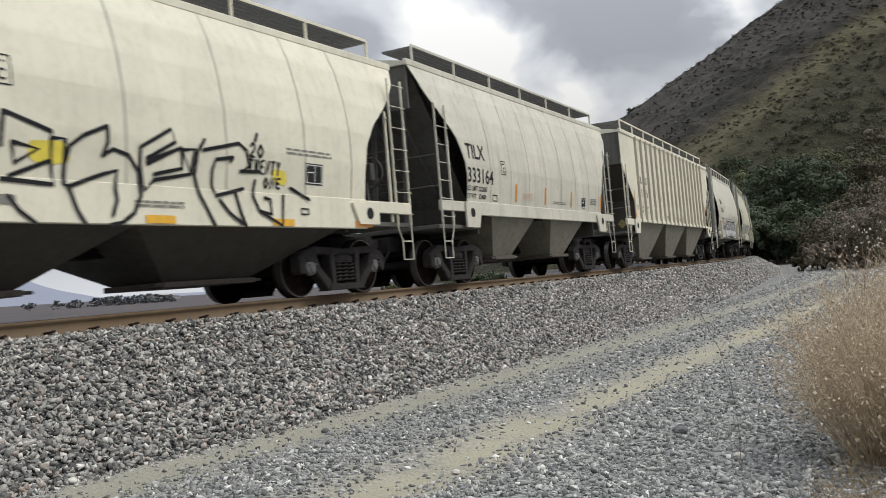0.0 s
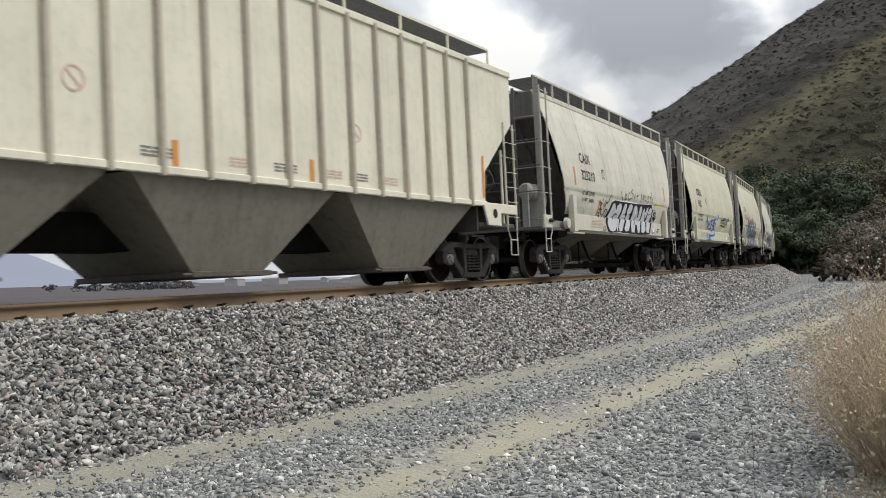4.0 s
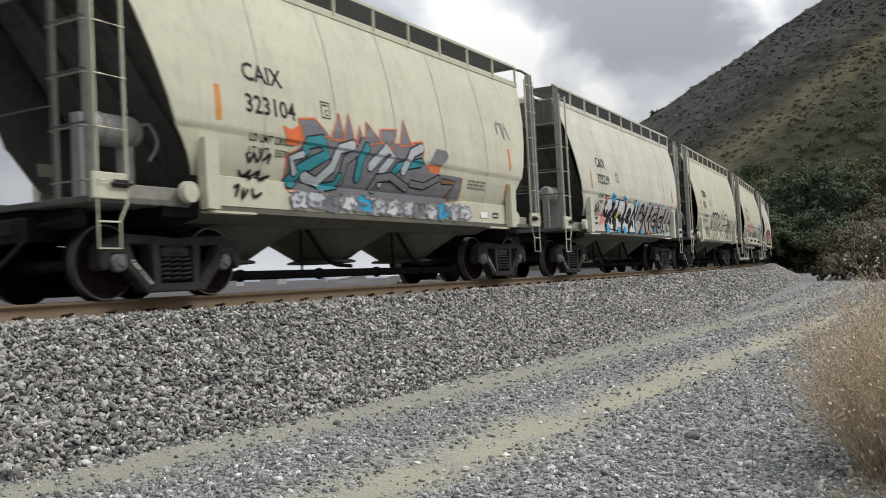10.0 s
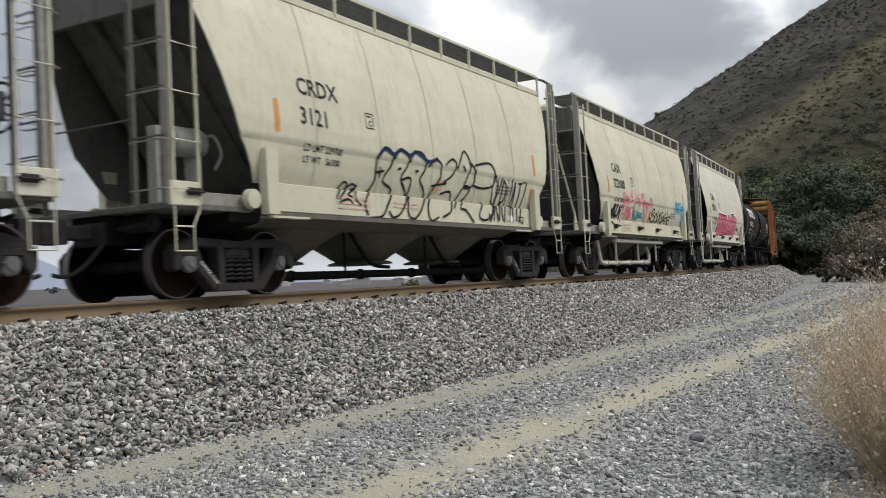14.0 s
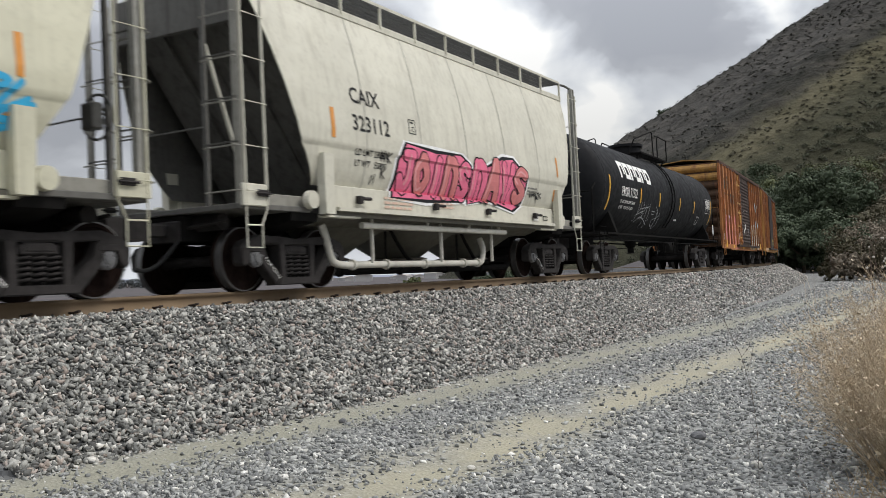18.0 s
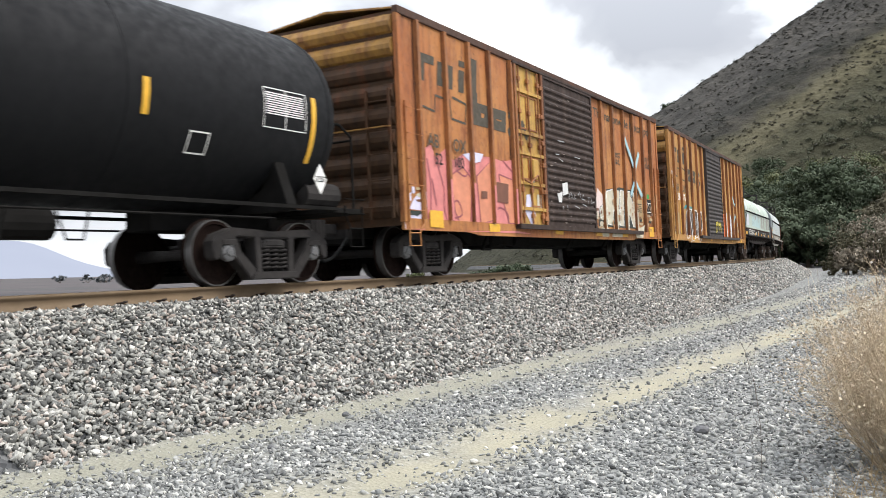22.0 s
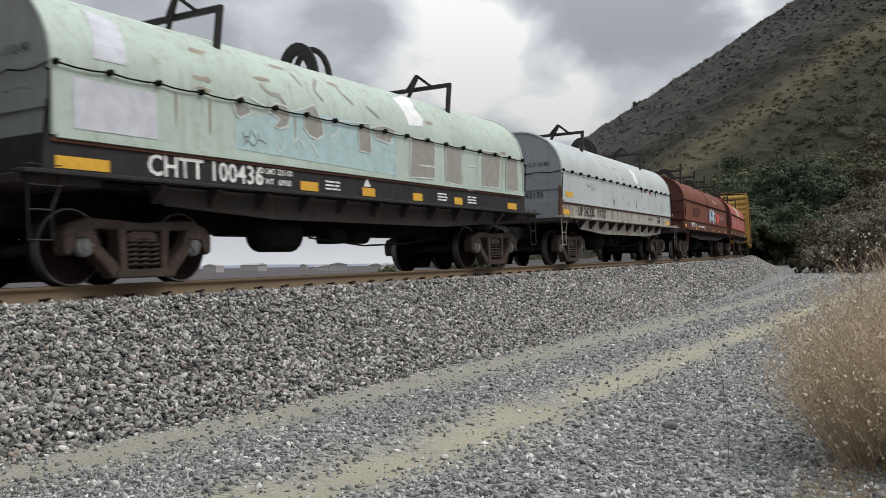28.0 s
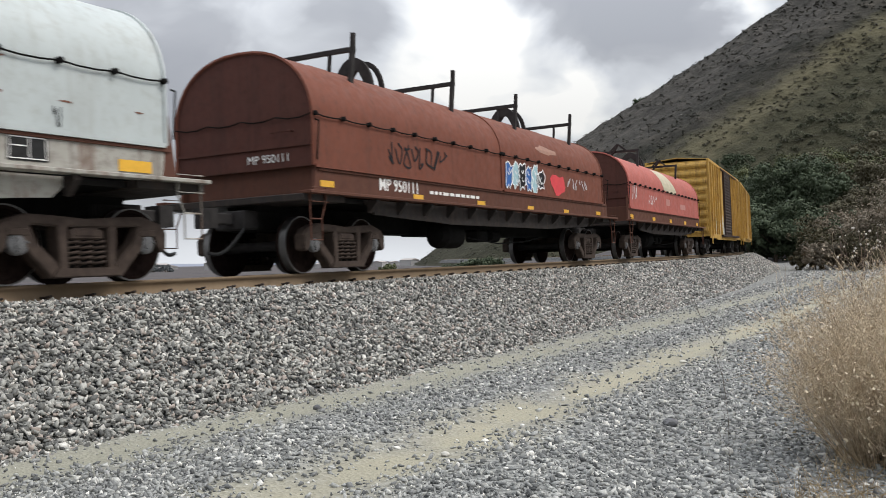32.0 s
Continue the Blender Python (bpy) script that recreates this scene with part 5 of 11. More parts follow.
            xa, xb = (q * (H - 0.16), q * H) if q > 0 else (q * H, q * (H - 0.05))
            yi = math.copysign(abs(y) - 0.13, y)
            box(bm, (xa, min(y * 0.985, yi), 1.16), (xb, max(y * 0.985, yi), 4.62), bevel=0.006)
            part("corner_post", bm, ENDGREY if q < 0 else POSTGREY, root)
            # rung brackets between the corner and the inner end post
            for z in (1.34, 1.94, 2.54, 3.13, 3.73):
                bm = BM()
                rod(bm, [(q * (H + 0.02), y, z), (q * (H + 0.07), y * 0.98, z), (q * (H + 0.07), y * 0.6, z), (q * (H + 0.01), y * 0.58, z)], 0.012, 5)
                part("end_rung", bm, ENDGREY, root)
            bm = BM()
            box(bm, (min(q * 5.72, q * 5.95), y - 0.055, 1.27), (max(q * 5.72, q * 5.95), y - 0.02, 1.36), bevel=0.008)
            rod(bm, [(q * 5.68, y - 0.06, 1.31), (q * 5.99, y - 0.06, 1.31)], 0.016, 6)
            part("retainer_valve", bm, M_STEEL, root)
        add_coupler(root, H, q)
        # draft sill, bolster web and brake gear over the truck
        bm = BM()
        box(bm, (min(q * 3.4, q * 6.15), -0.36, 0.72), (max(q * 3.4, q * 6.15), 0.36, 1.10), bevel=0.02)
        part("draft_sill", bm, M_BLACK, root)
        bm = BM()
        prism(bm, [(-1.42, 1.10), (1.42, 1.10), (1.40, 0.98), (0.5, 0.80), (-0.5, 0.80), (-1.40, 0.98)], q * 4.8 - 0.3, q * 4.8 + 0.3, "YZ")
        part("body_bolster", bm, M_BLACK, root)
        bm = BM()
        rod(bm, [(q * 6.0, -1.0, 0.98), (q * 6.05, -0.2, 0.90), (q * 6.0, 1.0, 0.98)], 0.03, 6)
        lathe(bm, [(0.02, -0.3), (0.12, -0.27), (0.12, 0.27), (0.02, 0.3)], 12, Matrix.Translation((q * 5.85, -0.55, 0.98)))
        part("uncoupling_gear", bm, M_STEEL, root)
        bm = BM()
        box(bm, (min(q * 3.55, q * 4.45), -1.545, 1.045), (max(q * 3.55, q * 4.45), -1.40, 1.075))
        part("jacking_ledge", bm, mat, root)
    # air reservoir and brake wheel on the leading platform
    if not piped:
        pale = paint("pale_reservoir_paint", (0.34, 0.335, 0.31), (0.10, 0.095, 0.085), 0.5, 0.5)
        bm = BM()
        lathe(bm, [(0.02, -0.42), (0.10, -0.41), (0.17, -0.37), (0.20, -0.30), (0.20, 0.30), (0.17, 0.37), (0.02, 0.42)], 20, Matrix.Translation((-5.38, -0.86, 2.06)), "X")
        tank = part("air_reservoir", bm, pale, root, "pale horizontal air reservoir", True)
        for x in (-5.6, -5.15):
            bm = BM()
            lathe(bm, [(0.20, -0.025), (0.212, -0.02), (0.212, 0.02), (0.20, 0.025)], 20, Matrix.Translation((x, -0.86, 2.06)), "X")
            part("reservoir_strap", bm, ENDGREY, tank)
        bm = BM()
        rod(bm, spline3([(-5.0, -0.86, 2.10), (-4.8, -0.9, 2.2), (-4.75, -1.0, 1.95), (-4.95, -1.05, 1.7)]), 0.022, 6)
        part("air_pipe", bm, pale, tank)
        bm = BM()
        box(bm, (-5.95, -1.02, 1.18), (-5.88, -0.86, 2.2), bevel=0.006)
        part("reservoir_post", bm, pale, root)
        bm = BM()
        box(bm, (-5.20, -0.98, 1.18), (-5.12, -0.74, 1.88), bevel=0.006)
        part("reservoir_stand", bm, pale, root)
    else:
        bm = BM()
        beam(bm, (-6.12, -0.85, 3.4), (-5.75, -1.15, 1.5), 0.05, 0.03)
        prism(bm, [(-5.95, 1.18), (-5.6, 1.18), (-5.85, 1.75)], -1.17, -1.14)
        part("end_brace", bm, mat, root, "pale slanted brace")
    handbrake(root, 1, 5.95, -0.9, 2.15, SHADE)
    # belly trough with three tapering outlets, shade painted into their colour
    bm = BM()
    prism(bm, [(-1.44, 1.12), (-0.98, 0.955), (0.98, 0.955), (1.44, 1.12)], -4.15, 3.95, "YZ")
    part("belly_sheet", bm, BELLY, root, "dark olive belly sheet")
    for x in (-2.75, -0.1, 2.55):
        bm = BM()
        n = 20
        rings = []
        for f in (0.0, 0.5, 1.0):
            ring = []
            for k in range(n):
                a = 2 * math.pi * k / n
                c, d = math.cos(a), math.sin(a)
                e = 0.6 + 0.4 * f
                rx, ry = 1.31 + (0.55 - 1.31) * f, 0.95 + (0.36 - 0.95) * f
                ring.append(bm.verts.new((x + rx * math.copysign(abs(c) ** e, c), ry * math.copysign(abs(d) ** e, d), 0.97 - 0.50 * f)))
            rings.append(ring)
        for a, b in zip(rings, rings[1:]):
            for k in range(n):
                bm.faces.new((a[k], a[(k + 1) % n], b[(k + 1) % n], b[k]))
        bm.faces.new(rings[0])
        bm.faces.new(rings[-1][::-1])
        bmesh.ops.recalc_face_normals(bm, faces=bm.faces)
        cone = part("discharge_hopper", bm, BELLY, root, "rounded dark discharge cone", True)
        bm = BM()
        lathe(bm, [(0.30, 0.42), (0.60, 0.435), (0.60, 0.465), (0.52, 0.49)], 20, Matrix.Translation((x, 0, 0)), "Z")
        part("outlet_flange", bm, MATS["gate"], cone, "grey round outlet flange")
    # brake pipe and rods between the outlets
    bm = BM()
    rod(bm, [(-3.9, -0.62, 0.55), (-3.5, -0.62, 0.36), (-3.2, -0.62, 0.25), (3.5, -0.62, 0.25), (3.9, -0.62, 0.5)], 0.07, 8)
    for x in (-2.9, -1.0, 0.7, 2.2):
        lathe(bm, [(0.07, -0.03), (0.095, -0.025), (0.095, 0.025), (0.07, 0.03)], 10, Matrix.Translation((x, -0.62, 0.25)), "X")
    for x in (-1.45, 1.25):
        rod(bm, [(x, -0.62, 0.18), (x, -0.62, 1.1)], 0.022, 5)
        rod(bm, spline3([(x + 0.05, -0.7, 0.98), (x + 0.35, -0.7, 0.68), (x + 0.7, -0.7, 0.42), (x + 1.25, -0.7, 0.36)]), 0.035, 6)
    part("brake_rigging", bm, M_BLACK, root)
    if piped:
        M = paint("pale_pipe_paint", (0.62, 0.60, 0.53), (0.2, 0.18, 0.14), 0.4)
        bm = BM()
        rod(bm, [(-3.3, -1.38, 0.96), (2.0, -1.38, 0.96)], 0.055, 9)
        for x in (-3.0, -1.2, 0.4, 1.7):
            rod(bm, [(x, -1.38, 0.96), (x, -1.38, 1.12)], 0.03, 6)
        part("aeration_pipe", bm, M, root, "pale straight aeration pipe", True)
        bm = BM()
        rod(bm, spline3([(-4.0, -1.1, 0.98), (-3.9, -1.1, 0.8), (-3.75, -1.1, 0.42), (-3.45, -1.1, 0.34), (-3.2, -1.1, 0.34)]) + [(1.2, -1.1, 0.34)] + spline3([(1.25, -1.1, 0.34), (1.5, -1.05, 0.38), (1.7, -1.0, 0.62), (1.75, -0.9, 0.85)]), 0.06, 10)
        for x in (-3.2, -2.2, -0.9, 0.6, 1.2):
            lathe(bm, [(0.055, -0.03), (0.09, -0.025), (0.09, 0.025), (0.055, 0.03)], 12, Matrix.Translation((x, -1.1, 0.34)), "X")
        part("unloading_pipe", bm, M, root, "pale flanged unloading pipe", True)
        for x in (-2.9, -0.6, 1.5):
            bm = BM()
            beam(bm, (x, -1.3, 0.36), (x, -1.3, 1.12), 0.05, 0.03)
            part("pipe_hanger", bm, M, root)
        for x in (-3.6, -1.2, 0.9, 3.2):
            bm = BM()
            rod(bm, [(x, -1.56, 1.36), (x + 0.28, -1.6, 1.36)], 0.03, 6)
            box(bm, (x - 0.02, -1.6, 1.28), (x + 0.08, -1.52, 1.40))
            part("latch_handle", bm, M_STEEL, root)
        bm = BM()
        box(bm, (-4.2, -1.62, 1.14), (4.2, -1.54, 1.20))
        part("sill_ledge", bm, mat, root)
    add_trucks(root, 4.8, None, 0.2)
    roof_walk(root, 5.75, 1.26, 4.42, 4.76, mat, 11)
    return root, side


def spline3(pts, n=5):
    out = []
    P = [Vector(p) for p in pts]
    for i in range(len(P) - 1):
        p0, p1, p2, p3 = P[max(0, i - 1)], P[i], P[i + 1], P[min(len(P) - 1, i + 2)]
        for k in range(n):
            t = k / n
            out.append(tuple(0.5 * ((2 * p1) + (p2 - p0) * t + (2 * p0 - 5 * p1 + 4 * p2 - p3) * t * t + (3 * p1 - p0 - 3 * p2 + p3) * t ** 3)))
    out.append(tuple(P[-1]))
    return out


def sill_hopper(s, name_label, half, half_truck, mat, prof, ends, sill, pockets, seams, zt, yt, walk_half, ladder_top, sheet_bot, gap_z=0.62, belly=None):
    """Hopper whose side sheets stand on a straight side sill with end plates."""
    root = start_car("hopper_car", name_label, s, half_truck)
    side = shell(root, prof, ends, mat, seams, "weathered side sheet")
    roof(root, ends[-1][1], yt, zt, 0.16, mat)
    for q in (-1, 1):
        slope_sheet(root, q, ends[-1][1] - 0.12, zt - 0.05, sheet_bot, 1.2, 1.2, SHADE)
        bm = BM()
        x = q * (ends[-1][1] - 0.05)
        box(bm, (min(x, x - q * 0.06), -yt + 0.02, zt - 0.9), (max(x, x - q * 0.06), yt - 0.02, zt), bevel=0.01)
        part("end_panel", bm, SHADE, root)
    z0, z1 = sill
    for sgn in (-1, 1):
        bm = BM()
        xe = ends[0][1] + 0.02
        box(bm, (-xe, sgn * 1.50 - 0.04, z0), (xe, sgn * 1.50 + 0.04, z1), bevel=0.012)
        part("side_sill", bm, mat, root)
        for q in (-1, 1):
            bm = BM()
            box(bm, (min(q * xe, q * half), sgn * 1.50 - 0.04, z1 - 0.22), (max(q * xe, q * half), sgn * 1.50 + 0.04, z1 - 0.02), bevel=0.01)
            part("end_sill", bm, mat, root)
            bm = BM()
            a, b = half_truck - 0.15, half_truck + 0.42
            prism(bm, [(q * (a - 0.18), z1 - 0.08), (q * a, 1.10), (q * b, 1.10), (q * b, z1 - 0.03)], sgn * 1.545, sgn * 1.585)
            p = part("bolster_plate", bm, mat, root)
            bm = BM()
            lathe(bm, [(0.095, -0.006), (0.095, 0.006)], 18, Matrix.Translation((q * (half_truck + 0.14), sgn * 1.589, z1 - 0.24)))
            part("jacking_hole", bm, M_INK, p)
    for q in (-1, 1):
        bm = BM()
        box(bm, (min(q * (half_truck - 0.3), q * half), -1.45, 1.08), (max(q * (half_truck - 0.3), q * half), 1.45, 1.16), bevel=0.01)
        part("end_platform", bm, SHADE, root)
        # Plate added to close the view through; shade is painted into its colour.
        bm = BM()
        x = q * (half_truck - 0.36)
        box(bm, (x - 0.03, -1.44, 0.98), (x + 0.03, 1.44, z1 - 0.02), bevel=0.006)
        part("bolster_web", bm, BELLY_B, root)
        for y in (-1.52, 1.52):
            add_ladder(root, q * (half - 0.02), q * (half - 0.46), y, 1.12, ladder_top, mat, 7, 0.62)
            add_ladder(root, q * (half - 0.55), q * (half - 0.57), y * 0.97, 1.16, ladder_top - 0.6, mat, 2, 0)
        for y in (-0.7, 0.0, 0.7):
            bm = BM()
            beam(bm, (q * (half - 0.08), y, 1.12), (q * (half - 0.3), y, zt - 0.8), 0.09, 0.06)
            part("end_post", bm, SHADE, root)
        for z in (1.9, 2.5):
            bm = BM()
            rod(bm, [(q * half, -1.5, z), (q * half, 1.5, z)], 0.014, 5)
            part("cross_rod", bm, SHADE, root)
        add_coupler(root, half + 0.05, q)
    handbrake(root, 1, half - 0.05, -0.75, 2.15, SHADE)
    bm = BM()
    box(bm, (-half + 0.4, -0.30, gap_z), (half - 0.4, 0.30, 1.10), bevel=0.02)
    part("centre_sill", bm, M_BLACK, root)
    # With no belly paint given, pockets take the one with shade in it.
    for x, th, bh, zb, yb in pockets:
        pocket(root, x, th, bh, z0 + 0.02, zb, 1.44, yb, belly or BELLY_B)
    bm = BM()
    box(bm, (-half + 0.2, -0.22, 0.74), (half - 0.2, 0.22, 1.06), bevel=0.02)
    lathe(bm, [(0.02, -0.4), (0.15, -0.36), (0.15, 0.36), (0.02, 0.4)], 14, Matrix.Translation((-half_truck + 1.9, 0.9, 0.95)), "X")
    part("center_sill", bm, M_BLACK, root)
    add_trucks(root, half_truck)
    roof_walk(root, walk_half, yt - 0.12, zt + 0.04, zt + 0.42, mat, max(6, int(walk_half * 2 / 1.45)))
    return root, side


def tank_car(s):
    root = start_car("tank_car", "black cylindrical tank car with rooftop valve platform", s, 6.4)
    BLK = paint("satin_black_tank_paint", (0.0092, 0.0097, 0.011), (0.018, 0.0175, 0.017), 0.10, 0.66)
    R, zc, L = 1.46, 2.50, 7.35
    bm = BM()
    n = 64
    prof = []
    for k in range(9):
        a = math.pi / 2 * k / 8
        prof.append((R * math.sin(a) * 0.999 + 0.001, -L - 0.62 * math.cos(a)))
    prof = prof + [(R, -L * 0.5), (R, 0), (R, L * 0.5)] + [(r, -h) for r, h in prof[::-1]]
    lathe(bm, prof, n, Matrix.Translation((0, 0, zc)), "X")
    part("tank", bm, BLK, root, "black cylindrical tank with domed heads", True)
    for x in (-L + 0.03, -3.6, 0.0, 3.6, L - 0.03):
        bm = BM()
        lathe(bm, [(R, -0.02), (R + 0.006, -0.015), (R + 0.006, 0.015), (R, 0.02)], n, Matrix.Translation((x, 0, zc)), "X")
        part("weld_band", bm, BLK, root, "", True)
    # stub sills, bolsters and side walk rails
    for q in (-1, 1):
        bm = BM()
        box(bm, (min(q * 4.9, q * 8.05), -0.26, 0.78), (max(q * 4.9, q * 8.05), 0.26, 1.18), bevel=0.02)
        part("stub_sill", bm, M_BLACK, root)
    for q in (-1, 1):
        bm = BM()
        prism(bm, [(-1.45, 1.02), (1.45, 1.02), (1.45, 1.12), (1.18, 1.9), (1.0, 1.35), (0.5, 1.16), (-0.5, 1.16), (-1.0, 1.35), (-1.18, 1.9), (-1.45, 1.12)], q * 6.4 - 0.10, q * 6.4 + 0.10, "YZ")
        part("tank_saddle", bm, M_BLACK, root)
        bm = BM()
        box(bm, (min(q * 7.3, q * 8.1), -1.45, 1.02), (max(q * 7.3, q * 8.1), 1.45, 1.10), bevel=0.01)
        part("end_platform", bm, M_BLACK, root)
        for y in (-1.46, 1.46):
            add_ladder(root, q * 8.05, q * 7.62, y, 1.06, 1.14, M_BLACK, 2, 0.55)
        bm = BM()
        for y in (-1.3, 1.3):
            rod(bm, [(q * 8.05, y, 1.1), (q * 8.05, y, 2.25), (q * 7.75, y, 2.42), (q * 7.55, y * 0.92, 2.42)], 0.022, 6)
        rod(bm, [(q * 8.05, -1.3, 2.2), (q * 8.05, 1.3, 2.2)], 0.02, 6)
        part("end_handrail", bm, M_BLACK, root)
        add_coupler(root, 8.1, q)
    for y in (-1.47, 1.47):
        bm = BM()
        beam(bm, (-7.4, y, 1.08), (7.4, y, 1.08), 0.05, 0.05)
        part("side_rail", bm, M_BLACK, root)
        bm = BM()
        rod(bm, [(-6.2, y, 0.90), (6.0, y, 0.90)], 0.016, 5)
        part("side_pipe", bm, M_BLACK, root)
    bm = BM()
    lathe(bm, [(0.20, 1.05), (0.17, 0.86), (0.11, 0.82), (0.11, 0.66), (0.14, 0.62)], 14, None, "Z")
    part("bottom_outlet", bm, M_BLACK, root)
    for x in (-2.6, -2.2, -1.2, 0.2, 1.6, 2.6):
        bm = BM()
        rod(bm, [(x, -1.42, 0.90), (x + 0.12, -1.42, 0.58), (x + 0.34, -1.42, 0.58), (x + 0.42, -1.42, 0.90)], 0.014, 5)
        part("rigging_hanger", bm, M_BLACK, root)
    bm = BM()
    lathe(bm, [(0.02, -0.55), (0.19, -0.5), (0.19, 0.5), (0.02, 0.55)], 14, Matrix.Translation((2.5, -0.7, 0.80)), "X")
    part("brake_cylinder", bm, M_BLACK, root)
    # valve housing, platform and rails on top
    bm = BM()
    lathe(bm, [(0.52, zc + R - 0.12), (0.52, zc + R + 0.34), (0.60, zc + R + 0.35), (0.60, zc + R + 0.44), (0.05, zc + R + 0.47)], 20, None, "Z")
    part("valve_housing", bm, BLK, root, "black round valve housing", True)
    bm = BM()
    for i in range(40):
        x = -1.75 + 3.5 * i / 39
        box(bm, (x - 0.01, -1.0, zc + R - 0.08), (x + 0.01, -0.62, zc + R - 0.05))
        box(bm, (x - 0.01, 0.62, zc + R - 0.08), (x + 0.01, 1.0, zc + R - 0.05))
    for y in (-1.0, -0.62, 0.62, 1.0):
        beam(bm, (-1.75, y, zc + R - 0.07), (1.75, y, zc + R - 0.07), 0.03, 0.05)
    for x in (-1.6, 1.6):
        beam(bm, (x, -1.0, zc + R - 0.08), (x, 1.0, zc + R - 0.08), 0.06, 0.06)
        beam(bm, (x, -0.9, zc + R - 0.08), (x, -0.8, zc + R * 0.80), 0.05, 0.05)
        beam(bm, (x, 0.9, zc + R - 0.08), (x, 0.8, zc + R * 0.80), 0.05, 0.05)
    part("valve_platform", bm, M_BLACK, root)
    top = zc + R + 0.78
    for y in (-1.0, 1.0):
        bm = BM()
        rod(bm, [(-2.6, y * 0.82, zc + R * 0.86), (-2.5, y, top - 0.50), (-0.35, y, top - 0.02), (-0.2, y, top - 0.05), (-0.12, y, zc + R - 0.05)], 0.022, 6)
        rod(bm, [(0.45, y, zc + R - 0.05), (0.45, y, top - 0.2), (0.55, y, top - 0.08), (1.75, y, top - 0.1), (1.75, y, zc + R - 0.05)], 0.022, 6)
        part("platform_handrail", bm, M_BLACK, root)
    for y in (-1, 1):
        bm = BM()
        pts0 = [(0.0, y * (R + 0.06) * math.cos(a), zc + (R + 0.06) * math.sin(a)) for a in np.linspace(-0.75, 1.0, 12)]
        for dx in (0.12, 0.52):
            rod(bm, [(dx, p[1], p[2]) for p in pts0], 0.02, 5)
        for p in pts0:
            rod(bm, [(0.12, p[1], p[2]), (0.52, p[1], p[2])], 0.013, 5)
        rod(bm, [(0.12, y * 1.5, 1.05), (0.14, y * 1.5, 0.55), (0.50, y * 1.5, 0.55), (0.52, y * 1.5, 1.05)], 0.014, 5)
        part("side_ladder", bm, M_BLACK, root)
    lz = [1.06 + 0.05 * k for k in range(58)]
    side = Side([(z, math.sqrt(max(0.0, R * R - (z - zc) ** 2)) + 0.004) for z in lz if abs(z - zc) < R - 0.02])
    add_trucks(root, 6.4)
    return root, side


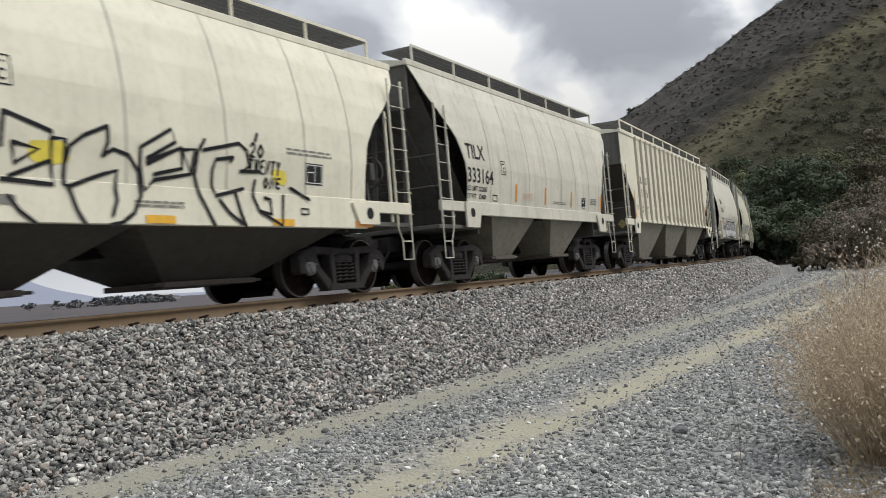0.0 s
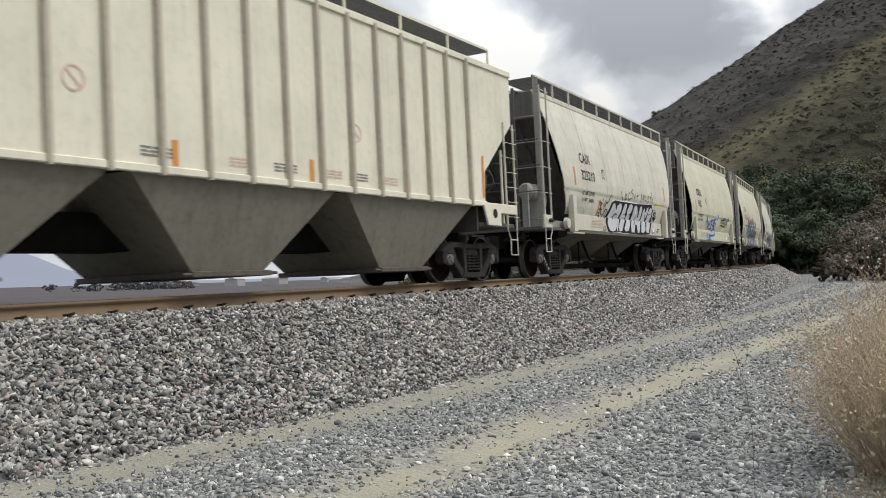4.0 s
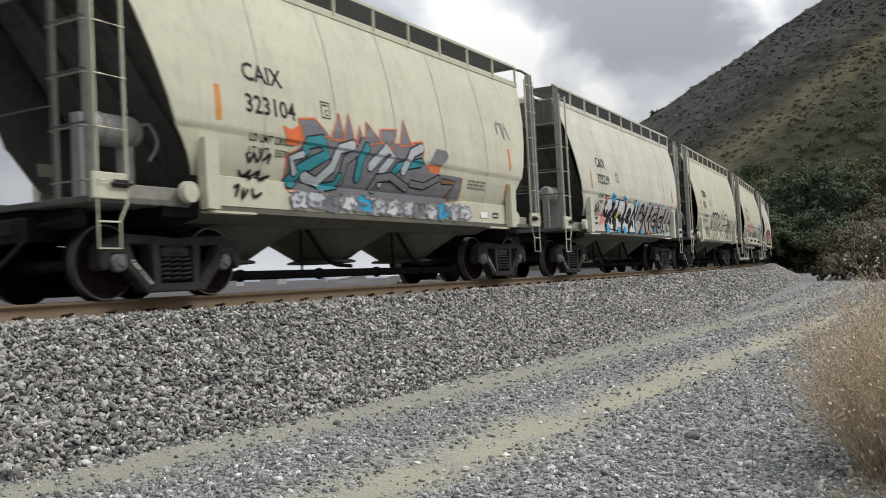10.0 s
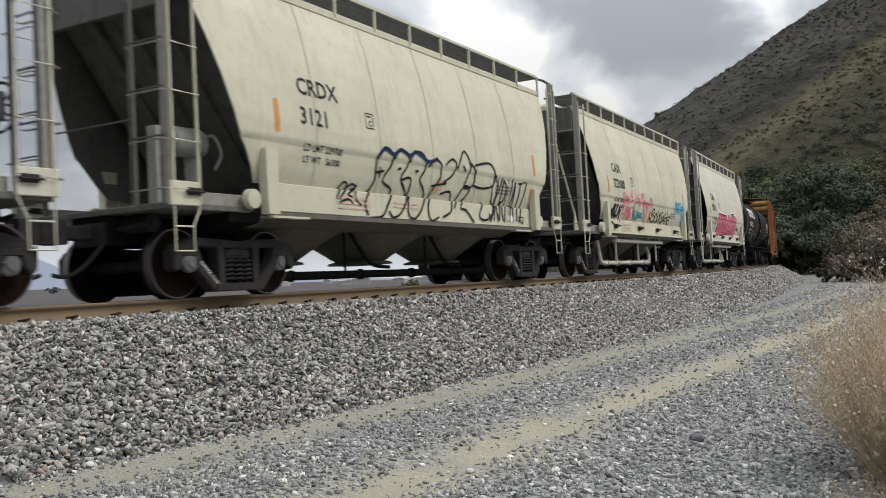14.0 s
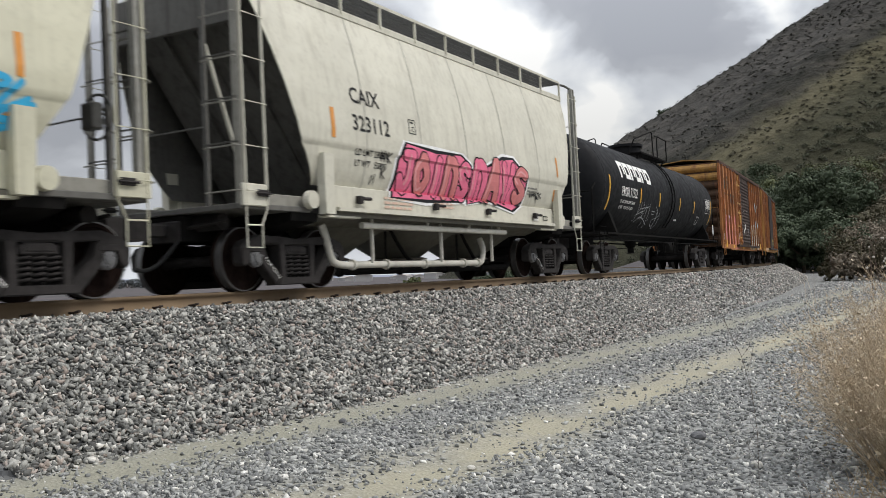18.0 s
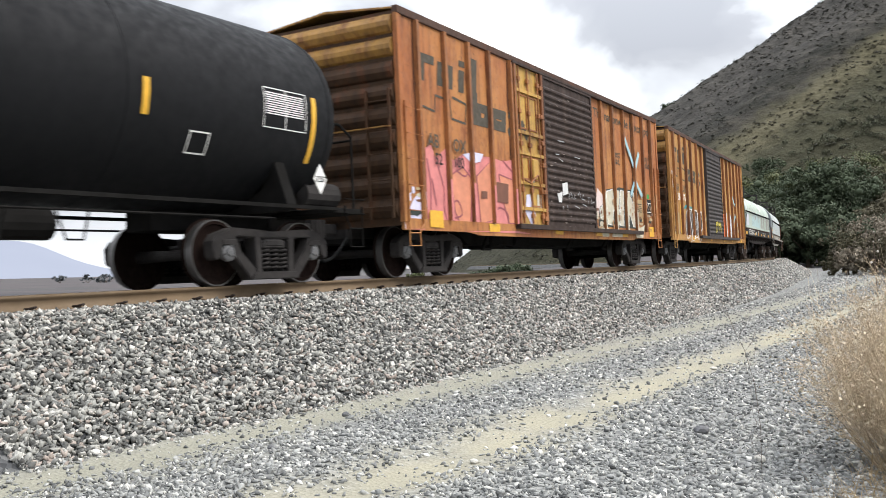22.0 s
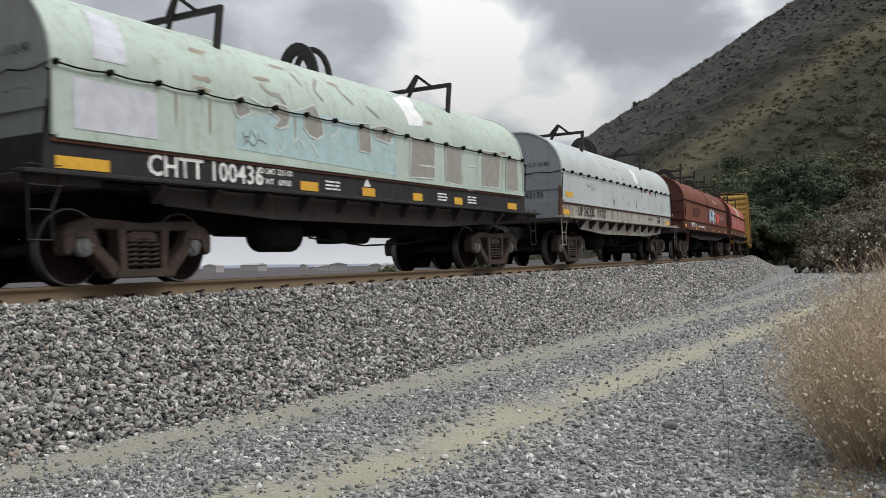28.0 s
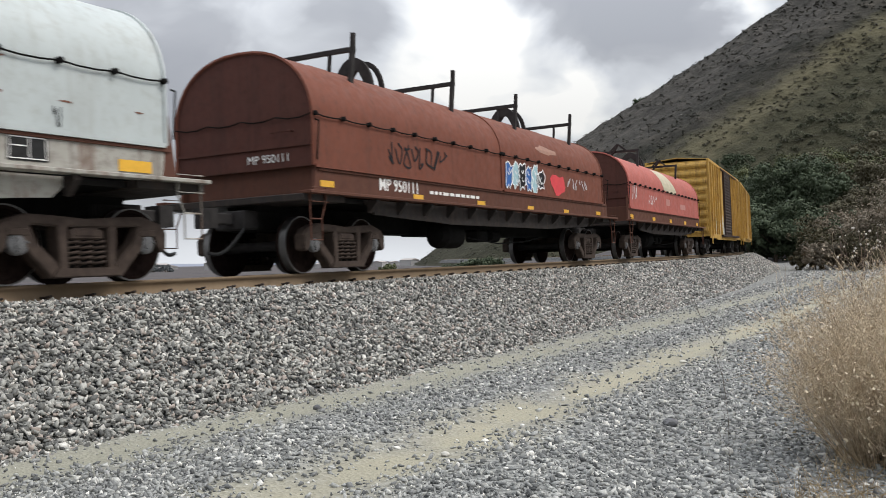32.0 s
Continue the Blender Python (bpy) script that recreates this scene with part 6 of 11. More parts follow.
def boxcar(s, seed, base, door_col, end_col, label, plug=True, second_door=True):
    root = start_car("box_car", label, s, 6.1)
    hx, y, z0, z1 = 7.8, 1.46, 0.98, 4.52
    skin = Side([(0.0, y + 0.02), (5.0, y + 0.02)])
    dl, dr = (-1.66, 1.58)
    for sgn in (-1, 1):
        bm = BM()
        box(bm, (-hx, sgn * y - 0.02, z0), (dl, sgn * y + 0.02, z1))
        part("side_wall", bm, base, root, "riveted orange side wall with rust")
        bm = BM()
        box(bm, (dr, sgn * y - 0.02, z0), (hx, sgn * y + 0.02, z1))
        part("side_wall", bm, base, root, "riveted orange side wall with rust")
        for i, x in enumerate((-7.2, -6.2, -5.25, -4.35, -3.30) + (() if second_door else (-2.4,)) + (2.42, 3.35, 4.30, 5.22, 6.15, 7.0)):
            bm = BM()
            yy = sgn * y
            prism(bm, [(x - 0.052, yy), (x - 0.042, yy + sgn * 0.10), (x + 0.042, yy + sgn * 0.10), (x + 0.052, yy)], z0 + 0.02, z1 - 0.04, "XY")
            part("side_post", bm, POSTR if plug else base, root)
        # corner posts, top chord and sill
        for x in (-hx + 0.04, hx - 0.04):
            bm = BM()
            box(bm, (x - 0.06, sgn * y - 0.05, z0 - 0.05), (x + 0.06, sgn * y + 0.05, z1), bevel=0.01)
            part("corner_post", bm, base, root)
        bm = BM()
        box(bm, (-hx - 0.02, sgn * y - 0.06, z1 - 0.04), (hx + 0.02, sgn * y + 0.06, z1 + 0.10), bevel=0.012)
        part("top_chord", bm, DARKTOP if plug else base, root, "dark rusted roof edge" if plug else "")
        bm = BM()
        prism(bm, [(-hx, 0.80), (-5.05, 0.80), (-4.95, 0.74), (4.95, 0.74), (5.05, 0.80), (hx, 0.80), (hx, z0 + 0.02), (-hx, z0 + 0.02)], sgn * y - 0.035, sgn * y + 0.035)
        part("side_sill", bm, base, root)
        # corrugated sliding door
        bm = BM()
        yy = sgn * (y + 0.07)
        k = 20
        line = [(yy - sgn * 0.02, z0 + 0.02), (yy + sgn * 0.02, z0 + 0.02)]
        for j in range(k):
            za = z0 + 0.12 + (z1 - z0 - 0.4) * j / k
            line += [(yy + sgn * 0.02, za), (yy + sgn * 0.055, za + 0.045), (yy + sgn * 0.055, za + 0.085), (yy + sgn * 0.02, za + 0.13)]
        prism(bm, line + [(yy + sgn * 0.02, z1 - 0.10), (yy - sgn * 0.02, z1 - 0.10)], dl, dr, "YZ")
        d = part("sliding_door", bm, door_col, root, "dark brown corrugated sliding door")
        bm = BM()
        for x in (dl + 0.04, dr - 0.04):
            box(bm, (x - 0.05, yy - 0.05, z0), (x + 0.05, yy + 0.06, z1 - 0.08), bevel=0.008)
        box(bm, (dl, yy - 0.05, z1 - 0.14), (dr, yy + 0.06, z1 - 0.06))
        part("door_frame", bm, door_col, d)
        bm = BM()
        box(bm, (-3.3, sgn * (y + 0.09) - 0.07, z0 - 0.07), (5.55, sgn * (y + 0.09) + 0.07, z0 + 0.03))
        part("door_track", bm, door_col, root, "grimy lower door track")
        bm = BM()
        box(bm, (-3.3, sgn * (y + 0.08) - 0.05, z1 - 0.08), (5.55, sgn * (y + 0.08) + 0.05, z1 - 0.03))
        part("door_track", bm, door_col, root)
        if plug and second_door:
            bm = BM()
            box(bm, (-3.12, sgn * (y + 0.04) - 0.02, z0 + 0.04), (-1.72, sgn * (y + 0.04) + 0.02, z1 - 0.08))
            d = part("plug_door", bm, MATS["plug"], root, "yellow plug door with locking rods")
            for x in (-2.98, -2.5, -1.95):
                bm = BM()
                rod(bm, [(x, sgn * (y + 0.10), z0 + 0.05), (x, sgn * (y + 0.10), z1 - 0.1)], 0.022, 6)
                part("locking_rod", bm, POSTR, d)
            for z in (1.35, 1.9, 2.55, 3.0, 3.9):
                bm = BM()
                beam(bm, (-3.1, sgn * (y + 0.09), z), (-1.75, sgn * (y + 0.09), z), 0.04, 0.07)
                part("door_bar", bm, MATS["plug"], d)
            for x0, za, x1, zb in ((-2.92, 3.10, -2.56, 3.82), (-2.44, 3.10, -2.02, 3.82), (-2.92, 2.0, -2.56, 2.48), (-2.44, 2.0, -2.02, 2.48), (-2.44, 1.42, -2.02, 1.84)):
                bm = BM()
                for a, b in (((x0, za), (x1, za)), ((x1, za), (x1, zb)), ((x1, zb), (x0, zb)), ((x0, zb), (x0, za))):
                    beam(bm, (a[0], sgn * (y + 0.065), a[1]), (b[0], sgn * (y + 0.065), b[1]), 0.035, 0.03, (0, 1, 0))
                part("door_panel_frame", bm, POSTR, d)
            for z in (1.15, 1.75, 2.35, 2.85, 3.45, 4.1):
                bm = BM()
                box(bm, (-1.90, min(sgn * (y + 0.05), sgn * (y + 0.15)), z - 0.05), (-1.72, max(sgn * (y + 0.05), sgn * (y + 0.15)), z + 0.05), bevel=0.01)
                part("hinge_block", bm, POSTR, d)
            bm = BM()
            box(bm, (-2.5, sgn * (y + 0.13) - 0.03, 2.0), (-2.2, sgn * (y + 0.13) + 0.03, 2.45), bevel=0.02)
            part("lock_box", bm, MATS["plug"], d)
            for x in (-3.16, -1.71):
                bm = BM()
                box(bm, (x - 0.05, sgn * (y + 0.07) - 0.05, z0 + 0.02), (x + 0.05, sgn * (y + 0.07) + 0.05, z1 - 0.06), bevel=0.01)
                part("door_jamb", bm, POSTR, d)
            for k, (x, z) in enumerate([(xx, zz) for xx in (-2.98, -2.5, -1.95) for zz in (1.2, 1.75, 2.75, 3.45, 4.15)]):
                bm = BM()
                box(bm, (x - 0.055, sgn * (y + 0.10) - 0.03, z - 0.05), (x + 0.055, sgn * (y + 0.10) + 0.03, z + 0.05), bevel=0.008)
                part("rod_bracket", bm, POSTR, d)
            bm = BM()
            rod(bm, [(-2.95, sgn * (y + 0.15), 1.95), (-2.7, sgn * (y + 0.17), 1.9), (-2.3, sgn * (y + 0.17), 2.1), (-2.05, sgn * (y + 0.15), 1.7)], 0.02, 6)
            part("lock_lever", bm, POSTR, d)
        for q in (-1, 1):
            add_ladder(root, q * (hx - 0.08), q * (hx - 0.56), sgn * (y + 0.07), 0.95, 3.0 if q * sgn > 0 else 3.0, base, 5, 0.42)
    # ribbed ends; on orange cars shade is painted into wall and lower ribs
    for q in (-1, 1):
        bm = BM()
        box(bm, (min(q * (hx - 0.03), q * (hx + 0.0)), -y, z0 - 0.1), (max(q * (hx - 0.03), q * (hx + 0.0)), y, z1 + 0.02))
        wall = part("end_wall", bm, SHADED_END if plug else end_col, root, "horizontally ribbed end wall with grime, shade painted in where brown")
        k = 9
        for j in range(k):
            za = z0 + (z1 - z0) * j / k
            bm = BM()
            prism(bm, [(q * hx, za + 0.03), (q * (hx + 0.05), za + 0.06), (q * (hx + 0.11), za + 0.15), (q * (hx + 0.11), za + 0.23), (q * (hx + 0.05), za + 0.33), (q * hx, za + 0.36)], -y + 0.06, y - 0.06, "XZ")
            part("end_rib", bm, end_col if j > 6 or not plug else SHADED_END, wall)
        bm = BM()
        for yy in (-1.35, -0.9):
            beam(bm, (q * (hx + 0.14), yy, 1.0), (q * (hx + 0.14), yy, 3.2), 0.05, 0.03)
        for z in (1.2, 1.65, 2.1, 2.55, 3.0):
            rod(bm, [(q * (hx + 0.16), -1.35, z), (q * (hx + 0.16), -0.9, z)], 0.012, 5)
        part("end_ladder", bm, SHADED_END if plug else end_col, root)
        bm = BM()
        rod(bm, [(q * (hx + 0.2), -1.4, 2.55), (q * (hx + 0.2), 1.4, 2.55)], 0.014, 5)
        part("end_grab_rail", bm, end_col, root)
        add_coupler(root, hx + 0.02, q)
    handbrake(root, -1, hx + 0.22, 0.7, 2.3, end_col)
    # peaked roof panels
    n = 14
    for i in range(n):
        a, b = -hx + 2 * hx * i / n, -hx + 2 * hx * (i + 1) / n
        bm = BM()
        prism(bm, [(-y - 0.03, z1 + 0.08), (0, z1 + 0.24), (y + 0.03, z1 + 0.08), (y + 0.03, z1 + 0.05), (0, z1 + 0.20), (-y - 0.03, z1 + 0.05)], a + 0.01, b - 0.01, "YZ")
        beam(bm, (b, -y, z1 + 0.10), (b, 0, z1 + 0.26), 0.05, 0.04)
        beam(bm, (b, 0, z1 + 0.26), (b, y, z1 + 0.10), 0.05, 0.04)
        part("roof_panel", bm, end_col, root)
    bm = BM()
    box(bm, (-hx + 0.02, -y + 0.03, z0 - 0.06), (hx - 0.02, y - 0.03, z0))
    box(bm, (-hx + 0.02, -0.25, 0.62), (hx - 0.02, 0.25, 0.95), bevel=0.02)
    lathe(bm, [(0.02, -0.5), (0.17, -0.45), (0.17, 0.45), (0.02, 0.5)], 14, Matrix.Translation((-1.6, -0.75, 0.72)), "X")
    box(bm, (-3.3, -0.9, 0.52), (-2.6, -0.3, 0.86), bevel=0.04)
    rod(bm, [(-3.2, -1.0, 0.6), (-1.0, -1.0, 0.52), (2.8, -1.0, 0.62)], 0.012, 5)
    part("underframe", bm, M_BLACK, root)
    bm = BM()
    prism(bm, [(-4.75, 0.86), (4.75, 0.86), (4.3, 0.60), (-4.3, 0.60)], -0.85, 0.85)
    part("cross_bearers", bm, M_BLACK, root)
    for x in (-3.9, 0.9, 3.6):
        bm = BM()
        beam(bm, (x, -1.15, 0.84), (x + 0.05, -0.95, 0.50), 0.06, 0.05)
        beam(bm, (x + 0.05, -0.95, 0.50), (x + 0.45, -0.95, 0.50), 0.05, 0.05)
        part("rigging_hanger", bm, M_BLACK, root)
    add_trucks(root, 6.2)
    return root, skin


def coil_car(s, half, frame_mat, hood_mat, end_mat, hoods, label, tk):
    root = start_car("coil_car", label, s, half - 1.45)
    hz0, seam_z, apex, yb = 1.66, 2.46, 3.56, 1.38
    arch = []
    for k in range(11):
        a = math.pi / 2 * k / 10
        arch.append((seam_z + (apex - seam_z) * math.sin(a), yb * math.cos(a) ** 0.85 if k < 10 else 0.0))
    prof = [(hz0, yb), (seam_z, yb)] + arch[1:]
    side = Side(prof)
    ring = [(-b, a) for a, b in prof] + [(b, a) for a, b in prof[::-1]][1:]
    for x0, x1 in hoods:
        bm = BM()
        n = len(ring)
        cuts = np.linspace(x0, x1, 9)
        rows = []
        for i, x in enumerate(cuts):
            rows.append([bm.verts.new((x, p[0], p[1])) for p in ring])
        for a, b in zip(rows, rows[1:]):
            for k in range(n - 1):
                bm.faces.new((a[k], b[k], b[k + 1], a[k + 1]))
        bmesh.ops.recalc_face_normals(bm, faces=bm.faces)
        hood = part("hood", bm, hood_mat, root, "arched steel coil hood with scraped paint", True)
        for x, q in ((x0, -1), (x1, 1)):
            # end cable, ledge and grab iron on the end plate
            bm = BM()
            rod(bm, [(x + q * 0.05, yb * (k / 6 - 1), seam_z - 0.05 * math.sin(math.pi * (k % 3) / 3)) for k in range(13)], 0.012, 5)
            part("end_cable", bm, M_BLACK, hood)
            bm = BM()
            box(bm, (min(x + q * 0.012, x + q * 0.05), -yb + 0.03, 1.98), (max(x + q * 0.012, x + q * 0.05), yb - 0.03, 2.03))
            part("end_ledge", bm, end_mat, hood)
            bm = BM()
            rod(bm, [(x + q * 0.02, -1.0, 2.22), (x + q * 0.09, -1.0, 2.22), (x + q * 0.09, -0.62, 2.22), (x + q * 0.02, -0.62, 2.22)], 0.014, 5)
            part("end_grab_iron", bm, end_mat, hood)
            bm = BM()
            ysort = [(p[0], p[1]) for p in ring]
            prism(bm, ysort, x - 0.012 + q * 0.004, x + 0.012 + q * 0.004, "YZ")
            part("hood_end", bm, end_mat, hood, "flat arched end plate, shade painted into its colour")
            bm = BM()
            rod(bm, [(x + q * 0.03, p[0], p[1]) for p in ring], 0.03, 5)
            part("hood_rim", bm, hood_mat, hood)
        # cable with clips along the seam, on both sides
        for sy in (-1, 1):
            bm = BM()
            k = int((x1 - x0) / 0.72)
            pts = []
            for i in range(k * 3 + 1):
                x = x0 + (x1 - x0) * i / (k * 3)
                pts.append((x, sy * (yb + 0.035), seam_z - 0.022 * (i % 3 != 0)))
            rod(bm, pts, 0.012, 5)
            for i in range(k + 1):
                x = x0 + (x1 - x0) * i / k
                lathe(bm, [(0.018, -0.05), (0.04, -0.04), (0.04, 0.03), (0.018, 0.04)], 8, Matrix.Translation((x, sy * (yb + 0.03), seam_z)))
            part("seam_cable", bm, M_BLACK, hood)
            bm = BM()
            box(bm, (x0, sy * (yb + 0.012) - 0.022, hz0 - 0.03), (x1, sy * (yb + 0.012) + 0.022, hz0 + 0.03))
            part("hood_lip", bm, hood_mat, hood)
        # lifting lugs
        w = x1 - x0
        for f in (0.235, 0.775):
            x = x0 + w * f
            bm = BM()
            for sy in (-1, 1):
                beam(bm, (x, sy * 0.98, 2.98), (x + 0.10, sy * 1.02, 3.86), 0.07, 0.09, (1, 0, 0))
            beam(bm, (x + 0.10, -1.06, 3.84), (x + 0.10, 1.06, 3.84), 0.08, 0.08)
            if len(hoods) == 1:
                beam(bm, (x + 0.10, 0.0, 3.64), (x - 0.05, -0.35, 4.08), 0.06, 0.06)
                beam(bm, (x + 0.10, -0.62, 3.84), (x - 0.05, -0.33, 4.10), 0.06, 0.05)
                beam(bm, (x + 0.10, 0.0, 3.84), (x - 0.05, -0.33, 4.10), 0.06, 0.05)
            else:
                beam(bm, (x + 0.10, -1.02, 3.82), (x + 0.10, -1.04, 4.12), 0.07, 0.07)
                beam(bm, (x + 0.10, -0.55, 3.84), (x + 0.02, -0.55, 3.36), 0.05, 0.05)
            part("lifting_bail", bm, M_STEEL, hood, "dark steel lifting bail")
        # two arched lugs: a broad pierced plate and a plain bent bar
        for dx, thick in ((-0.18, 0.20), (0.22, 0.09)):
            bm = BM()
            arcs = np.linspace(0, math.pi, 13)
            outer = [(0.44 * math.cos(a), 3.46 + 0.66 * math.sin(a)) for a in arcs]
            inner = [((0.44 - thick) * math.cos(a), 3.46 + (0.66 - thick * 1.1) * math.sin(a)) for a in arcs[::-1]]
            prism(bm, outer + inner, x0 + w * 0.5 + dx - 0.035, x0 + w * 0.5 + dx + 0.035, "YZ")
            part("lifting_ring", bm, M_STEEL, hood, "dark steel lifting ring")
        # low ridge strip between the lugs
        bm = BM()
        box(bm, (x0 + w * 0.24, -0.12, 3.52), (x0 + w * 0.78, 0.12, 3.68), bevel=0.015)
        part("ridge_strip", bm, hood_mat, hood)
    # trough frame: side sill with stakes, deck lip and end platforms
    fs = Side([(0.9, 1.36), (1.68, 1.36)])
    for sy in (-1, 1):
        bm = BM()
        box(bm, (-half + 0.5, sy * 1.33 - 0.03, 1.26), (half - 0.5, sy * 1.33 + 0.03, 1.64), bevel=0.01)
        part("side_sill", bm, frame_mat, root)
        bm = BM()
        box(bm, (-half + 0.5, sy * 1.375 - 0.012, 1.585), (half - 0.5, sy * 1.375 + 0.012, 1.628), bevel=0.005)
        part("rusty_seat_rail", bm, F_BROWN, root, "rusty rail under the hood's lip")
        bm = BM()
        box(bm, (-half, sy * 1.46 - 0.12, 1.20), (half, sy * 1.46 + 0.08, 1.25), bevel=0.008)
        part("walk_ledge", bm, frame_mat, root)
        bm = BM()
        prism(bm, [(-half + 1.9, 1.19), (half - 1.9, 1.19), (half - 2.2, 0.95), (2.6, 0.84), (-2.6, 0.84), (-half + 2.2, 0.95)], sy * 1.30 - 0.03, sy * 1.30 + 0.03)
        # On brown frames the sill below the ledge is painted darker.
        part("fishbelly_sill", bm, frame_mat if frame_mat is F_WHITE else LOWER_DARK, root)
        k = int((2 * half - 4) / 0.92)
        for i in range(k + 1):
            x = -half + 2 + (2 * half - 4) * i / k
            bm = BM()
            prism(bm, [(sy * 1.33, 1.19), (sy * 1.52, 1.19), (sy * 1.52, 1.14), (sy * 1.36, 0.97), (sy * 1.33, 0.97)], x - 0.05, x + 0.05, "YZ")
            part("ledge_bracket", bm, LOWER_DARK, root)
    for q in (-1, 1):
        bm = BM()
        box(bm, (min(q * (half - 1.1), q * half), -1.45, 1.10), (max(q * (half - 1.1), q * half), 1.45, 1.21), bevel=0.01)
        part("end_platform", bm, LOWER_DARK, root, "grimy end platform")
        bm = BM()
        box(bm, (min(q * (half - 0.6), q * (half - 0.5)), -1.33, 1.2), (max(q * (half - 0.6), q * (half - 0.5)), 1.33, 1.70), bevel=0.006)
        part("end_bulkhead", bm, end_mat if frame_mat is F_WHITE else frame_mat, root)
        for y in (-1.48, 1.48):
            add_ladder(root, q * (half - 0.10), q * (half - 0.50), y, 1.12, 1.2, frame_mat, 2, 0.62)
            bm = BM()
            rod(bm, [(q * (half - 0.45), y * 0.94, 1.75), (q * (half - 0.45), y * 0.98, 2.35), (q * (half - 0.45), y * 0.93, 2.38)], 0.014, 5)
            part("grab_iron", bm, M_BLACK, root)
            bm = BM()
            prism(bm, [(q * (half - 0.62), 1.26), (q * (half - 0.38), 1.26), (q * (half - 0.5), 2.05)], y * 0.9 - 0.03, y * 0.9 + 0.03)
            part("hood_guide", bm, F_BROWN if frame_mat is F_WHITE else frame_mat, root)
        add_coupler(root, half + 0.02, q)
    bm = BM()
    box(bm, (-half + 0.3, -0.3, 0.70), (half - 0.3, 0.3, 1.12), bevel=0.02)
    box(bm, (-half + 0.8, -1.25, 1.12), (half - 0.8, 1.25, 1.20))
    lathe(bm, [(0.02, -0.50), (0.18, -0.47), (0.28, -0.36), (0.28, 0.36), (0.18, 0.47), (0.02, 0.50)], 18, Matrix.Translation((-2.0, -0.80, 0.66)), "X")
    box(bm, (-2.5, -0.6, 0.66), (-1.5, 0.0, 1.1))
    box(bm, (-0.7, -0.95, 0.52), (-0.2, -0.6, 0.80), bevel=0.04)
    lathe(bm, [(0.02, -0.25), (0.14, -0.22), (0.14, 0.22), (0.02, 0.25)], 12, Matrix.Translation((0.3, -0.8, 0.66)), "X")
    rod(bm, [(-1.4, -1.0, 0.60), (0.2, -1.0, 0.48), (1.6, -1.05, 0.52), (3.0, -1.05, 0.66)], 0.016, 5)
    part("underframe", bm, M_BLACK, root)
    add_trucks(root, half - (1.8 if half < 7.5 else 1.55), tk, 0.25 if half < 7.5 else 0.1)
    return root, side, fs

# ---------------------------------------------------------------- the train, front to rear
BLACKP = spray("black_spray", (0.018, 0.018, 0.02))
WHITEP = spray("white_spray", (0.78, 0.78, 0.77))
SILVERP = spray("silver_spray", (0.55, 0.56, 0.57))
PINKP = spray("pink_spray", (0.75, 0.16, 0.27))
SALMONP = spray("salmon_spray", (0.62, 0.20, 0.20))
ROSEP = spray("pale_pink_spray", (0.72, 0.36, 0.36))
LILACP = spray("pale_lilac_spray", (0.62, 0.60, 0.76))
MAROONP = spray("maroon_spray", (0.20, 0.02, 0.05))
REDP = spray("red_spray", (0.62, 0.05, 0.06))
BLUEP = spray("blue_spray", (0.02, 0.12, 0.40))
SKYP = spray("sky_blue_spray", (0.03, 0.33, 0.56))
TEALP = spray("teal_spray", (0.03, 0.24, 0.28))
GREYP = spray("grey_spray", (0.17, 0.17, 0.18))
ORANGEP = spray("orange_spray", (0.70, 0.16, 0.05))
BROWNP = spray("brown_spray", (0.22, 0.11, 0.06))
YELLOWP = spray("yellow_spray", (0.70, 0.58, 0.08))
PALEBLUE = spray("pale_blue_spray", (0.36, 0.55, 0.60))
PALEMINT = spray("pale_mint_spray", (0.52, 0.60, 0.52))
FAINTY = spray("faint_yellow_spray", (0.62, 0.56, 0.22))
MISTP = spray("mist_grey_spray", (0.44, 0.46, 0.48))
PALESILVER = spray("pale_silver_spray", (0.62, 0.62, 0.61))
TAUPEP = spray("taupe_spray", (0.35, 0.325, 0.295))
GOLDP = spray("gold_spray", (0.60, 0.44, 0.10))
NAVYP = spray("navy_spray", (0.02, 0.035, 0.12))
TANP = spray("tan_spray", (0.48, 0.36, 0.20))
BROWNINK = spray("dark_brown_spray", (0.085, 0.06, 0.05))


def plate_box(root, side, x, z, ink=None, k=1.0):
    lay("plate_mark", frame_rect(x, z, x + 0.26 * k, z + 0.30 * k, 0.016), ink or M_INK, root, side, 0.006)
    bars(root, side, x + 0.05, z + 0.22 * k, 0.15 * k, 0.025, 1, ink or M_INK)
    letters(root, "C", x + 0.09 * k, z + 0.05 * k, 0.11 * k, ink or M_INK, side)


def strip(root, side, x, z0, z1, w=0.10, material=None):
    lay("reflector_strip", [rect(x, z0, x + w, z1)], material or M_ORANGEREF, root, side, 0.007, "orange reflective strip")


def black_panel(root, side, x, z, w=0.48, h=0.34):
    lay("stencil_panel", [rect(x, z, x + w, z + h)], M_INK, root, side, 0.006, "black consolidated stencil panel")
    lay("stencil_panel_grid", frame_rect(x + 0.02, z + 0.02, x + w - 0.02, z + h - 0.02, 0.012) + [rect(x + w * 0.52, z + 0.02, x + w * 0.52 + 0.012, z + h - 0.02), rect(x + 0.05, z + h * 0.55, x + w * 0.45, z + h * 0.6)], M_WHITEINK, root, side, 0.010)


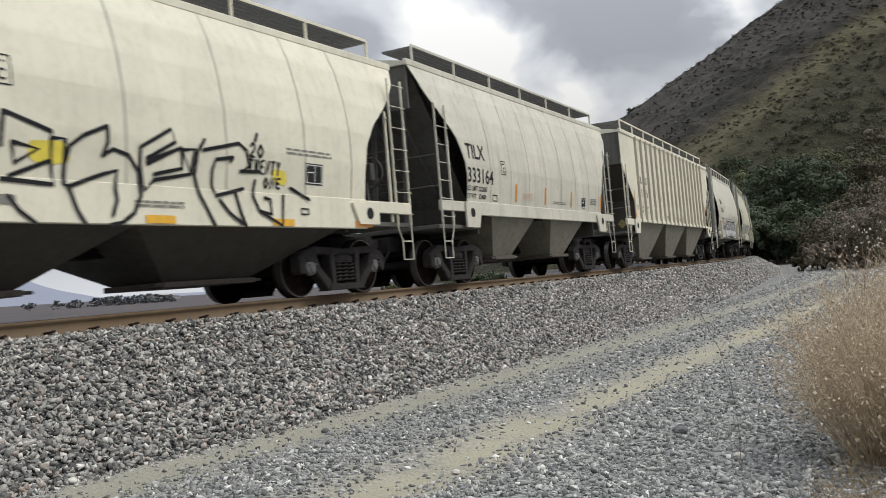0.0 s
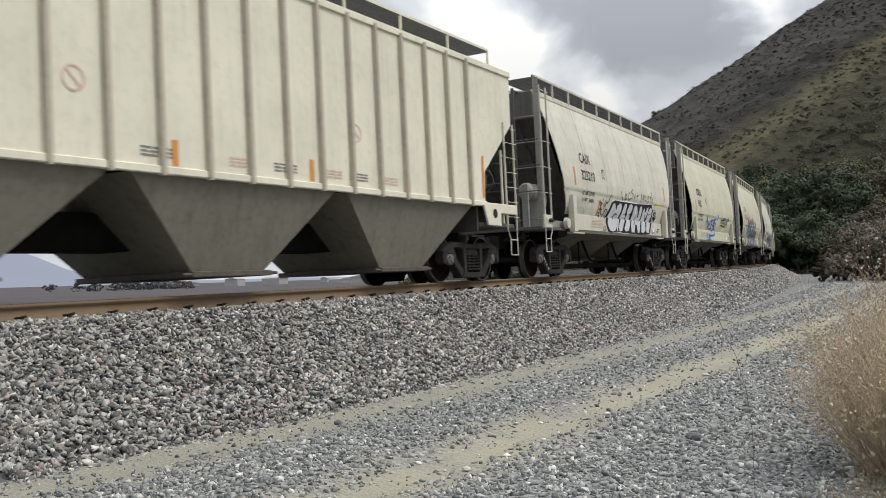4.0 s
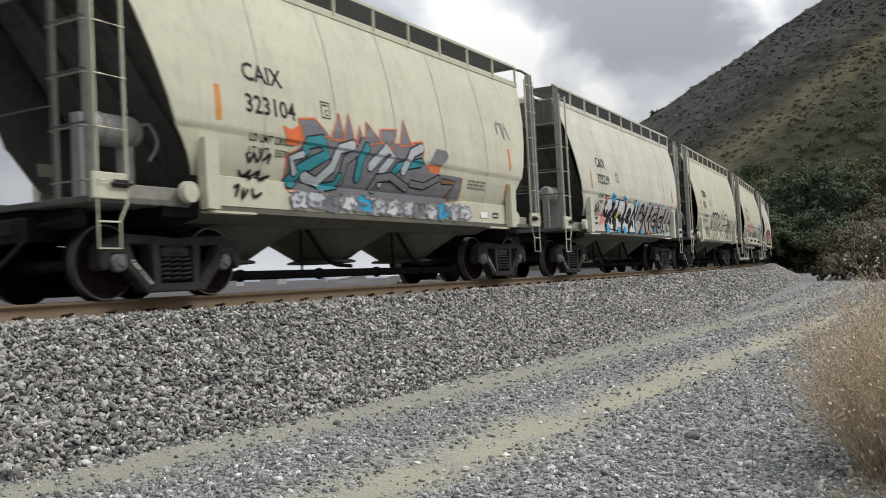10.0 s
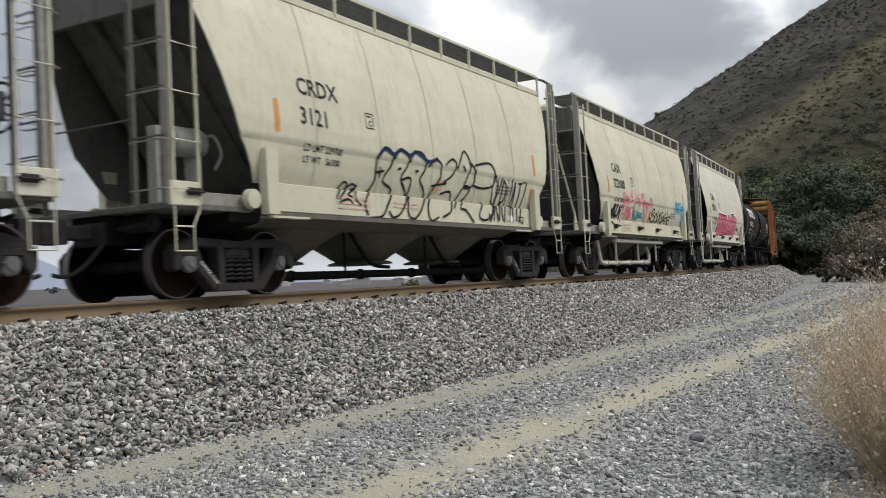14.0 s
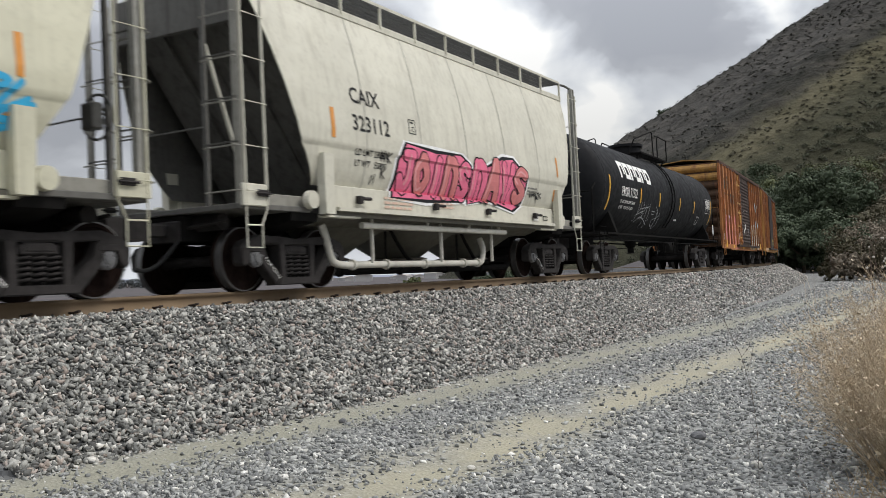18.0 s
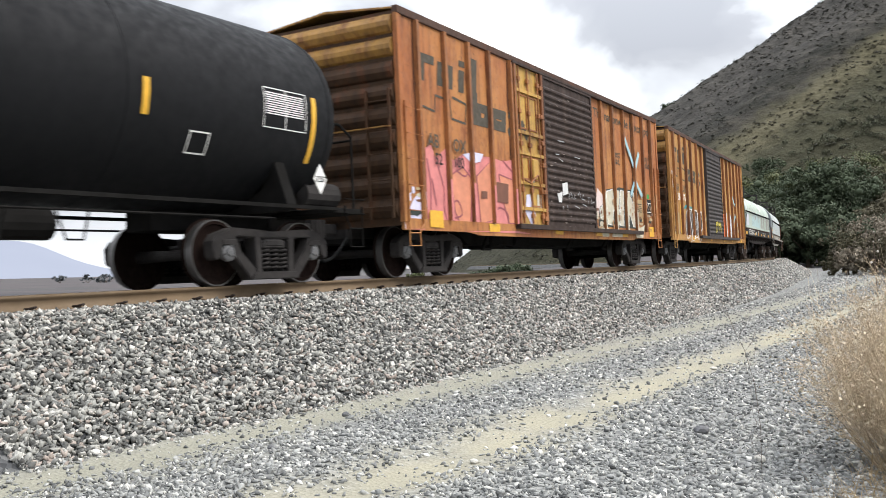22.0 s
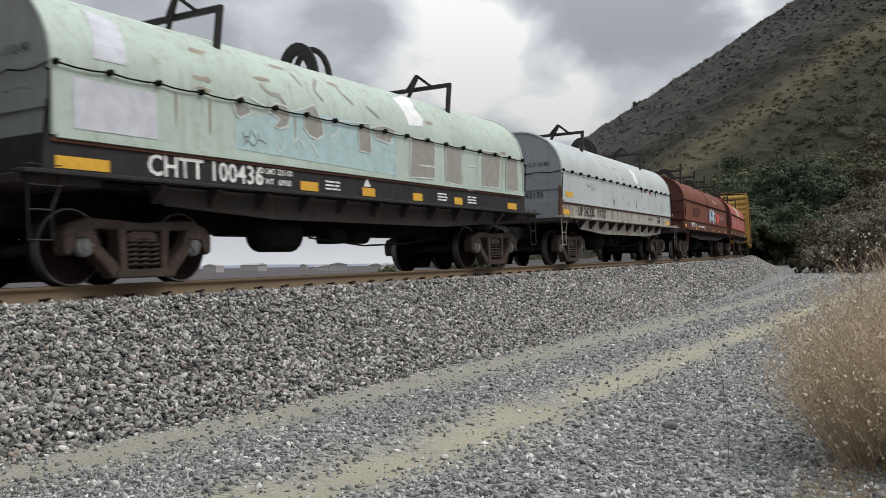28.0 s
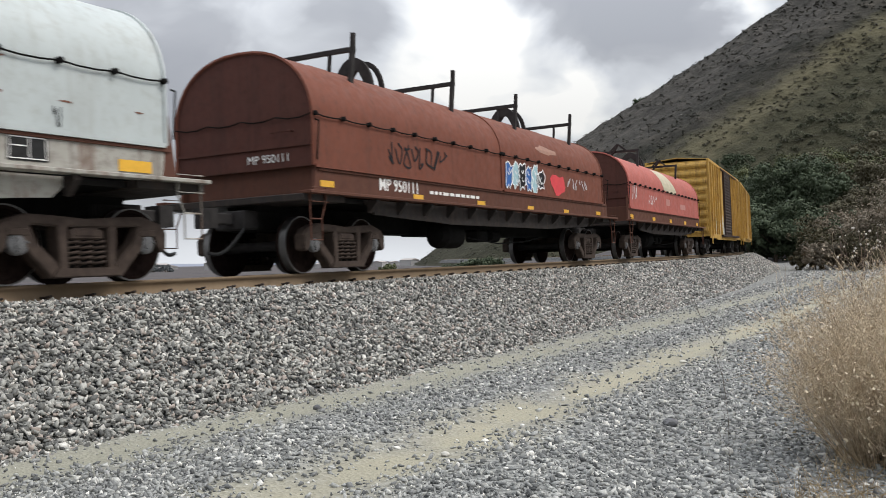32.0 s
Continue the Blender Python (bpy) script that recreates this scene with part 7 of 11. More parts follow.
# -- big cream hopper with outlined graffiti
prof = [(1.50, 1.53), (1.75, 1.56), (2.1, 1.60), (2.6, 1.60), (3.1, 1.53), (3.6, 1.40), (4.05, 1.20)]
ends = [(1.50, 6.80), (2.0, 6.80), (2.42, 6.89), (2.77, 7.15), (3.06, 7.52), (3.37, 7.90), (3.72, 8.22), (4.05, 8.4)]
carA, sA = sill_hopper(102.6, "long cream hopper with black outline graffiti", 8.25, 6.7, CREAM, prof, ends, (1.03, 1.52),
                       [(-4.1, 2.1, 0.85, 0.36, 0.5), (0.0, 2.0, 0.95, 0.36, 0.5), (4.1, 2.1, 0.85, 0.36, 0.5)], [-5.0, -3.3, -1.6, 0.1, 1.8, 3.5, 5.2, 6.4], 4.05, 1.20, 7.9, 3.7, 5.0, 0.82)
sillA = Side([(0.9, 1.545), (1.6, 1.545)])
sAW = Side([(1.03, 1.545), (1.50, 1.545), (1.52, 1.535)] + prof[1:])
for k, line in enumerate((
    [(0.2, 2.18), (0.78, 2.02), (0.77, 1.95), (0.76, 1.71), (0.25, 1.51)],
    [(0.2, 2.18), (0.17, 1.82)],
    [(0.3, 1.87), (0.61, 1.82), (0.32, 1.65), (0.3, 1.87)],
    [(0.16, 1.48), (0.79, 1.45), (0.76, 1.71)],
    [(0.78, 1.95), (0.95, 1.96), (0.92, 1.46)],
    [(0.23, 1.31), (0.36, 1.15), (0.55, 1.02)],
    [(1.52, 2.16), (1.19, 2.02), (1.01, 1.89), (0.94, 1.68), (0.92, 1.46), (0.98, 1.44), (1.44, 1.6), (1.66, 1.66), (1.62, 1.44), (1.64, 1.32), (1.56, 1.13)],
    [(1.52, 2.16), (1.53, 1.98), (1.45, 1.81)],
    [(1.45, 1.81), (1.6, 1.9), (1.83, 1.85), (1.98, 1.66), (2, 1.38), (1.88, 1.17), (1.69, 1.05), (1.52, 1.02)],
    [(0.98, 1.44), (1.08, 1.17), (1.18, 1.02)],
    [(2.01, 1.96), (2.51, 2.23), (2.57, 2.07), (2.1, 1.83), (2.12, 1.77)],
    [(2.01, 1.96), (2, 1.75), (2.06, 1.44), (2.22, 1.58), (2.84, 1.69), (2.67, 2.01), (2.12, 1.77)],
    [(2.13, 1.86), (2.14, 1.81), (2.6, 1.98)],
    [(2.67, 2), (2.69, 1.75), (2.22, 1.65)],
    [(2.7, 1.98), (2.91, 2.01), (2.84, 1.69)],
    [(3.08, 2.15), (2.96, 1.99), (2.9, 1.67), (2.97, 1.44), (3.05, 1.32), (3.23, 1.03)],
    [(3.05, 2.01), (3.74, 2.16), (3.89, 2.07), (3.94, 1.86), (3.74, 1.78), (4.14, 1.8)],
    [(3.62, 1.96), (3.29, 1.91), (3.22, 1.77), (3.21, 1.58), (3.27, 1.43), (3.82, 1.55)],
    [(3.62, 1.96), (3.56, 1.9)],
    [(3.34, 1.38), (3.51, 1.21), (3.83, 1.03)],
    [(3.65, 1.49), (3.74, 1.21), (3.83, 1.03)],
    [(4.06, 1.68), (4, 1.46), (4.12, 1.25), (4.38, 1.21), (4.37, 1.42), (4.24, 1.44)],
    [(4.12, 1.25), (4.6, 1.05), (4.66, 1.49)],
    [(4.83, 1.61), (5.05, 1.53), (5.27, 1.45)],
    [(4.12, 2.33), (4.07, 2.22)],
)):
    mark(carA, sAW, line, 0.05, BLACKP, 0.01 + 0.0002 * k, False, "black sprayed letter outline")
fat_word(carA, sA, "20", 3.92, 4.25, 1.98, 2.20, 0.04, [BLACKP], None, 0, None, 0.1, 0, 5, 0.2)
fat_word(carA, sA, "TWENTY", 3.90, 4.60, 1.76, 1.97, 0.038, [BLACKP], None, 0, None, 0.15, 0, 6, 0.2)
fat_word(carA, sA, "ONE", 4.22, 4.62, 1.57, 1.74, 0.038, [BLACKP], None, 0, None, 0.1, 0, 7, 0.2)
lay("graffiti_patch", [blob(random.Random(3), 0.75, 1.80, 0.5, 0.26), blob(random.Random(4), 4.6, 1.75, 0.3, 0.22)], YELLOWP, carA, sA, 0.007)
bars(carA, sA, 4.75, 2.16, 1.1, 0.03, 2, M_SMALL, 0.006, 3)
black_panel(carA, sA, 5.2, 1.68, 0.42, 0.32)
bars(carA, sillA, -0.6, 1.22, 0.95, 0.10, 1, M_SMALL, 0.006, 9)
bars(carA, sillA, 1.9, 1.30, 0.8, 0.025, 2, M_SMALL, 0.006, 4)
for x in (-0.5, 2.05, 4.4, 6.45):
    lay("reflector_strip", [rect(x, 1.05, x + 0.48, 1.15)], M_ORANGEREF if x > 6 else M_YELLOWREF, carA, sillA, 0.007, "yellow reflective strip")
lay("placard_holder", frame_rect(5.05, 1.22, 5.25, 1.32, 0.02), M_INK, carA, sillA, 0.007)
plate_box(carA, sA, 0.05, 2.45, None, 1.1)
lay("sill_hole", [blob(random.Random(1), 7.0, 1.32, 0.08, 0.2, 14, 0.0, 1.0)], M_INK, carA, sillA, 0.008)

# -- short pale hopper
prof = [(1.62, 1.52), (2.0, 1.57), (2.4, 1.60), (2.9, 1.57), (3.4, 1.49), (3.9, 1.36), (4.28, 1.22)]
ends = [(1.62, 4.42), (2.1, 4.43), (2.45, 4.52), (2.83, 4.74), (3.05, 4.95), (3.25, 5.2), (3.5, 5.5), (3.75, 5.75), (4.28, 6.04)]
carB, sB = sill_hopper(117.6, "short pale hopper with orange reflective strips", 5.6, 4.2, IVORY_B, prof, ends, (1.36, 1.64),
                       [(-1.85, 1.25, 0.50, 0.52, 1.05), (1.75, 1.25, 0.50, 0.52, 1.05)], [-3.3, -2.2, -1.1, 0.0, 1.1, 2.2, 3.3, 4.2], 4.28, 1.22, 5.5, 3.5, 3.4, 0.62, PLATE)
letters(carB, "TILX", -4.45, 2.52, 0.30, M_INK, sB)
letters(carB, "333164", -4.45, 2.03, 0.30, M_INK, sB)
letters(carB, "LD LMT 232600", -4.45, 1.86, 0.10, M_INK, sB)
letters(carB, "LT WT   53400", -4.45, 1.70, 0.10, M_INK, sB)
plate_box(carB, sB, -2.75, 2.28, None, 1.0)
for x in (-1.95, -0.1, 1.8, 4.32):
    strip(carB, sB, x, 1.72, 2.12, 0.10)
black_panel(carB, sB, 2.65, 1.72, 0.36, 0.28)
bars(carB, sB, -1.5, 1.9, 0.6, 0.03, 3, M_REDINK, 0.006, 12)
bars(carB, sB, 0.5, 1.80, 0.9, 0.02, 2, M_SMALL, 0.006, 13)
bars(carB, sB, 3.4, 1.98, 0.55, 0.025, 4, M_SMALL, 0.006, 14)
lay("placard_holder", frame_rect(-3.2, 1.68, -2.95, 1.82, 0.02), M_INK, carB, sB, 0.007)

# -- ribbed cream hopper
FADED_YELLOW = plain("faded_placard_yellow", (0.36, 0.30, 0.12), 0.6, 0, 0.3, 20, 0)
prof = [(1.50, 1.50), (4.38, 1.50)]
ends = [(1.50, 6.95), (2.18, 6.98), (3.28, 8.30), (4.38, 8.32)]
carC, sC = sill_hopper(133.06, "long cream hopper with ribbed straight sides", 8.35, 7.05, CREAM, prof, ends, (1.48, 1.58),
                       [(-4.4, 2.1, 0.7, 0.30, 1.05), (0.0, 2.0, 0.7, 0.30, 1.05), (4.4, 2.1, 0.7, 0.30, 1.05)], (), 4.38, 1.50, 7.6, 3.3, 5.2, 0.62, PLATE)
for q in (-1, 1):
    bm = BM()
    box(bm, (min(q * 8.285, q * 8.30), -1.46, 3.30), (max(q * 8.285, q * 8.30), 1.46, 4.36))
    part("end_apron", bm, ENDMID, carC, "dirty grey upper end panel, shade painted in")
    # Shade below the apron is painted into this sheet and bulkhead.
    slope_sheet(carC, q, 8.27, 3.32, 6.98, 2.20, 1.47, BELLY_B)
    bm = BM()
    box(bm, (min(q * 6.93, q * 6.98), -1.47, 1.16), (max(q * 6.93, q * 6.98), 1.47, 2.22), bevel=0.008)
    bulkhead = part("end_bulkhead", bm, BELLY_B, carC, "lower end bulkhead with shade painted in")
    bm = BM()
    prism(bm, [(-1.02, 1.62), (-0.86, 1.46), (-1.02, 1.30), (-1.18, 1.46)], q * 6.985, q * 6.995, "YZ")
    part("placard", bm, FADED_YELLOW, bulkhead, "faded yellow diamond placard")
end_words(carC, -8.304, 3.96, "CRDX", 0.17, M_INK, 0.9)
end_words(carC, -8.304, 3.70, "13576", 0.17, M_INK, 0.9)
for sgn in (-1, 1):
    bm = BM()
    prism(bm, [(-0.045, sgn * 1.50), (-0.03, sgn * 1.575), (0.03, sgn * 1.575), (0.045, sgn * 1.50)], 1.46, 4.36, "XY")
    # Ribs are a darker cream than the sides.
    rib = mesh_of("side_rib", bm, paint("darker_rib_paint", (0.46, 0.42, 0.33), (0.20, 0.16, 0.12), 0.45, 0.6, 1.6))
    for i in range(-9, 10):
        if abs(i * 0.79) < 7.1:
            share("side_rib", rib, carC, Matrix.Translation((i * 0.79, 0, 0)))
letters(carC, "CR", -6.17, 2.80, 0.24, M_INK, sC)
letters(carC, "DX", -5.42, 2.80, 0.24, M_INK, sC)
letters(carC, "13", -6.10, 2.36, 0.24, M_INK, sC)
letters(carC, "576", -5.45, 2.36, 0.24, M_INK, sC)
letters(carC, "LD LMT", -6.15, 1.96, 0.09, M_INK, sC)
letters(carC, "222800", -5.42, 1.96, 0.09, M_INK, sC)
letters(carC, "LT WT", -6.15, 1.80, 0.09, M_INK, sC)
letters(carC, "63200", -5.42, 1.80, 0.09, M_INK, sC)
plate_box(carC, sC, -4.58, 2.62, None, 0.9)
for x, a, b in ((-7.0, 1.65, 2.55), (-3.92, 1.62, 1.98), (-1.4, 1.60, 1.92), (1.3, 1.60, 1.92), (4.0, 1.6, 1.9), (6.85, 1.65, 2.5)):
    strip(carC, sC, x, a, b, 0.10)
for x, z in ((-2.80, 2.45), (2.52, 2.45)):
    ring = [(x + 0.14 * math.cos(a), z + 0.14 * math.sin(a)) for a in np.linspace(0, 2 * math.pi, 20)]
    lay("warning_mark", ribbon(ring, 0.025) + ribbon([(x - 0.1, z + 0.1), (x + 0.1, z - 0.1)], 0.03), M_REDINK, carC, sC, 0.006)
for i, x in enumerate((-1.9, -0.4, 0.5, 1.6, 2.3, 3.2)):
    bars(carC, sC, x, 1.78, 0.5, 0.025, 3, M_REDINK if i % 2 else M_SMALL, 0.006, 30 + i)
lay("placard_holder", frame_rect(-6.72, 1.9, -6.52, 2.04, 0.02), M_INK, carC, sC, 0.007)

# -- seven rounded short hoppers
def frame_stencil(root, text, x):
    """White stencil that runs down the diagonal of a truck's side frame."""
    cu = bpy.data.curves.new("t", "FONT")
    cu.body, cu.size = text, 0.062
    ob = bpy.data.objects.new("t", cu)
    me = bpy.data.meshes.new_from_object(ob)
    bm = BM()
    bm.from_mesh(me)
    w = max(v.co.x for v in bm.verts)
    for v in bm.verts:
        u, t = v.co.x / w * 0.44, v.co.y
        v.co = Vector((x - 0.74 + u * 0.72 + t * 0.69, -1.0985, 0.455 - u * 0.69 + t * 0.72))
    bpy.data.objects.remove(ob)
    bpy.data.curves.remove(cu)
    bpy.data.meshes.remove(me)
    part("frame_stencil", bm, M_WHITEINK, root, "small white stencil on the side frame")


SHORT = [("CAIX", "323210", "229700", "56300"), ("CRDX", "3112", "229700", "56300"), ("CAIX", "323104", "230300", "55700"), ("CAIX", "323239", "229900", "56100"),
         ("CRDX", "3121", "229700", "56300"), ("CAIX", "323080", "230000", "56000"), ("CAIX", "323112", "230200", "55800")]
SH = []
for i, (a, b, l1, l2) in enumerate(SHORT):
    car, sd = short_hopper(149.15 + 13.9 * i, IVORY if i % 3 else IVORY_B, i >= 5)
    SH.append((car, sd))
    letters(car, a, -3.78, 2.86, 0.25, M_INK, sd)
    letters(car, b, -3.78, 2.42, 0.25, M_INK, sd)
    letters(car, "LD LMT " + l1, -3.70, 2.04, 0.10, M_INK, sd)
    letters(car, "LT WT   " + l2, -3.70, 1.87, 0.10, M_INK, sd)
    plate_box(car, sd, -2.08, 2.55, None, 0.85)
    strip(car, sd, -4.34, 2.24, 2.70, 0.10)
    strip(car, sd, 4.42, 2.28, 2.74, 0.09)
    strip(car, sd, -4.38, 1.72, 1.96, 0.09)
    strip(car, sd, 4.30, 1.72, 1.98, 0.09)
    sl = Side([(1.0, 1.507), (1.6, 1.507)])
    for q in (-1, 1):
        frame_stencil(car, a + " " + b, q * 4.8 + 0.2)
    bars(car, sl, -2.8, 1.40, 0.9, 0.04, 3, M_REDINK, 0.006, 60 + i)
    bars(car, sl, -1.2, 1.40, 0.8, 0.035, 2, M_REDINK, 0.006, 70 + i)
    bars(car, sd, 2.6, 1.92, 0.75, 0.035, 3, M_SMALL, 0.006, 80 + i)
    lay("placard_holder", [rect(3.2, 1.24, 3.5, 1.36)], M_WHITEINK, car, sl, 0.007)
    lay("placard_frame", frame_rect(3.75, 1.26, 4.0, 1.36, 0.02), M_INK, car, sl, 0.007)
WRAP = Side([(1.14, 1.507), (1.54, 1.507), (1.552, 1.452), (1.60, 1.478), (1.75, 1.533), (1.95, 1.578), (2.10, 1.595), (2.14, 1.625), (2.4, 1.631), (2.9, 1.585), (3.4, 1.503)])

c = SH[0][0]
for k, shape in enumerate((
    [(-1.68, 1.42), (-1.49, 1.67), (-1.23, 1.97), (-0.94, 2.04), (-0.46, 2.03), (0.14, 2.04), (0.89, 2.04), (1.82, 2.06), (2.92, 2.1), (3.1, 1.93), (3.16, 1.56), (2.79, 1.16), (1.86, 1.13), (0.83, 1.14), (-0.17, 1.15), (-0.74, 1.17), (-1.21, 1.11), (-1.5, 1.15), (-1.59, 1.34)],
)):
    lay("graffiti_halo", [grown(shape, 0.035)], WHITEP, c, WRAP, 0.003 + 0.0002 * k)
    lay("graffiti_shadow", [shape], BLACKP, c, WRAP, 0.006 + 0.0004 * k, "black backing of silver letters")
for k, shape in enumerate((
    [(-1.51, 1.42), (-1.26, 1.73), (-1.08, 1.94), (-0.91, 1.95), (-0.86, 1.84), (-0.98, 1.56), (-0.92, 1.46), (-0.59, 1.55), (-0.67, 1.34), (-0.78, 1.21), (-1.05, 1.16), (-1.28, 1.19), (-1.45, 1.3)],
    [(-0.77, 1.71), (-0.68, 1.9), (-0.45, 1.98), (-0.28, 1.94), (-0.28, 1.79), (-0.48, 1.41), (-0.57, 1.19), (-0.68, 1.2), (-0.61, 1.4), (-0.56, 1.64), (-0.65, 1.6)],
    [(-0.16, 1.75), (-0.03, 1.97), (0.16, 2), (0.24, 1.93), (0.13, 1.73), (0.23, 1.6), (-0, 1.38), (-0.15, 1.21), (-0.42, 1.17), (-0.48, 1.3), (-0.27, 1.53)],
    [(0.32, 1.78), (0.47, 1.97), (0.7, 2.01), (0.83, 1.95), (0.74, 1.79), (0.65, 1.7), (0.71, 1.48), (0.51, 1.23), (0.2, 1.19), (0.05, 1.25), (0.25, 1.45), (0.42, 1.6)],
    [(0.93, 1.66), (0.96, 1.9), (1.14, 2), (1.33, 1.93), (1.32, 1.69), (1.53, 1.59), (1.59, 1.96), (1.77, 2), (1.87, 1.89), (1.78, 1.48), (1.65, 1.2), (1.44, 1.18), (1.38, 1.41), (1.22, 1.43), (1.08, 1.18), (0.78, 1.19), (0.76, 1.42)],
    [(1.96, 1.85), (2.11, 1.97), (2.21, 1.76), (2.37, 1.96), (2.54, 2), (2.52, 1.83), (2.34, 1.6), (2.32, 1.27), (2.05, 1.19), (1.83, 1.21), (2, 1.55)],
    [(2.59, 1.88), (2.8, 2.01), (2.97, 1.95), (2.97, 1.73), (2.7, 1.54), (2.85, 1.41), (2.67, 1.21), (2.4, 1.22), (2.46, 1.51)],
)):
    lay("graffiti_letter", [shape], SILVERP, c, WRAP, 0.011 + 0.0004 * k, "silver bubble letter edged in black")
for k, line in enumerate((
    [(-1.07, 1.51), (-0.78, 1.67), (-0.61, 1.64)],
    [(0.04, 1.68), (0.29, 1.73)],
    [(0.54, 1.69), (0.71, 1.73)],
    [(1.33, 1.68), (1.05, 1.41)],
    [(2.21, 1.75), (2.39, 1.58)],
    [(2.62, 1.76), (2.85, 1.8)],
)):
    mark(c, WRAP, line, 0.03, BLACKP, 0.016 + 0.0002 * k, True)
for k, line in enumerate((
    [(-0.4, 2.32), (-0.39, 2.19), (-0.23, 2.08)],
    [(0.02, 2.27), (-0.09, 2.17), (0.03, 2.09), (0.12, 2.2), (0.02, 2.27)],
    [(0.43, 2.35), (0.24, 2.21), (0.35, 2.11), (0.47, 2.18)],
    [(0.77, 2.45), (0.59, 2.36), (0.76, 2.29), (0.61, 2.16), (0.52, 2.19)],
    [(0.8, 2.27), (0.9, 2.19), (0.97, 2.31), (0.86, 2.13)],
    [(1.1, 2.24), (1.36, 2.3)],
    [(1.23, 2.34), (1.2, 2.19)],
    [(1.58, 2.11), (1.65, 2.33), (1.78, 2.19), (1.95, 2.36), (1.9, 2.14)],
    [(2.1, 2.36), (2.05, 2.19), (2.24, 2.19), (2.29, 2.33)],
    [(2.58, 2.36), (2.4, 2.31), (2.55, 2.25), (2.34, 2.13)],
    [(2.85, 2.49), (2.67, 2.18)],
    [(2.64, 2.32), (2.85, 2.34)],
    [(2.76, 2.28), (2.87, 2.17), (2.97, 2.34)],
)):
    mark(c, WRAP, line, 0.024, BLACKP, 0.0085 + 0.0002 * k, True)
for k, line in enumerate((
    [(-2.19, 1.91), (-2.12, 1.71)],
    [(-2.19, 1.91), (-2.06, 1.9), (-2.15, 1.82), (-2.01, 1.72)],
    [(-1.98, 2.05), (-1.99, 1.97)],
    [(-1.93, 1.91), (-1.87, 1.75)],
    [(-1.81, 1.99), (-1.82, 1.83)],
    [(-1.35, 2.16), (-1.59, 1.92), (-1.67, 1.96), (-1.78, 1.83)],
    [(-2.25, 1.72), (-2.17, 1.75), (-2.16, 1.62), (-2.26, 1.65)],
    [(-2.06, 1.74), (-2.07, 1.65), (-1.92, 1.59)],
    [(-1.85, 1.59), (-1.7, 1.75), (-1.54, 1.71), (-1.72, 1.53), (-1.84, 1.57)],
    [(-2.31, 1.53), (-2.11, 1.58), (-2.06, 1.48)],
)):
    mark(c, WRAP, line, 0.03, BLACKP, 0.0085 + 0.0002 * k, True)
for k, line in enumerate((
    [(-1.91, 1.23), (-1.88, 1.16)],
    [(-1.8, 1.28), (-1.91, 1.21), (-1.78, 1.16)],
    [(-1.7, 1.29), (-1.74, 1.18), (-1.63, 1.22)],
    [(2.92, 1.31), (2.97, 1.22)],
    [(3.11, 1.35), (3.1, 1.21), (3.29, 1.23)],
    [(3.43, 1.33), (3.35, 1.2)],
    [(3.56, 1.31), (3.75, 1.23), (3.83, 1.33)],
)):
    mark(c, WRAP, line, 0.022, BLACKP, 0.0085 + 0.0002 * k, True)
for k, line in enumerate((
    [(-4.19, 1.86), (-4.08, 1.76), (-4, 1.84)],
    [(-4.02, 1.8), (-4.02, 1.71)],
    [(-3.91, 1.93), (-3.91, 1.74), (-3.78, 1.73)],
    [(-3.73, 1.83), (-3.59, 1.97), (-3.6, 1.71)],
    [(-3.44, 1.82), (-3.38, 1.67), (-3.14, 1.71)],
)):
    mark(c, WRAP, line, 0.035, PALEMINT, 0.0065 + 0.0002 * k, True, "faint mint scrawl")
for k, shape in enumerate((
    [(-2.28, 1.98), (-2.2, 1.96), (-2.31, 1.53), (-2.4, 1.58)],
)):
    lay("graffiti_patch", [shape], ORANGEP, c, WRAP, 0.0065 + 0.0004 * k)
for k, shape in enumerate((
    [(3.21, 1.68), (3.21, 1.84), (3.45, 1.91), (3.6, 1.68), (3.45, 1.58)],
)):
    lay("graffiti_patch", [shape], BLACKP, c, WRAP, 0.0065 + 0.0004 * k)
for k, line in enumerate((
    [(3.24, 1.74), (3.54, 1.8)],
    [(3.34, 1.85), (3.49, 1.64)],
)):
    mark(c, WRAP, line, 0.02, SILVERP, 0.0095 + 0.0002 * k, True)
for k, shape in enumerate((
    [(3.19, 2.18), (4.19, 2.15), (4.25, 2.03), (3.37, 2.03)],
)):
    lay("graffiti_smear", [shape], FAINTY, c, WRAP, 0.0055 + 0.0004 * k)

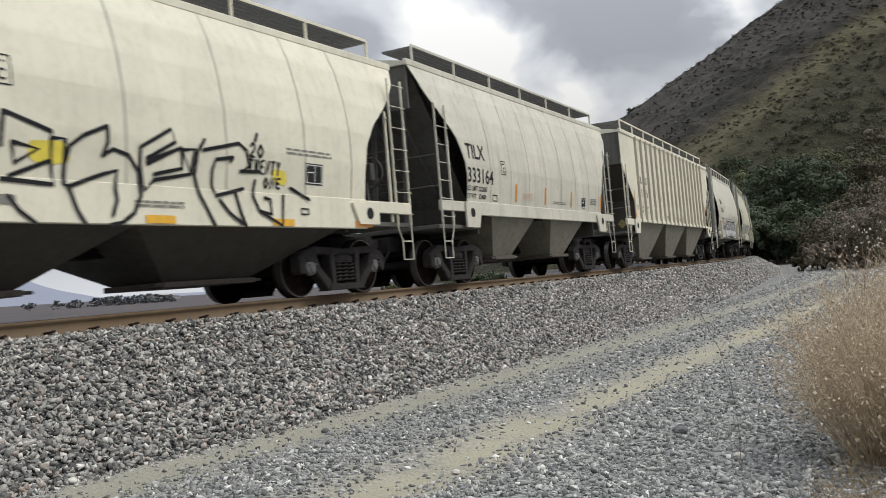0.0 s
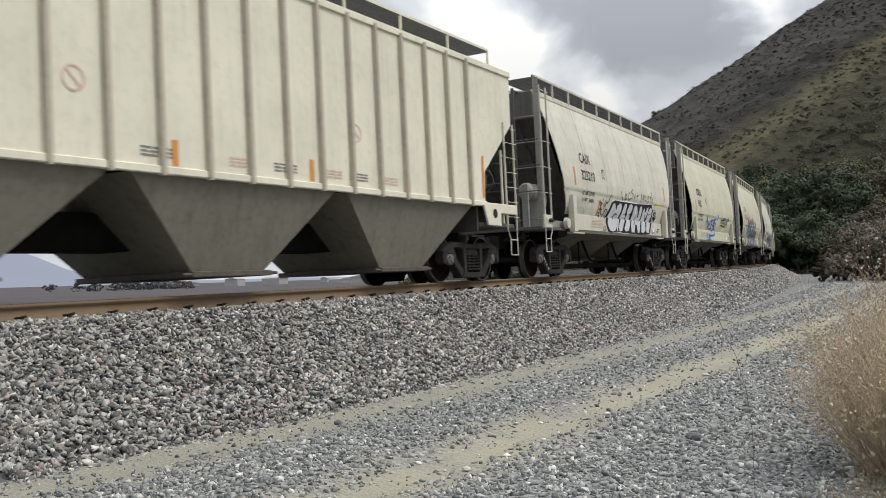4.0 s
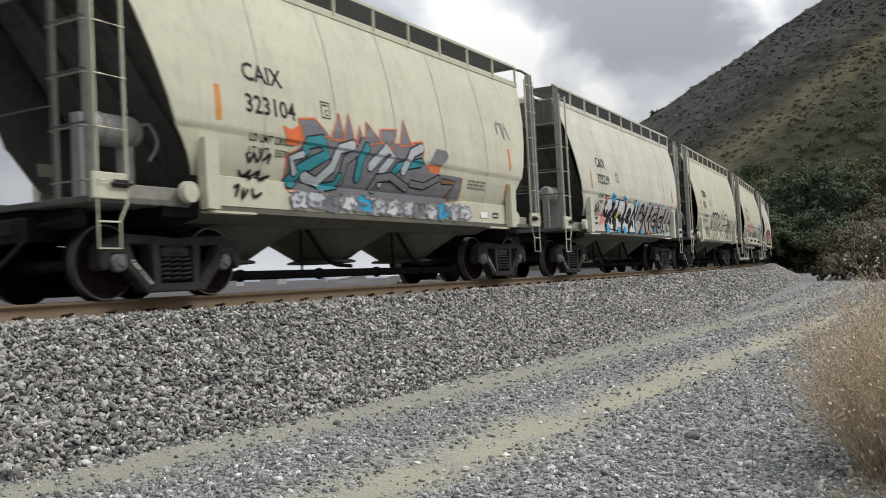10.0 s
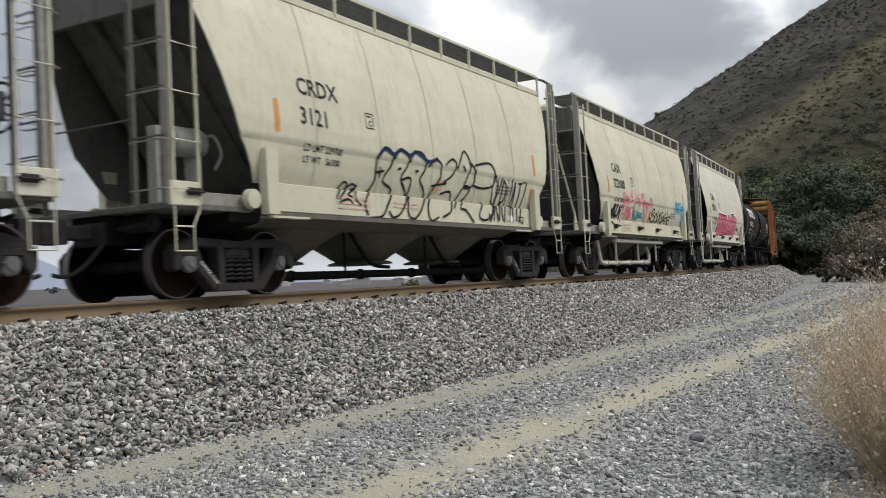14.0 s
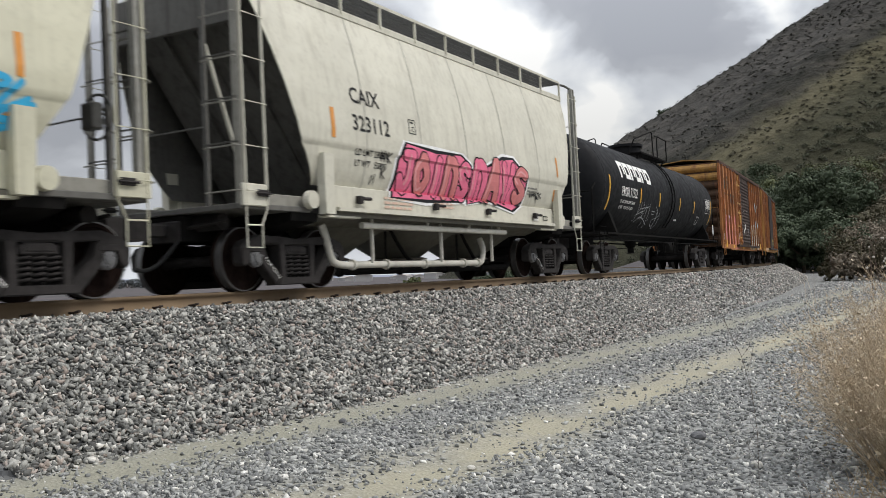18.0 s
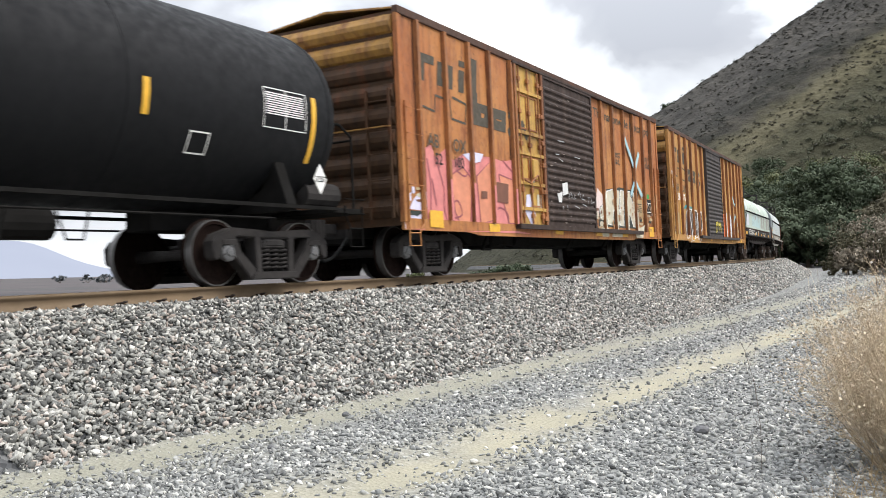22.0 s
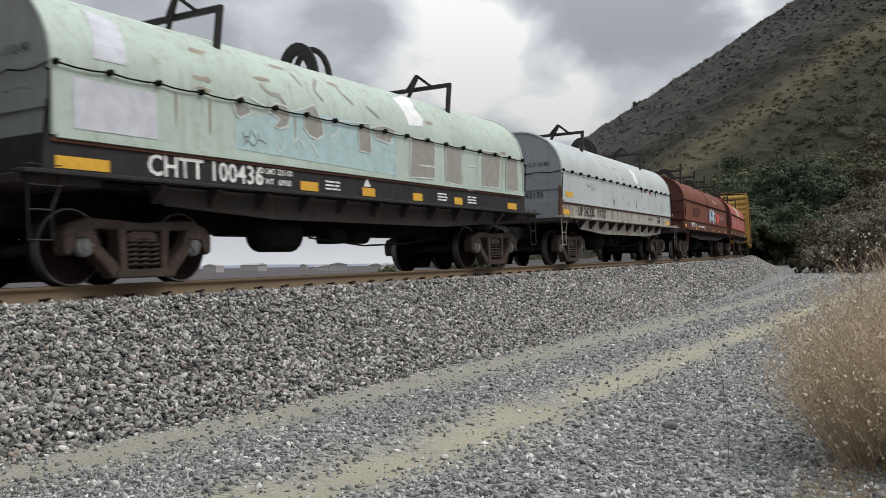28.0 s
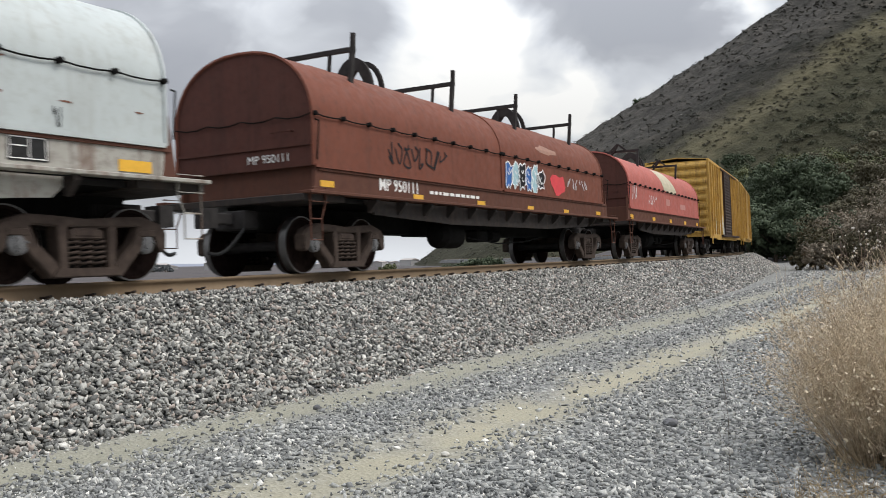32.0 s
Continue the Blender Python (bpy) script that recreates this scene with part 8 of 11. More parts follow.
c = SH[1][0]
for k, shape in enumerate((
    [(-1.78, 2.15), (-1.59, 1.96), (-1.89, 1.79)],
    [(0.66, 2.28), (0.79, 2.24), (0.79, 2.1), (0.64, 1.98), (0.45, 1.98), (0.61, 2.08), (0.64, 2.18)],
)):
    lay("graffiti_halo", [grown(shape, 0.045)], WHITEP, c, WRAP, 0.007 + 0.0002 * k)
    lay("graffiti_horn", [shape], BLUEP, c, WRAP, 0.01 + 0.0004 * k, "blue horn shape edged in white")
for k, line in enumerate((
    [(-1.61, 1.91), (-1.47, 1.82), (-1.46, 1.61), (-1.32, 1.83), (-1.22, 1.8), (-1.28, 1.66), (-1.09, 1.85), (-0.83, 1.98)],
    [(-0.89, 1.94), (-0.47, 1.99)],
    [(-0.66, 1.95), (-0.79, 1.64)],
    [(-1.06, 1.62), (-0.54, 1.64)],
    [(-0.83, 1.79), (-0.55, 1.83)],
    [(-0.41, 1.95), (-0.08, 2.03), (-0.2, 1.87), (-0.38, 1.76), (-0.04, 1.77), (-0.19, 1.59), (-0.56, 1.53)],
    [(0.39, 2.05), (0.06, 2.04), (-0.06, 1.89), (0.3, 1.87), (0.14, 1.76), (-0.12, 1.69), (0.34, 1.61), (0.26, 1.48), (0.08, 1.38), (-0.95, 1.33)],
)):
    mark(c, WRAP, line, 0.07, BLUEP, 0.009 + 0.0002 * k, True, "blue sprayed letter stroke")
for k, shape in enumerate((
    [(-1.12, 1.42), (-1, 1.39), (-0.82, 1.14), (-1.14, 1.15)],
)):
    lay("graffiti_patch", [shape], BLUEP, c, WRAP, 0.0075 + 0.0004 * k)
for k, line in enumerate((
    [(-1.74, 1.31), (-1.61, 1.42), (-1.5, 1.35), (-1.62, 1.22), (-1.75, 1.14), (-1.54, 1.18)],
    [(-1.45, 1.32), (-1.34, 1.39), (-1.37, 1.17)],
    [(-1.45, 1.16), (-1.25, 1.18)],
)):
    mark(c, WRAP, line, 0.055, SKYP, 0.009 + 0.0002 * k, True, "sky blue numeral stroke")
for k, line in enumerate((
    [(1.67, 2.14), (1.57, 1.91)],
    [(1.91, 2.18), (1.83, 1.91)],
    [(1.57, 2.01), (2.07, 2.09)],
    [(2.13, 2.15), (2.06, 1.93), (2.35, 1.97)],
    [(2.13, 2.15), (2.38, 2.16)],
    [(2.11, 2.04), (2.34, 2.08)],
    [(2.51, 2.16), (2.44, 1.9)],
    [(2.51, 2.16), (2.78, 2.16), (2.52, 2.03), (2.76, 1.91)],
    [(2.84, 1.91), (2.93, 2.17), (3.06, 2.01), (3.25, 2.2), (3.18, 1.91)],
    [(3.41, 2.18), (3.22, 2.11), (3.31, 2.03), (3.08, 1.9)],
    [(3.37, 2.17), (3.53, 2.23), (3.42, 2.07), (3.61, 2.1)],
    [(3.69, 2.31), (3.66, 2.06)],
    [(1.52, 1.81), (1.85, 1.84), (2.66, 1.79)],
)):
    mark(c, WRAP, line, 0.05, BLACKP, 0.009 + 0.0002 * k, False, "black sprayed letter stroke")

c = SH[2][0]
bubble_piece(c, Side([(1.0, 1.507), (1.6, 1.507)]), 42, -2.8, 2.7, 1.17, 1.44, 13, [SILVERP, MISTP, GREYP, SILVERP, SKYP, MISTP], GREYP, None, None, 0, 0.03, 0.3)
for k, shape in enumerate((
    [(-2.66, 2.46), (-2.27, 2.51), (-1.93, 2.29), (-2.55, 2.14)],
    [(-1.9, 2.24), (-1.64, 2.69), (-1.55, 2.26)],
    [(-1.58, 2.26), (-1.38, 2.72), (-1.29, 2.26)],
    [(-1.23, 2.25), (-1.11, 2.55), (-1.02, 2.22)],
    [(-1, 2.24), (-0.9, 2.63), (-0.5, 2.33)],
    [(-0.57, 2.37), (-0.49, 2.56), (0.02, 2.62), (-0.18, 2.25)],
    [(0.06, 2.34), (0.27, 2.82), (0.44, 2.38)],
    [(0.42, 2.43), (0.86, 2.5), (0.88, 2.31)],
)):
    lay("graffiti_spike", [shape], GREYP, c, WRAP, 0.0065 + 0.0004 * k, "grey spike edged in orange")
    mark(c, WRAP, shape + shape[:1], 0.03, ORANGEP, 0.0125 + 0.0002 * k, False)
for k, shape in enumerate((
    [(-3.02, 2.32), (-2.84, 2.28), (-2.65, 2.36), (-2.55, 2.22), (-2.62, 2.08), (-2.9, 2.06)],
    [(1.02, 2.11), (1.52, 2.12), (1.44, 1.96), (1.12, 1.98)],
)):
    lay("graffiti_flame", [shape], ORANGEP, c, WRAP, 0.0068 + 0.0004 * k)
for k, shape in enumerate((
    [(1.06, 2.14), (1.34, 2.42), (1.7, 2.42), (1.77, 2.3), (1.52, 2.12)],
)):
    lay("graffiti_patch", [shape], GREYP, c, WRAP, 0.0066 + 0.0004 * k)
for k, shape in enumerate((
    [(-2.86, 1.58), (-2.88, 1.92), (-2.55, 2.07), (-2.47, 2.26), (-1.92, 2.27), (-1.44, 2.23), (-1.02, 2.31), (-0.57, 2.29), (-0.15, 2.26), (0.41, 2.39), (0.86, 2.42), (0.82, 2.15), (1.26, 1.98), (2.35, 1.97), (2.34, 1.55), (1.16, 1.42), (-2.84, 1.45)],
)):
    lay("graffiti_halo", [grown(shape, 0.03)], ORANGEP, c, WRAP, 0.0042 + 0.0002 * k)
    lay("graffiti_backing", [shape], GREYP, c, WRAP, 0.0072 + 0.0004 * k, "charcoal backing of grey lettering")
for k, (line, w, ink) in enumerate((
    ([(-2.8, 1.53), (-2.57, 1.74), (-2.31, 1.86), (-1.96, 2.01), (-2.11, 2.2), (-2.45, 2.13), (-2.48, 2.01)], 0.17, TEALP),
    ([(-2.47, 1.65), (-2.16, 1.58), (-1.82, 1.83), (-1.67, 2.12), (-1.32, 2.21)], 0.15, MISTP),
    ([(-1.56, 1.62), (-1.49, 1.96), (-1.15, 2.15), (-1.02, 2.3)], 0.14, GREYP),
    ([(-1.13, 1.71), (-1.09, 2), (-0.93, 2.23)], 0.15, TEALP),
    ([(-0.8, 1.92), (-0.34, 2.26), (-0.13, 2.14), (-0.47, 1.87), (-0.45, 1.68)], 0.16, MISTP),
    ([(-0.71, 1.55), (-0.58, 1.75), (-0.17, 1.81), (0.39, 1.65)], 0.12, GREYP),
    ([(-0.21, 1.78), (0.04, 1.99), (0.79, 2.12)], 0.13, TEALP),
    ([(0.2, 1.92), (0.45, 2.26), (0.78, 2.38)], 0.15, MISTP),
    ([(0.5, 1.74), (0.94, 1.72), (1.45, 1.9)], 0.1, GREYP),
    ([(-2.13, 1.5), (-1.69, 1.57), (-1.59, 1.72)], 0.1, TEALP),
    ([(1.58, 1.85), (2.07, 1.85), (1.84, 1.56)], 0.08, BROWNP),
    ([(-2.69, 1.68), (-2.81, 1.88), (-2.55, 1.96)], 0.1, MISTP),
)):
    mark(c, WRAP, line, w + 0.05, BLACKP, 0.0125 + 0.006 * (k % 2), False)
    mark(c, WRAP, line, w, ink, 0.0155 + 0.006 * (k % 2), False, "grey and teal jagged letter stroke")
for k, line in enumerate((
    [(-3.72, 1.86), (-3.65, 1.76), (-3.57, 1.87), (-3.5, 1.77), (-3.42, 1.89)],
    [(-3.38, 1.8), (-3.24, 1.89), (-3.28, 1.77)],
    [(-3.82, 1.63), (-3.73, 1.56), (-3.59, 1.65), (-3.66, 1.53), (-3.4, 1.65), (-3.45, 1.53), (-3.2, 1.6)],
    [(-3.93, 1.4), (-3.84, 1.43), (-3.91, 1.29)],
    [(-3.76, 1.39), (-3.79, 1.26), (-3.67, 1.38)],
    [(-3.58, 1.4), (-3.55, 1.29), (-3.4, 1.35)],
)):
    mark(c, WRAP, line, 0.045, BLACKP, 0.0085 + 0.0002 * k, True)
scrawl(c, WRAP, 45, 4.0, 4.6, 2.9, 3.3, 3, GREYP, 0.02)

c = SH[3][0]
r5 = random.Random(9)
for k, shape in enumerate((
    [(-3.03, 1.81), (-2.78, 2.04), (-1.81, 2.05), (-1.09, 2.04), (-0.49, 2.04), (-0.13, 1.95), (0.14, 1.93), (0.13, 1.18), (-0.73, 1.17), (-2.27, 1.22), (-2.94, 1.27), (-2.96, 1.54)],
)):
    lay("graffiti_halo", [grown(shape, 0.05)], BLACKP, c, WRAP, 0.0035 + 0.0002 * k)
    lay("graffiti_fill", [shape], PALESILVER, c, WRAP, 0.0065 + 0.0004 * k, "pale silver lettering field")
for k, shape in enumerate((
    [(0.1, 1.94), (0.84, 2.06), (1.23, 1.98), (4.02, 2.04), (4.73, 1.94), (4.7, 1.54), (4.2, 1.31), (1.63, 1.18), (0.09, 1.17)],
)):
    lay("graffiti_halo", [grown(shape, 0.05)], BLACKP, c, WRAP, 0.0038 + 0.0002 * k)
    lay("graffiti_fill", [shape], TAUPEP, c, WRAP, 0.0068 + 0.0004 * k, "taupe lettering field")
for k, shape in enumerate((
    [(-3.52, 1.28), (-3.36, 1.52), (-3.13, 1.68), (-2.98, 1.62), (-2.98, 1.44)],
    [(3.85, 1.43), (4.11, 1.7), (5.03, 1.66), (5.07, 1.53)],
)):
    lay("graffiti_patch", [shape], SALMONP, c, WRAP, 0.0055 + 0.0004 * k)
for k, shape in enumerate((
    [(-1.91, 1.63), (-1.66, 1.75), (-1.42, 1.74), (-1.6, 1.64), (-1.85, 1.46)],
    [(-2.24, 1.43), (-1.94, 1.43), (-1.92, 1.28), (-2.16, 1.27)],
)):
    lay("graffiti_patch", [shape], GOLDP, c, WRAP, 0.0085 + 0.0004 * k)
for k, (line, w) in enumerate((
    ([(-3.08, 1.73), (-2.89, 1.57), (-2.8, 1.73), (-2.84, 1.49), (-2.94, 1.38), (-2.9, 1.22)], 0.1),
    ([(-2.41, 1.96), (-2.33, 1.84), (-2.36, 1.7), (-2.25, 1.98)], 0.15),
    ([(-2.79, 1.43), (-2.63, 1.59), (-2.51, 1.68), (-2.45, 1.65), (-2.55, 1.41)], 0.13),
    ([(-2.32, 1.41), (-2.15, 1.7), (-2.02, 1.73), (-2.21, 1.39), (-2.19, 1.22)], 0.1),
    ([(-1.81, 2.05), (-1.9, 1.8), (-2.04, 1.47), (-2.14, 1.18)], 0.09),
    ([(-1.7, 1.54), (-1.54, 1.63), (-1.43, 1.57), (-1.65, 1.48), (-1.7, 1.54)], 0.09),
    ([(-1.12, 2.06), (-1.12, 1.79), (-1.26, 1.53), (-1.42, 1.4), (-1.43, 1.18)], 0.14),
    ([(-0.71, 1.52), (-0.82, 1.66), (-0.7, 1.81), (-0.55, 1.75), (-0.78, 1.49), (-1.07, 1.52)], 0.12),
    ([(-0.44, 1.47), (-0.72, 1.31), (-0.73, 1.15)], 0.14),
    ([(-0.13, 1.95), (-0.33, 1.6), (-0.3, 1.35)], 0.1),
    ([(-0.23, 1.75), (-0.1, 1.79), (-0.04, 1.62)], 0.06),
    ([(0.14, 1.91), (-0.04, 1.44), (-0.02, 1.19)], 0.09),
    ([(0.36, 1.58), (0.5, 1.89), (0.84, 2.05), (0.76, 1.78), (1, 1.7), (0.69, 1.38), (0.35, 1.16)], 0.07),
    ([(0.44, 1.76), (0.71, 1.83)], 0.05),
    ([(0.54, 1.48), (0.83, 1.58)], 0.05),
    ([(1.23, 2.01), (1.08, 1.51), (1.18, 1.17)], 0.1),
    ([(1.92, 2.04), (1.67, 1.8), (1.51, 1.37), (1.67, 1.19)], 0.1),
    ([(1.49, 1.68), (1.79, 1.73)], 0.06),
    ([(2.44, 1.83), (2.07, 1.75), (1.84, 1.45), (2.22, 1.41), (2.41, 1.63), (2.19, 1.59)], 0.07),
    ([(2.67, 2.02), (2.47, 1.43), (2.61, 1.23)], 0.09),
    ([(3.27, 1.74), (2.9, 1.72), (2.63, 1.43), (3, 1.42), (3.16, 1.62)], 0.07),
    ([(3.55, 2.01), (3.28, 1.47), (3.43, 1.26)], 0.09),
    ([(4.03, 1.98), (3.78, 1.62), (3.84, 1.31)], 0.07),
    ([(4.53, 1.95), (4.22, 1.52)], 0.06),
    ([(0.91, 1.85), (1.01, 1.78), (0.9, 1.72)], 0.025),
    ([(2.01, 1.23), (2.41, 1.32), (1.97, 1.31)], 0.03),
    ([(2.99, 1.33), (3.26, 1.28), (3.04, 1.24)], 0.03),
)):
    mark(c, WRAP, line, w * 1.3, BLACKP, 0.0120 + 0.0002 * k, True, "black letter stroke")
for k, (x, z, w, ink) in enumerate((
    (-2.33, 2.09, 0.42, SKYP), (-1.29, 2.11, 0.34, SKYP), (-0.17, 2.07, 0.24, SKYP), (0.21, 2.04, 0.22, SKYP), (1.46, 2.11, 0.24, SKYP), (2.2, 2.1, 0.22, SKYP), (2.77, 2.09, 0.2, SKYP), (3.11, 2.09, 0.2, SKYP), (3.78, 2.1, 0.16, SKYP), (-2.93, 2.03, 0.26, SALMONP), (-1.05, 2.02, 0.28, SALMONP), (2.54, 2.08, 0.22, SALMONP), (4.26, 2.1, 0.2, SALMONP), (1.75, 2.1, 0.16, SALMONP), (-2.78, 1.18, 0.42, SKYP), (-1.72, 1.21, 0.34, SKYP), (-1.18, 1.2, 0.34, SKYP), (-0.06, 1.18, 0.26, SKYP), (0.68, 1.18, 0.24, SKYP), (1.45, 1.21, 0.24, SALMONP), (2.23, 1.31, 0.2, SKYP), (2.77, 1.23, 0.16, SKYP), (3.48, 1.2, 0.2, SKYP), 
)):
    lay("graffiti_star", [blob(r5, x, z, w * 0.8, w * 0.62, 9, 0.35)], ink, c, WRAP, 0.018 + 0.0005 * k)
for k, line in enumerate((
    [(-3.82, 1.83), (-3.82, 1.69), (-3.69, 1.66)],
    [(-3.75, 1.87), (-3.73, 1.66), (-3.65, 1.74)],
    [(-3.64, 1.83), (-3.63, 1.71)],
    [(-3.53, 1.83), (-3.59, 1.77), (-3.49, 1.68), (-3.59, 1.67)],
    [(-3.83, 1.5), (-3.7, 1.48), (-3.64, 1.6)],
    [(-3.62, 1.62), (-3.66, 1.46)],
    [(-3.83, 1.35), (-3.65, 1.35)],
)):
    mark(c, WRAP, line, 0.035, BLACKP, 0.0085 + 0.0002 * k, True)

c = SH[4][0]
for k, line in enumerate((
    [(-1.99, 1.18), (-2.06, 1.38), (-1.81, 1.71), (-1.79, 2.07), (-1.61, 2.28), (-1.4, 2.25), (-1.32, 2.07), (-1.57, 1.76), (-1.26, 1.62), (-1.39, 1.37), (-1.58, 1.17), (-1.92, 1.13)],
    [(-1.3, 2.12), (-1.13, 2.28), (-0.9, 2.27), (-0.82, 2.09), (-1.02, 1.83), (-0.78, 1.57), (-0.95, 1.28), (-1.23, 1.16), (-1.36, 1.26)],
    [(-0.8, 2.12), (-0.62, 2.31), (-0.32, 2.28), (-0.24, 2.06), (-0.4, 1.85), (-0.17, 1.61), (-0.33, 1.31), (-0.58, 1.16), (-0.76, 1.29), (-0.69, 1.83), (-1.01, 1.8)],
    [(-0.14, 2.1), (0.08, 2.24), (0.29, 2.17), (0.3, 1.93), (0.06, 1.68), (-0.07, 1.38), (0.02, 1.15), (0.29, 1.22)],
    [(0.46, 2.18), (0.68, 2.3), (0.85, 2.25), (0.78, 2.04), (0.43, 1.86)],
    [(0.91, 2.14), (1.18, 2.51), (1.44, 2.22), (1.23, 1.83), (1.58, 1.88), (1.63, 2.17), (1.39, 2.31)],
    [(1.63, 2.27), (2.22, 2.36), (2.48, 2.21), (2.47, 1.95), (2.03, 1.85), (1.58, 1.88)],
    [(0.39, 1.65), (0.75, 1.7), (0.79, 1.37), (0.45, 1.23)],
    [(0.91, 1.43), (1.23, 1.83), (1.48, 1.78), (1.15, 1.45), (1.38, 1.39), (1.67, 1.18)],
    [(-1.77, 1.87), (-1.57, 1.91)],
    [(-1.68, 1.95), (-1.67, 1.8)],
    [(-1.14, 1.98), (-1.05, 1.99)],
    [(-0.58, 1.98), (-0.48, 1.99)],
    [(2.1, 1.57), (1.93, 1.29), (2.25, 1.24), (2.61, 1.45)],
    [(0.02, 1.77), (0.54, 1.85)],
    [(1.14, 2.22), (1.21, 2.13)],
)):
    mark(c, WRAP, line, 0.042, BLACKP, 0.0085 + 0.0002 * k, True, "black bubble letter outline")
for k, line in enumerate((
    [(-1.78, 2.13), (-1.57, 2.27), (-1.31, 2.2), (-1.09, 2.3), (-0.81, 2.23), (-0.57, 2.31), (-0.18, 2.18), (0.14, 2.26)],
)):
    mark(c, WRAP, line, 0.07, NAVYP, 0.0078 + 0.0002 * k, True, "navy shading over bubble letters")
for k, line in enumerate((
    [(-2.82, 1.41), (-2.64, 1.65), (-2.52, 1.61), (-2.74, 1.41)],
    [(-2.63, 1.5), (-2.42, 1.64), (-2.29, 1.6), (-2.52, 1.48), (-2.41, 1.44)],
    [(-2.26, 1.63), (-2.33, 1.44), (-2.18, 1.32)],
    [(-2.75, 1.34), (-2.52, 1.4), (-2.41, 1.34)],
)):
    mark(c, WRAP, line, 0.035, BLACKP, 0.0085 + 0.0002 * k, True)
for k, shape in enumerate((
    [(-0.04, 1.68), (0.24, 1.93), (0.53, 1.87), (0.31, 1.7), (0.09, 1.62)],
)):
    lay("graffiti_patch", [shape], TANP, c, WRAP, 0.0065 + 0.0004 * k)
fat_word(c, WRAP, "SKRNATZ", 2.3, 4.0, 1.22, 2.1, 0.042, [BLACKP], None, 0, None, 0.15, 0.0, 62, 0.1)

c = SH[5][0]
for k, line in enumerate((
    [(-3.9, 1.79), (-3.99, 1.71), (-3.99, 1.58), (-3.87, 1.56), (-3.8, 1.69), (-3.85, 1.79), (-3.95, 1.78)],
    [(-3.91, 1.73), (-3.9, 1.64)],
    [(-3.72, 1.89), (-3.7, 1.59)],
    [(-3.72, 1.88), (-3.58, 1.94), (-3.66, 1.74), (-3.52, 1.6)],
    [(-3.38, 1.94), (-3.51, 1.76), (-3.49, 1.63), (-3.37, 1.66)],
    [(-3.29, 1.63), (-3.18, 1.91), (-3.08, 1.51)],
    [(-3.28, 1.74), (-3.06, 1.81)],
)):
    mark(c, WRAP, line, 0.075, BLACKP, 0.009 + 0.0002 * k, True, "thick black sprayed letter stroke")
for k, line in enumerate((
    [(-3.95, 1.4), (-3.8, 1.46), (-3.69, 1.42), (-3.57, 1.4)],
)):
    mark(c, WRAP, line, 0.045, BLACKP, 0.009 + 0.0002 * k, True)
for k, line in enumerate((
    [(-2.9, 2.09), (-2.96, 2.25), (-2.82, 2.32), (-2.74, 2.17), (-2.87, 2.01), (-2.64, 2.1), (-2.63, 2.23), (-2.52, 2.16), (-2.6, 2)],
    [(-2.44, 2.07), (-2.41, 2.22), (-2.3, 2.06), (-2.18, 2.1)],
    [(-2.05, 2.46), (-2.09, 2.26), (-2.25, 2.26), (-1.97, 2.24)],
    [(-2.15, 2.08), (-1.94, 2.16)],
    [(-2.68, 1.97), (-2.85, 1.83), (-2.8, 1.72), (-2.63, 1.77), (-2.52, 1.95), (-2.46, 1.77), (-2.35, 1.99), (-2.35, 1.76), (-2.2, 1.9), (-2.11, 1.74), (-1.89, 1.82)],
    [(-2.64, 1.71), (-2.54, 1.74), (-2.61, 1.54)],
    [(-2.44, 1.7), (-2.34, 1.57), (-2.25, 1.7), (-2.23, 1.57)],
    [(-2.17, 1.75), (-2.05, 1.74), (-2.16, 1.62), (-1.97, 1.66)],
    [(-1.7, 2.08), (-1.43, 2.12), (-1.27, 2.23), (-1.6, 2.23), (-1.5, 2.3)],
    [(-1.3, 2.25), (-1.14, 2.02), (-1, 2.24)],
    [(-0.97, 2.25), (-1.03, 2.35), (-0.88, 2.4), (-0.8, 2.32), (-0.96, 2.25)],
    [(-0.82, 2.22), (-0.79, 2.05), (-0.64, 2.22), (-0.67, 1.97), (-0.45, 2.16), (-0.34, 2), (-0.18, 2.17), (-0.22, 1.99)],
    [(-0.06, 2.26), (0.1, 2.3), (-0.03, 2.09), (0.14, 2.13)],
    [(0.25, 2.3), (0.22, 2.01)],
    [(-0.71, 1.94), (-0.39, 1.53), (-0.36, 2.05)],
)):
    mark(c, WRAP, line, 0.055, PINKP, 0.009 + 0.0002 * k, True, "pink sprayed stroke")
for k, line in enumerate((
    [(-1.87, 1.93), (-1.72, 2.01)],
    [(-1.79, 1.98), (-1.79, 1.68)],
    [(-1.64, 1.87), (-1.72, 1.77), (-1.6, 1.72), (-1.69, 1.66)],
    [(-1.55, 1.86), (-1.55, 1.68), (-1.41, 1.69)],
    [(-1.38, 1.85), (-1.37, 1.67)],
    [(-1.31, 1.83), (-1.3, 1.65)],
    [(-1.31, 1.83), (-1.21, 1.81), (-1.3, 1.74), (-1.16, 1.71), (-1.3, 1.65)],
    [(-1.08, 1.83), (-1.16, 1.75), (-1.03, 1.72), (-1.13, 1.65)],
    [(-0.97, 1.82), (-0.96, 1.66)],
    [(-0.97, 1.82), (-0.86, 1.8), (-0.95, 1.74), (-0.78, 1.65)],
    [(-0.75, 1.77), (-0.81, 1.64)],
    [(-1.68, 1.62), (-1.32, 1.62)],
    [(-1.46, 1.64), (-1.29, 1.63)],
)):
    mark(c, WRAP, line, 0.045, TEALP, 0.0095 + 0.0002 * k, True, "teal sprayed stroke")
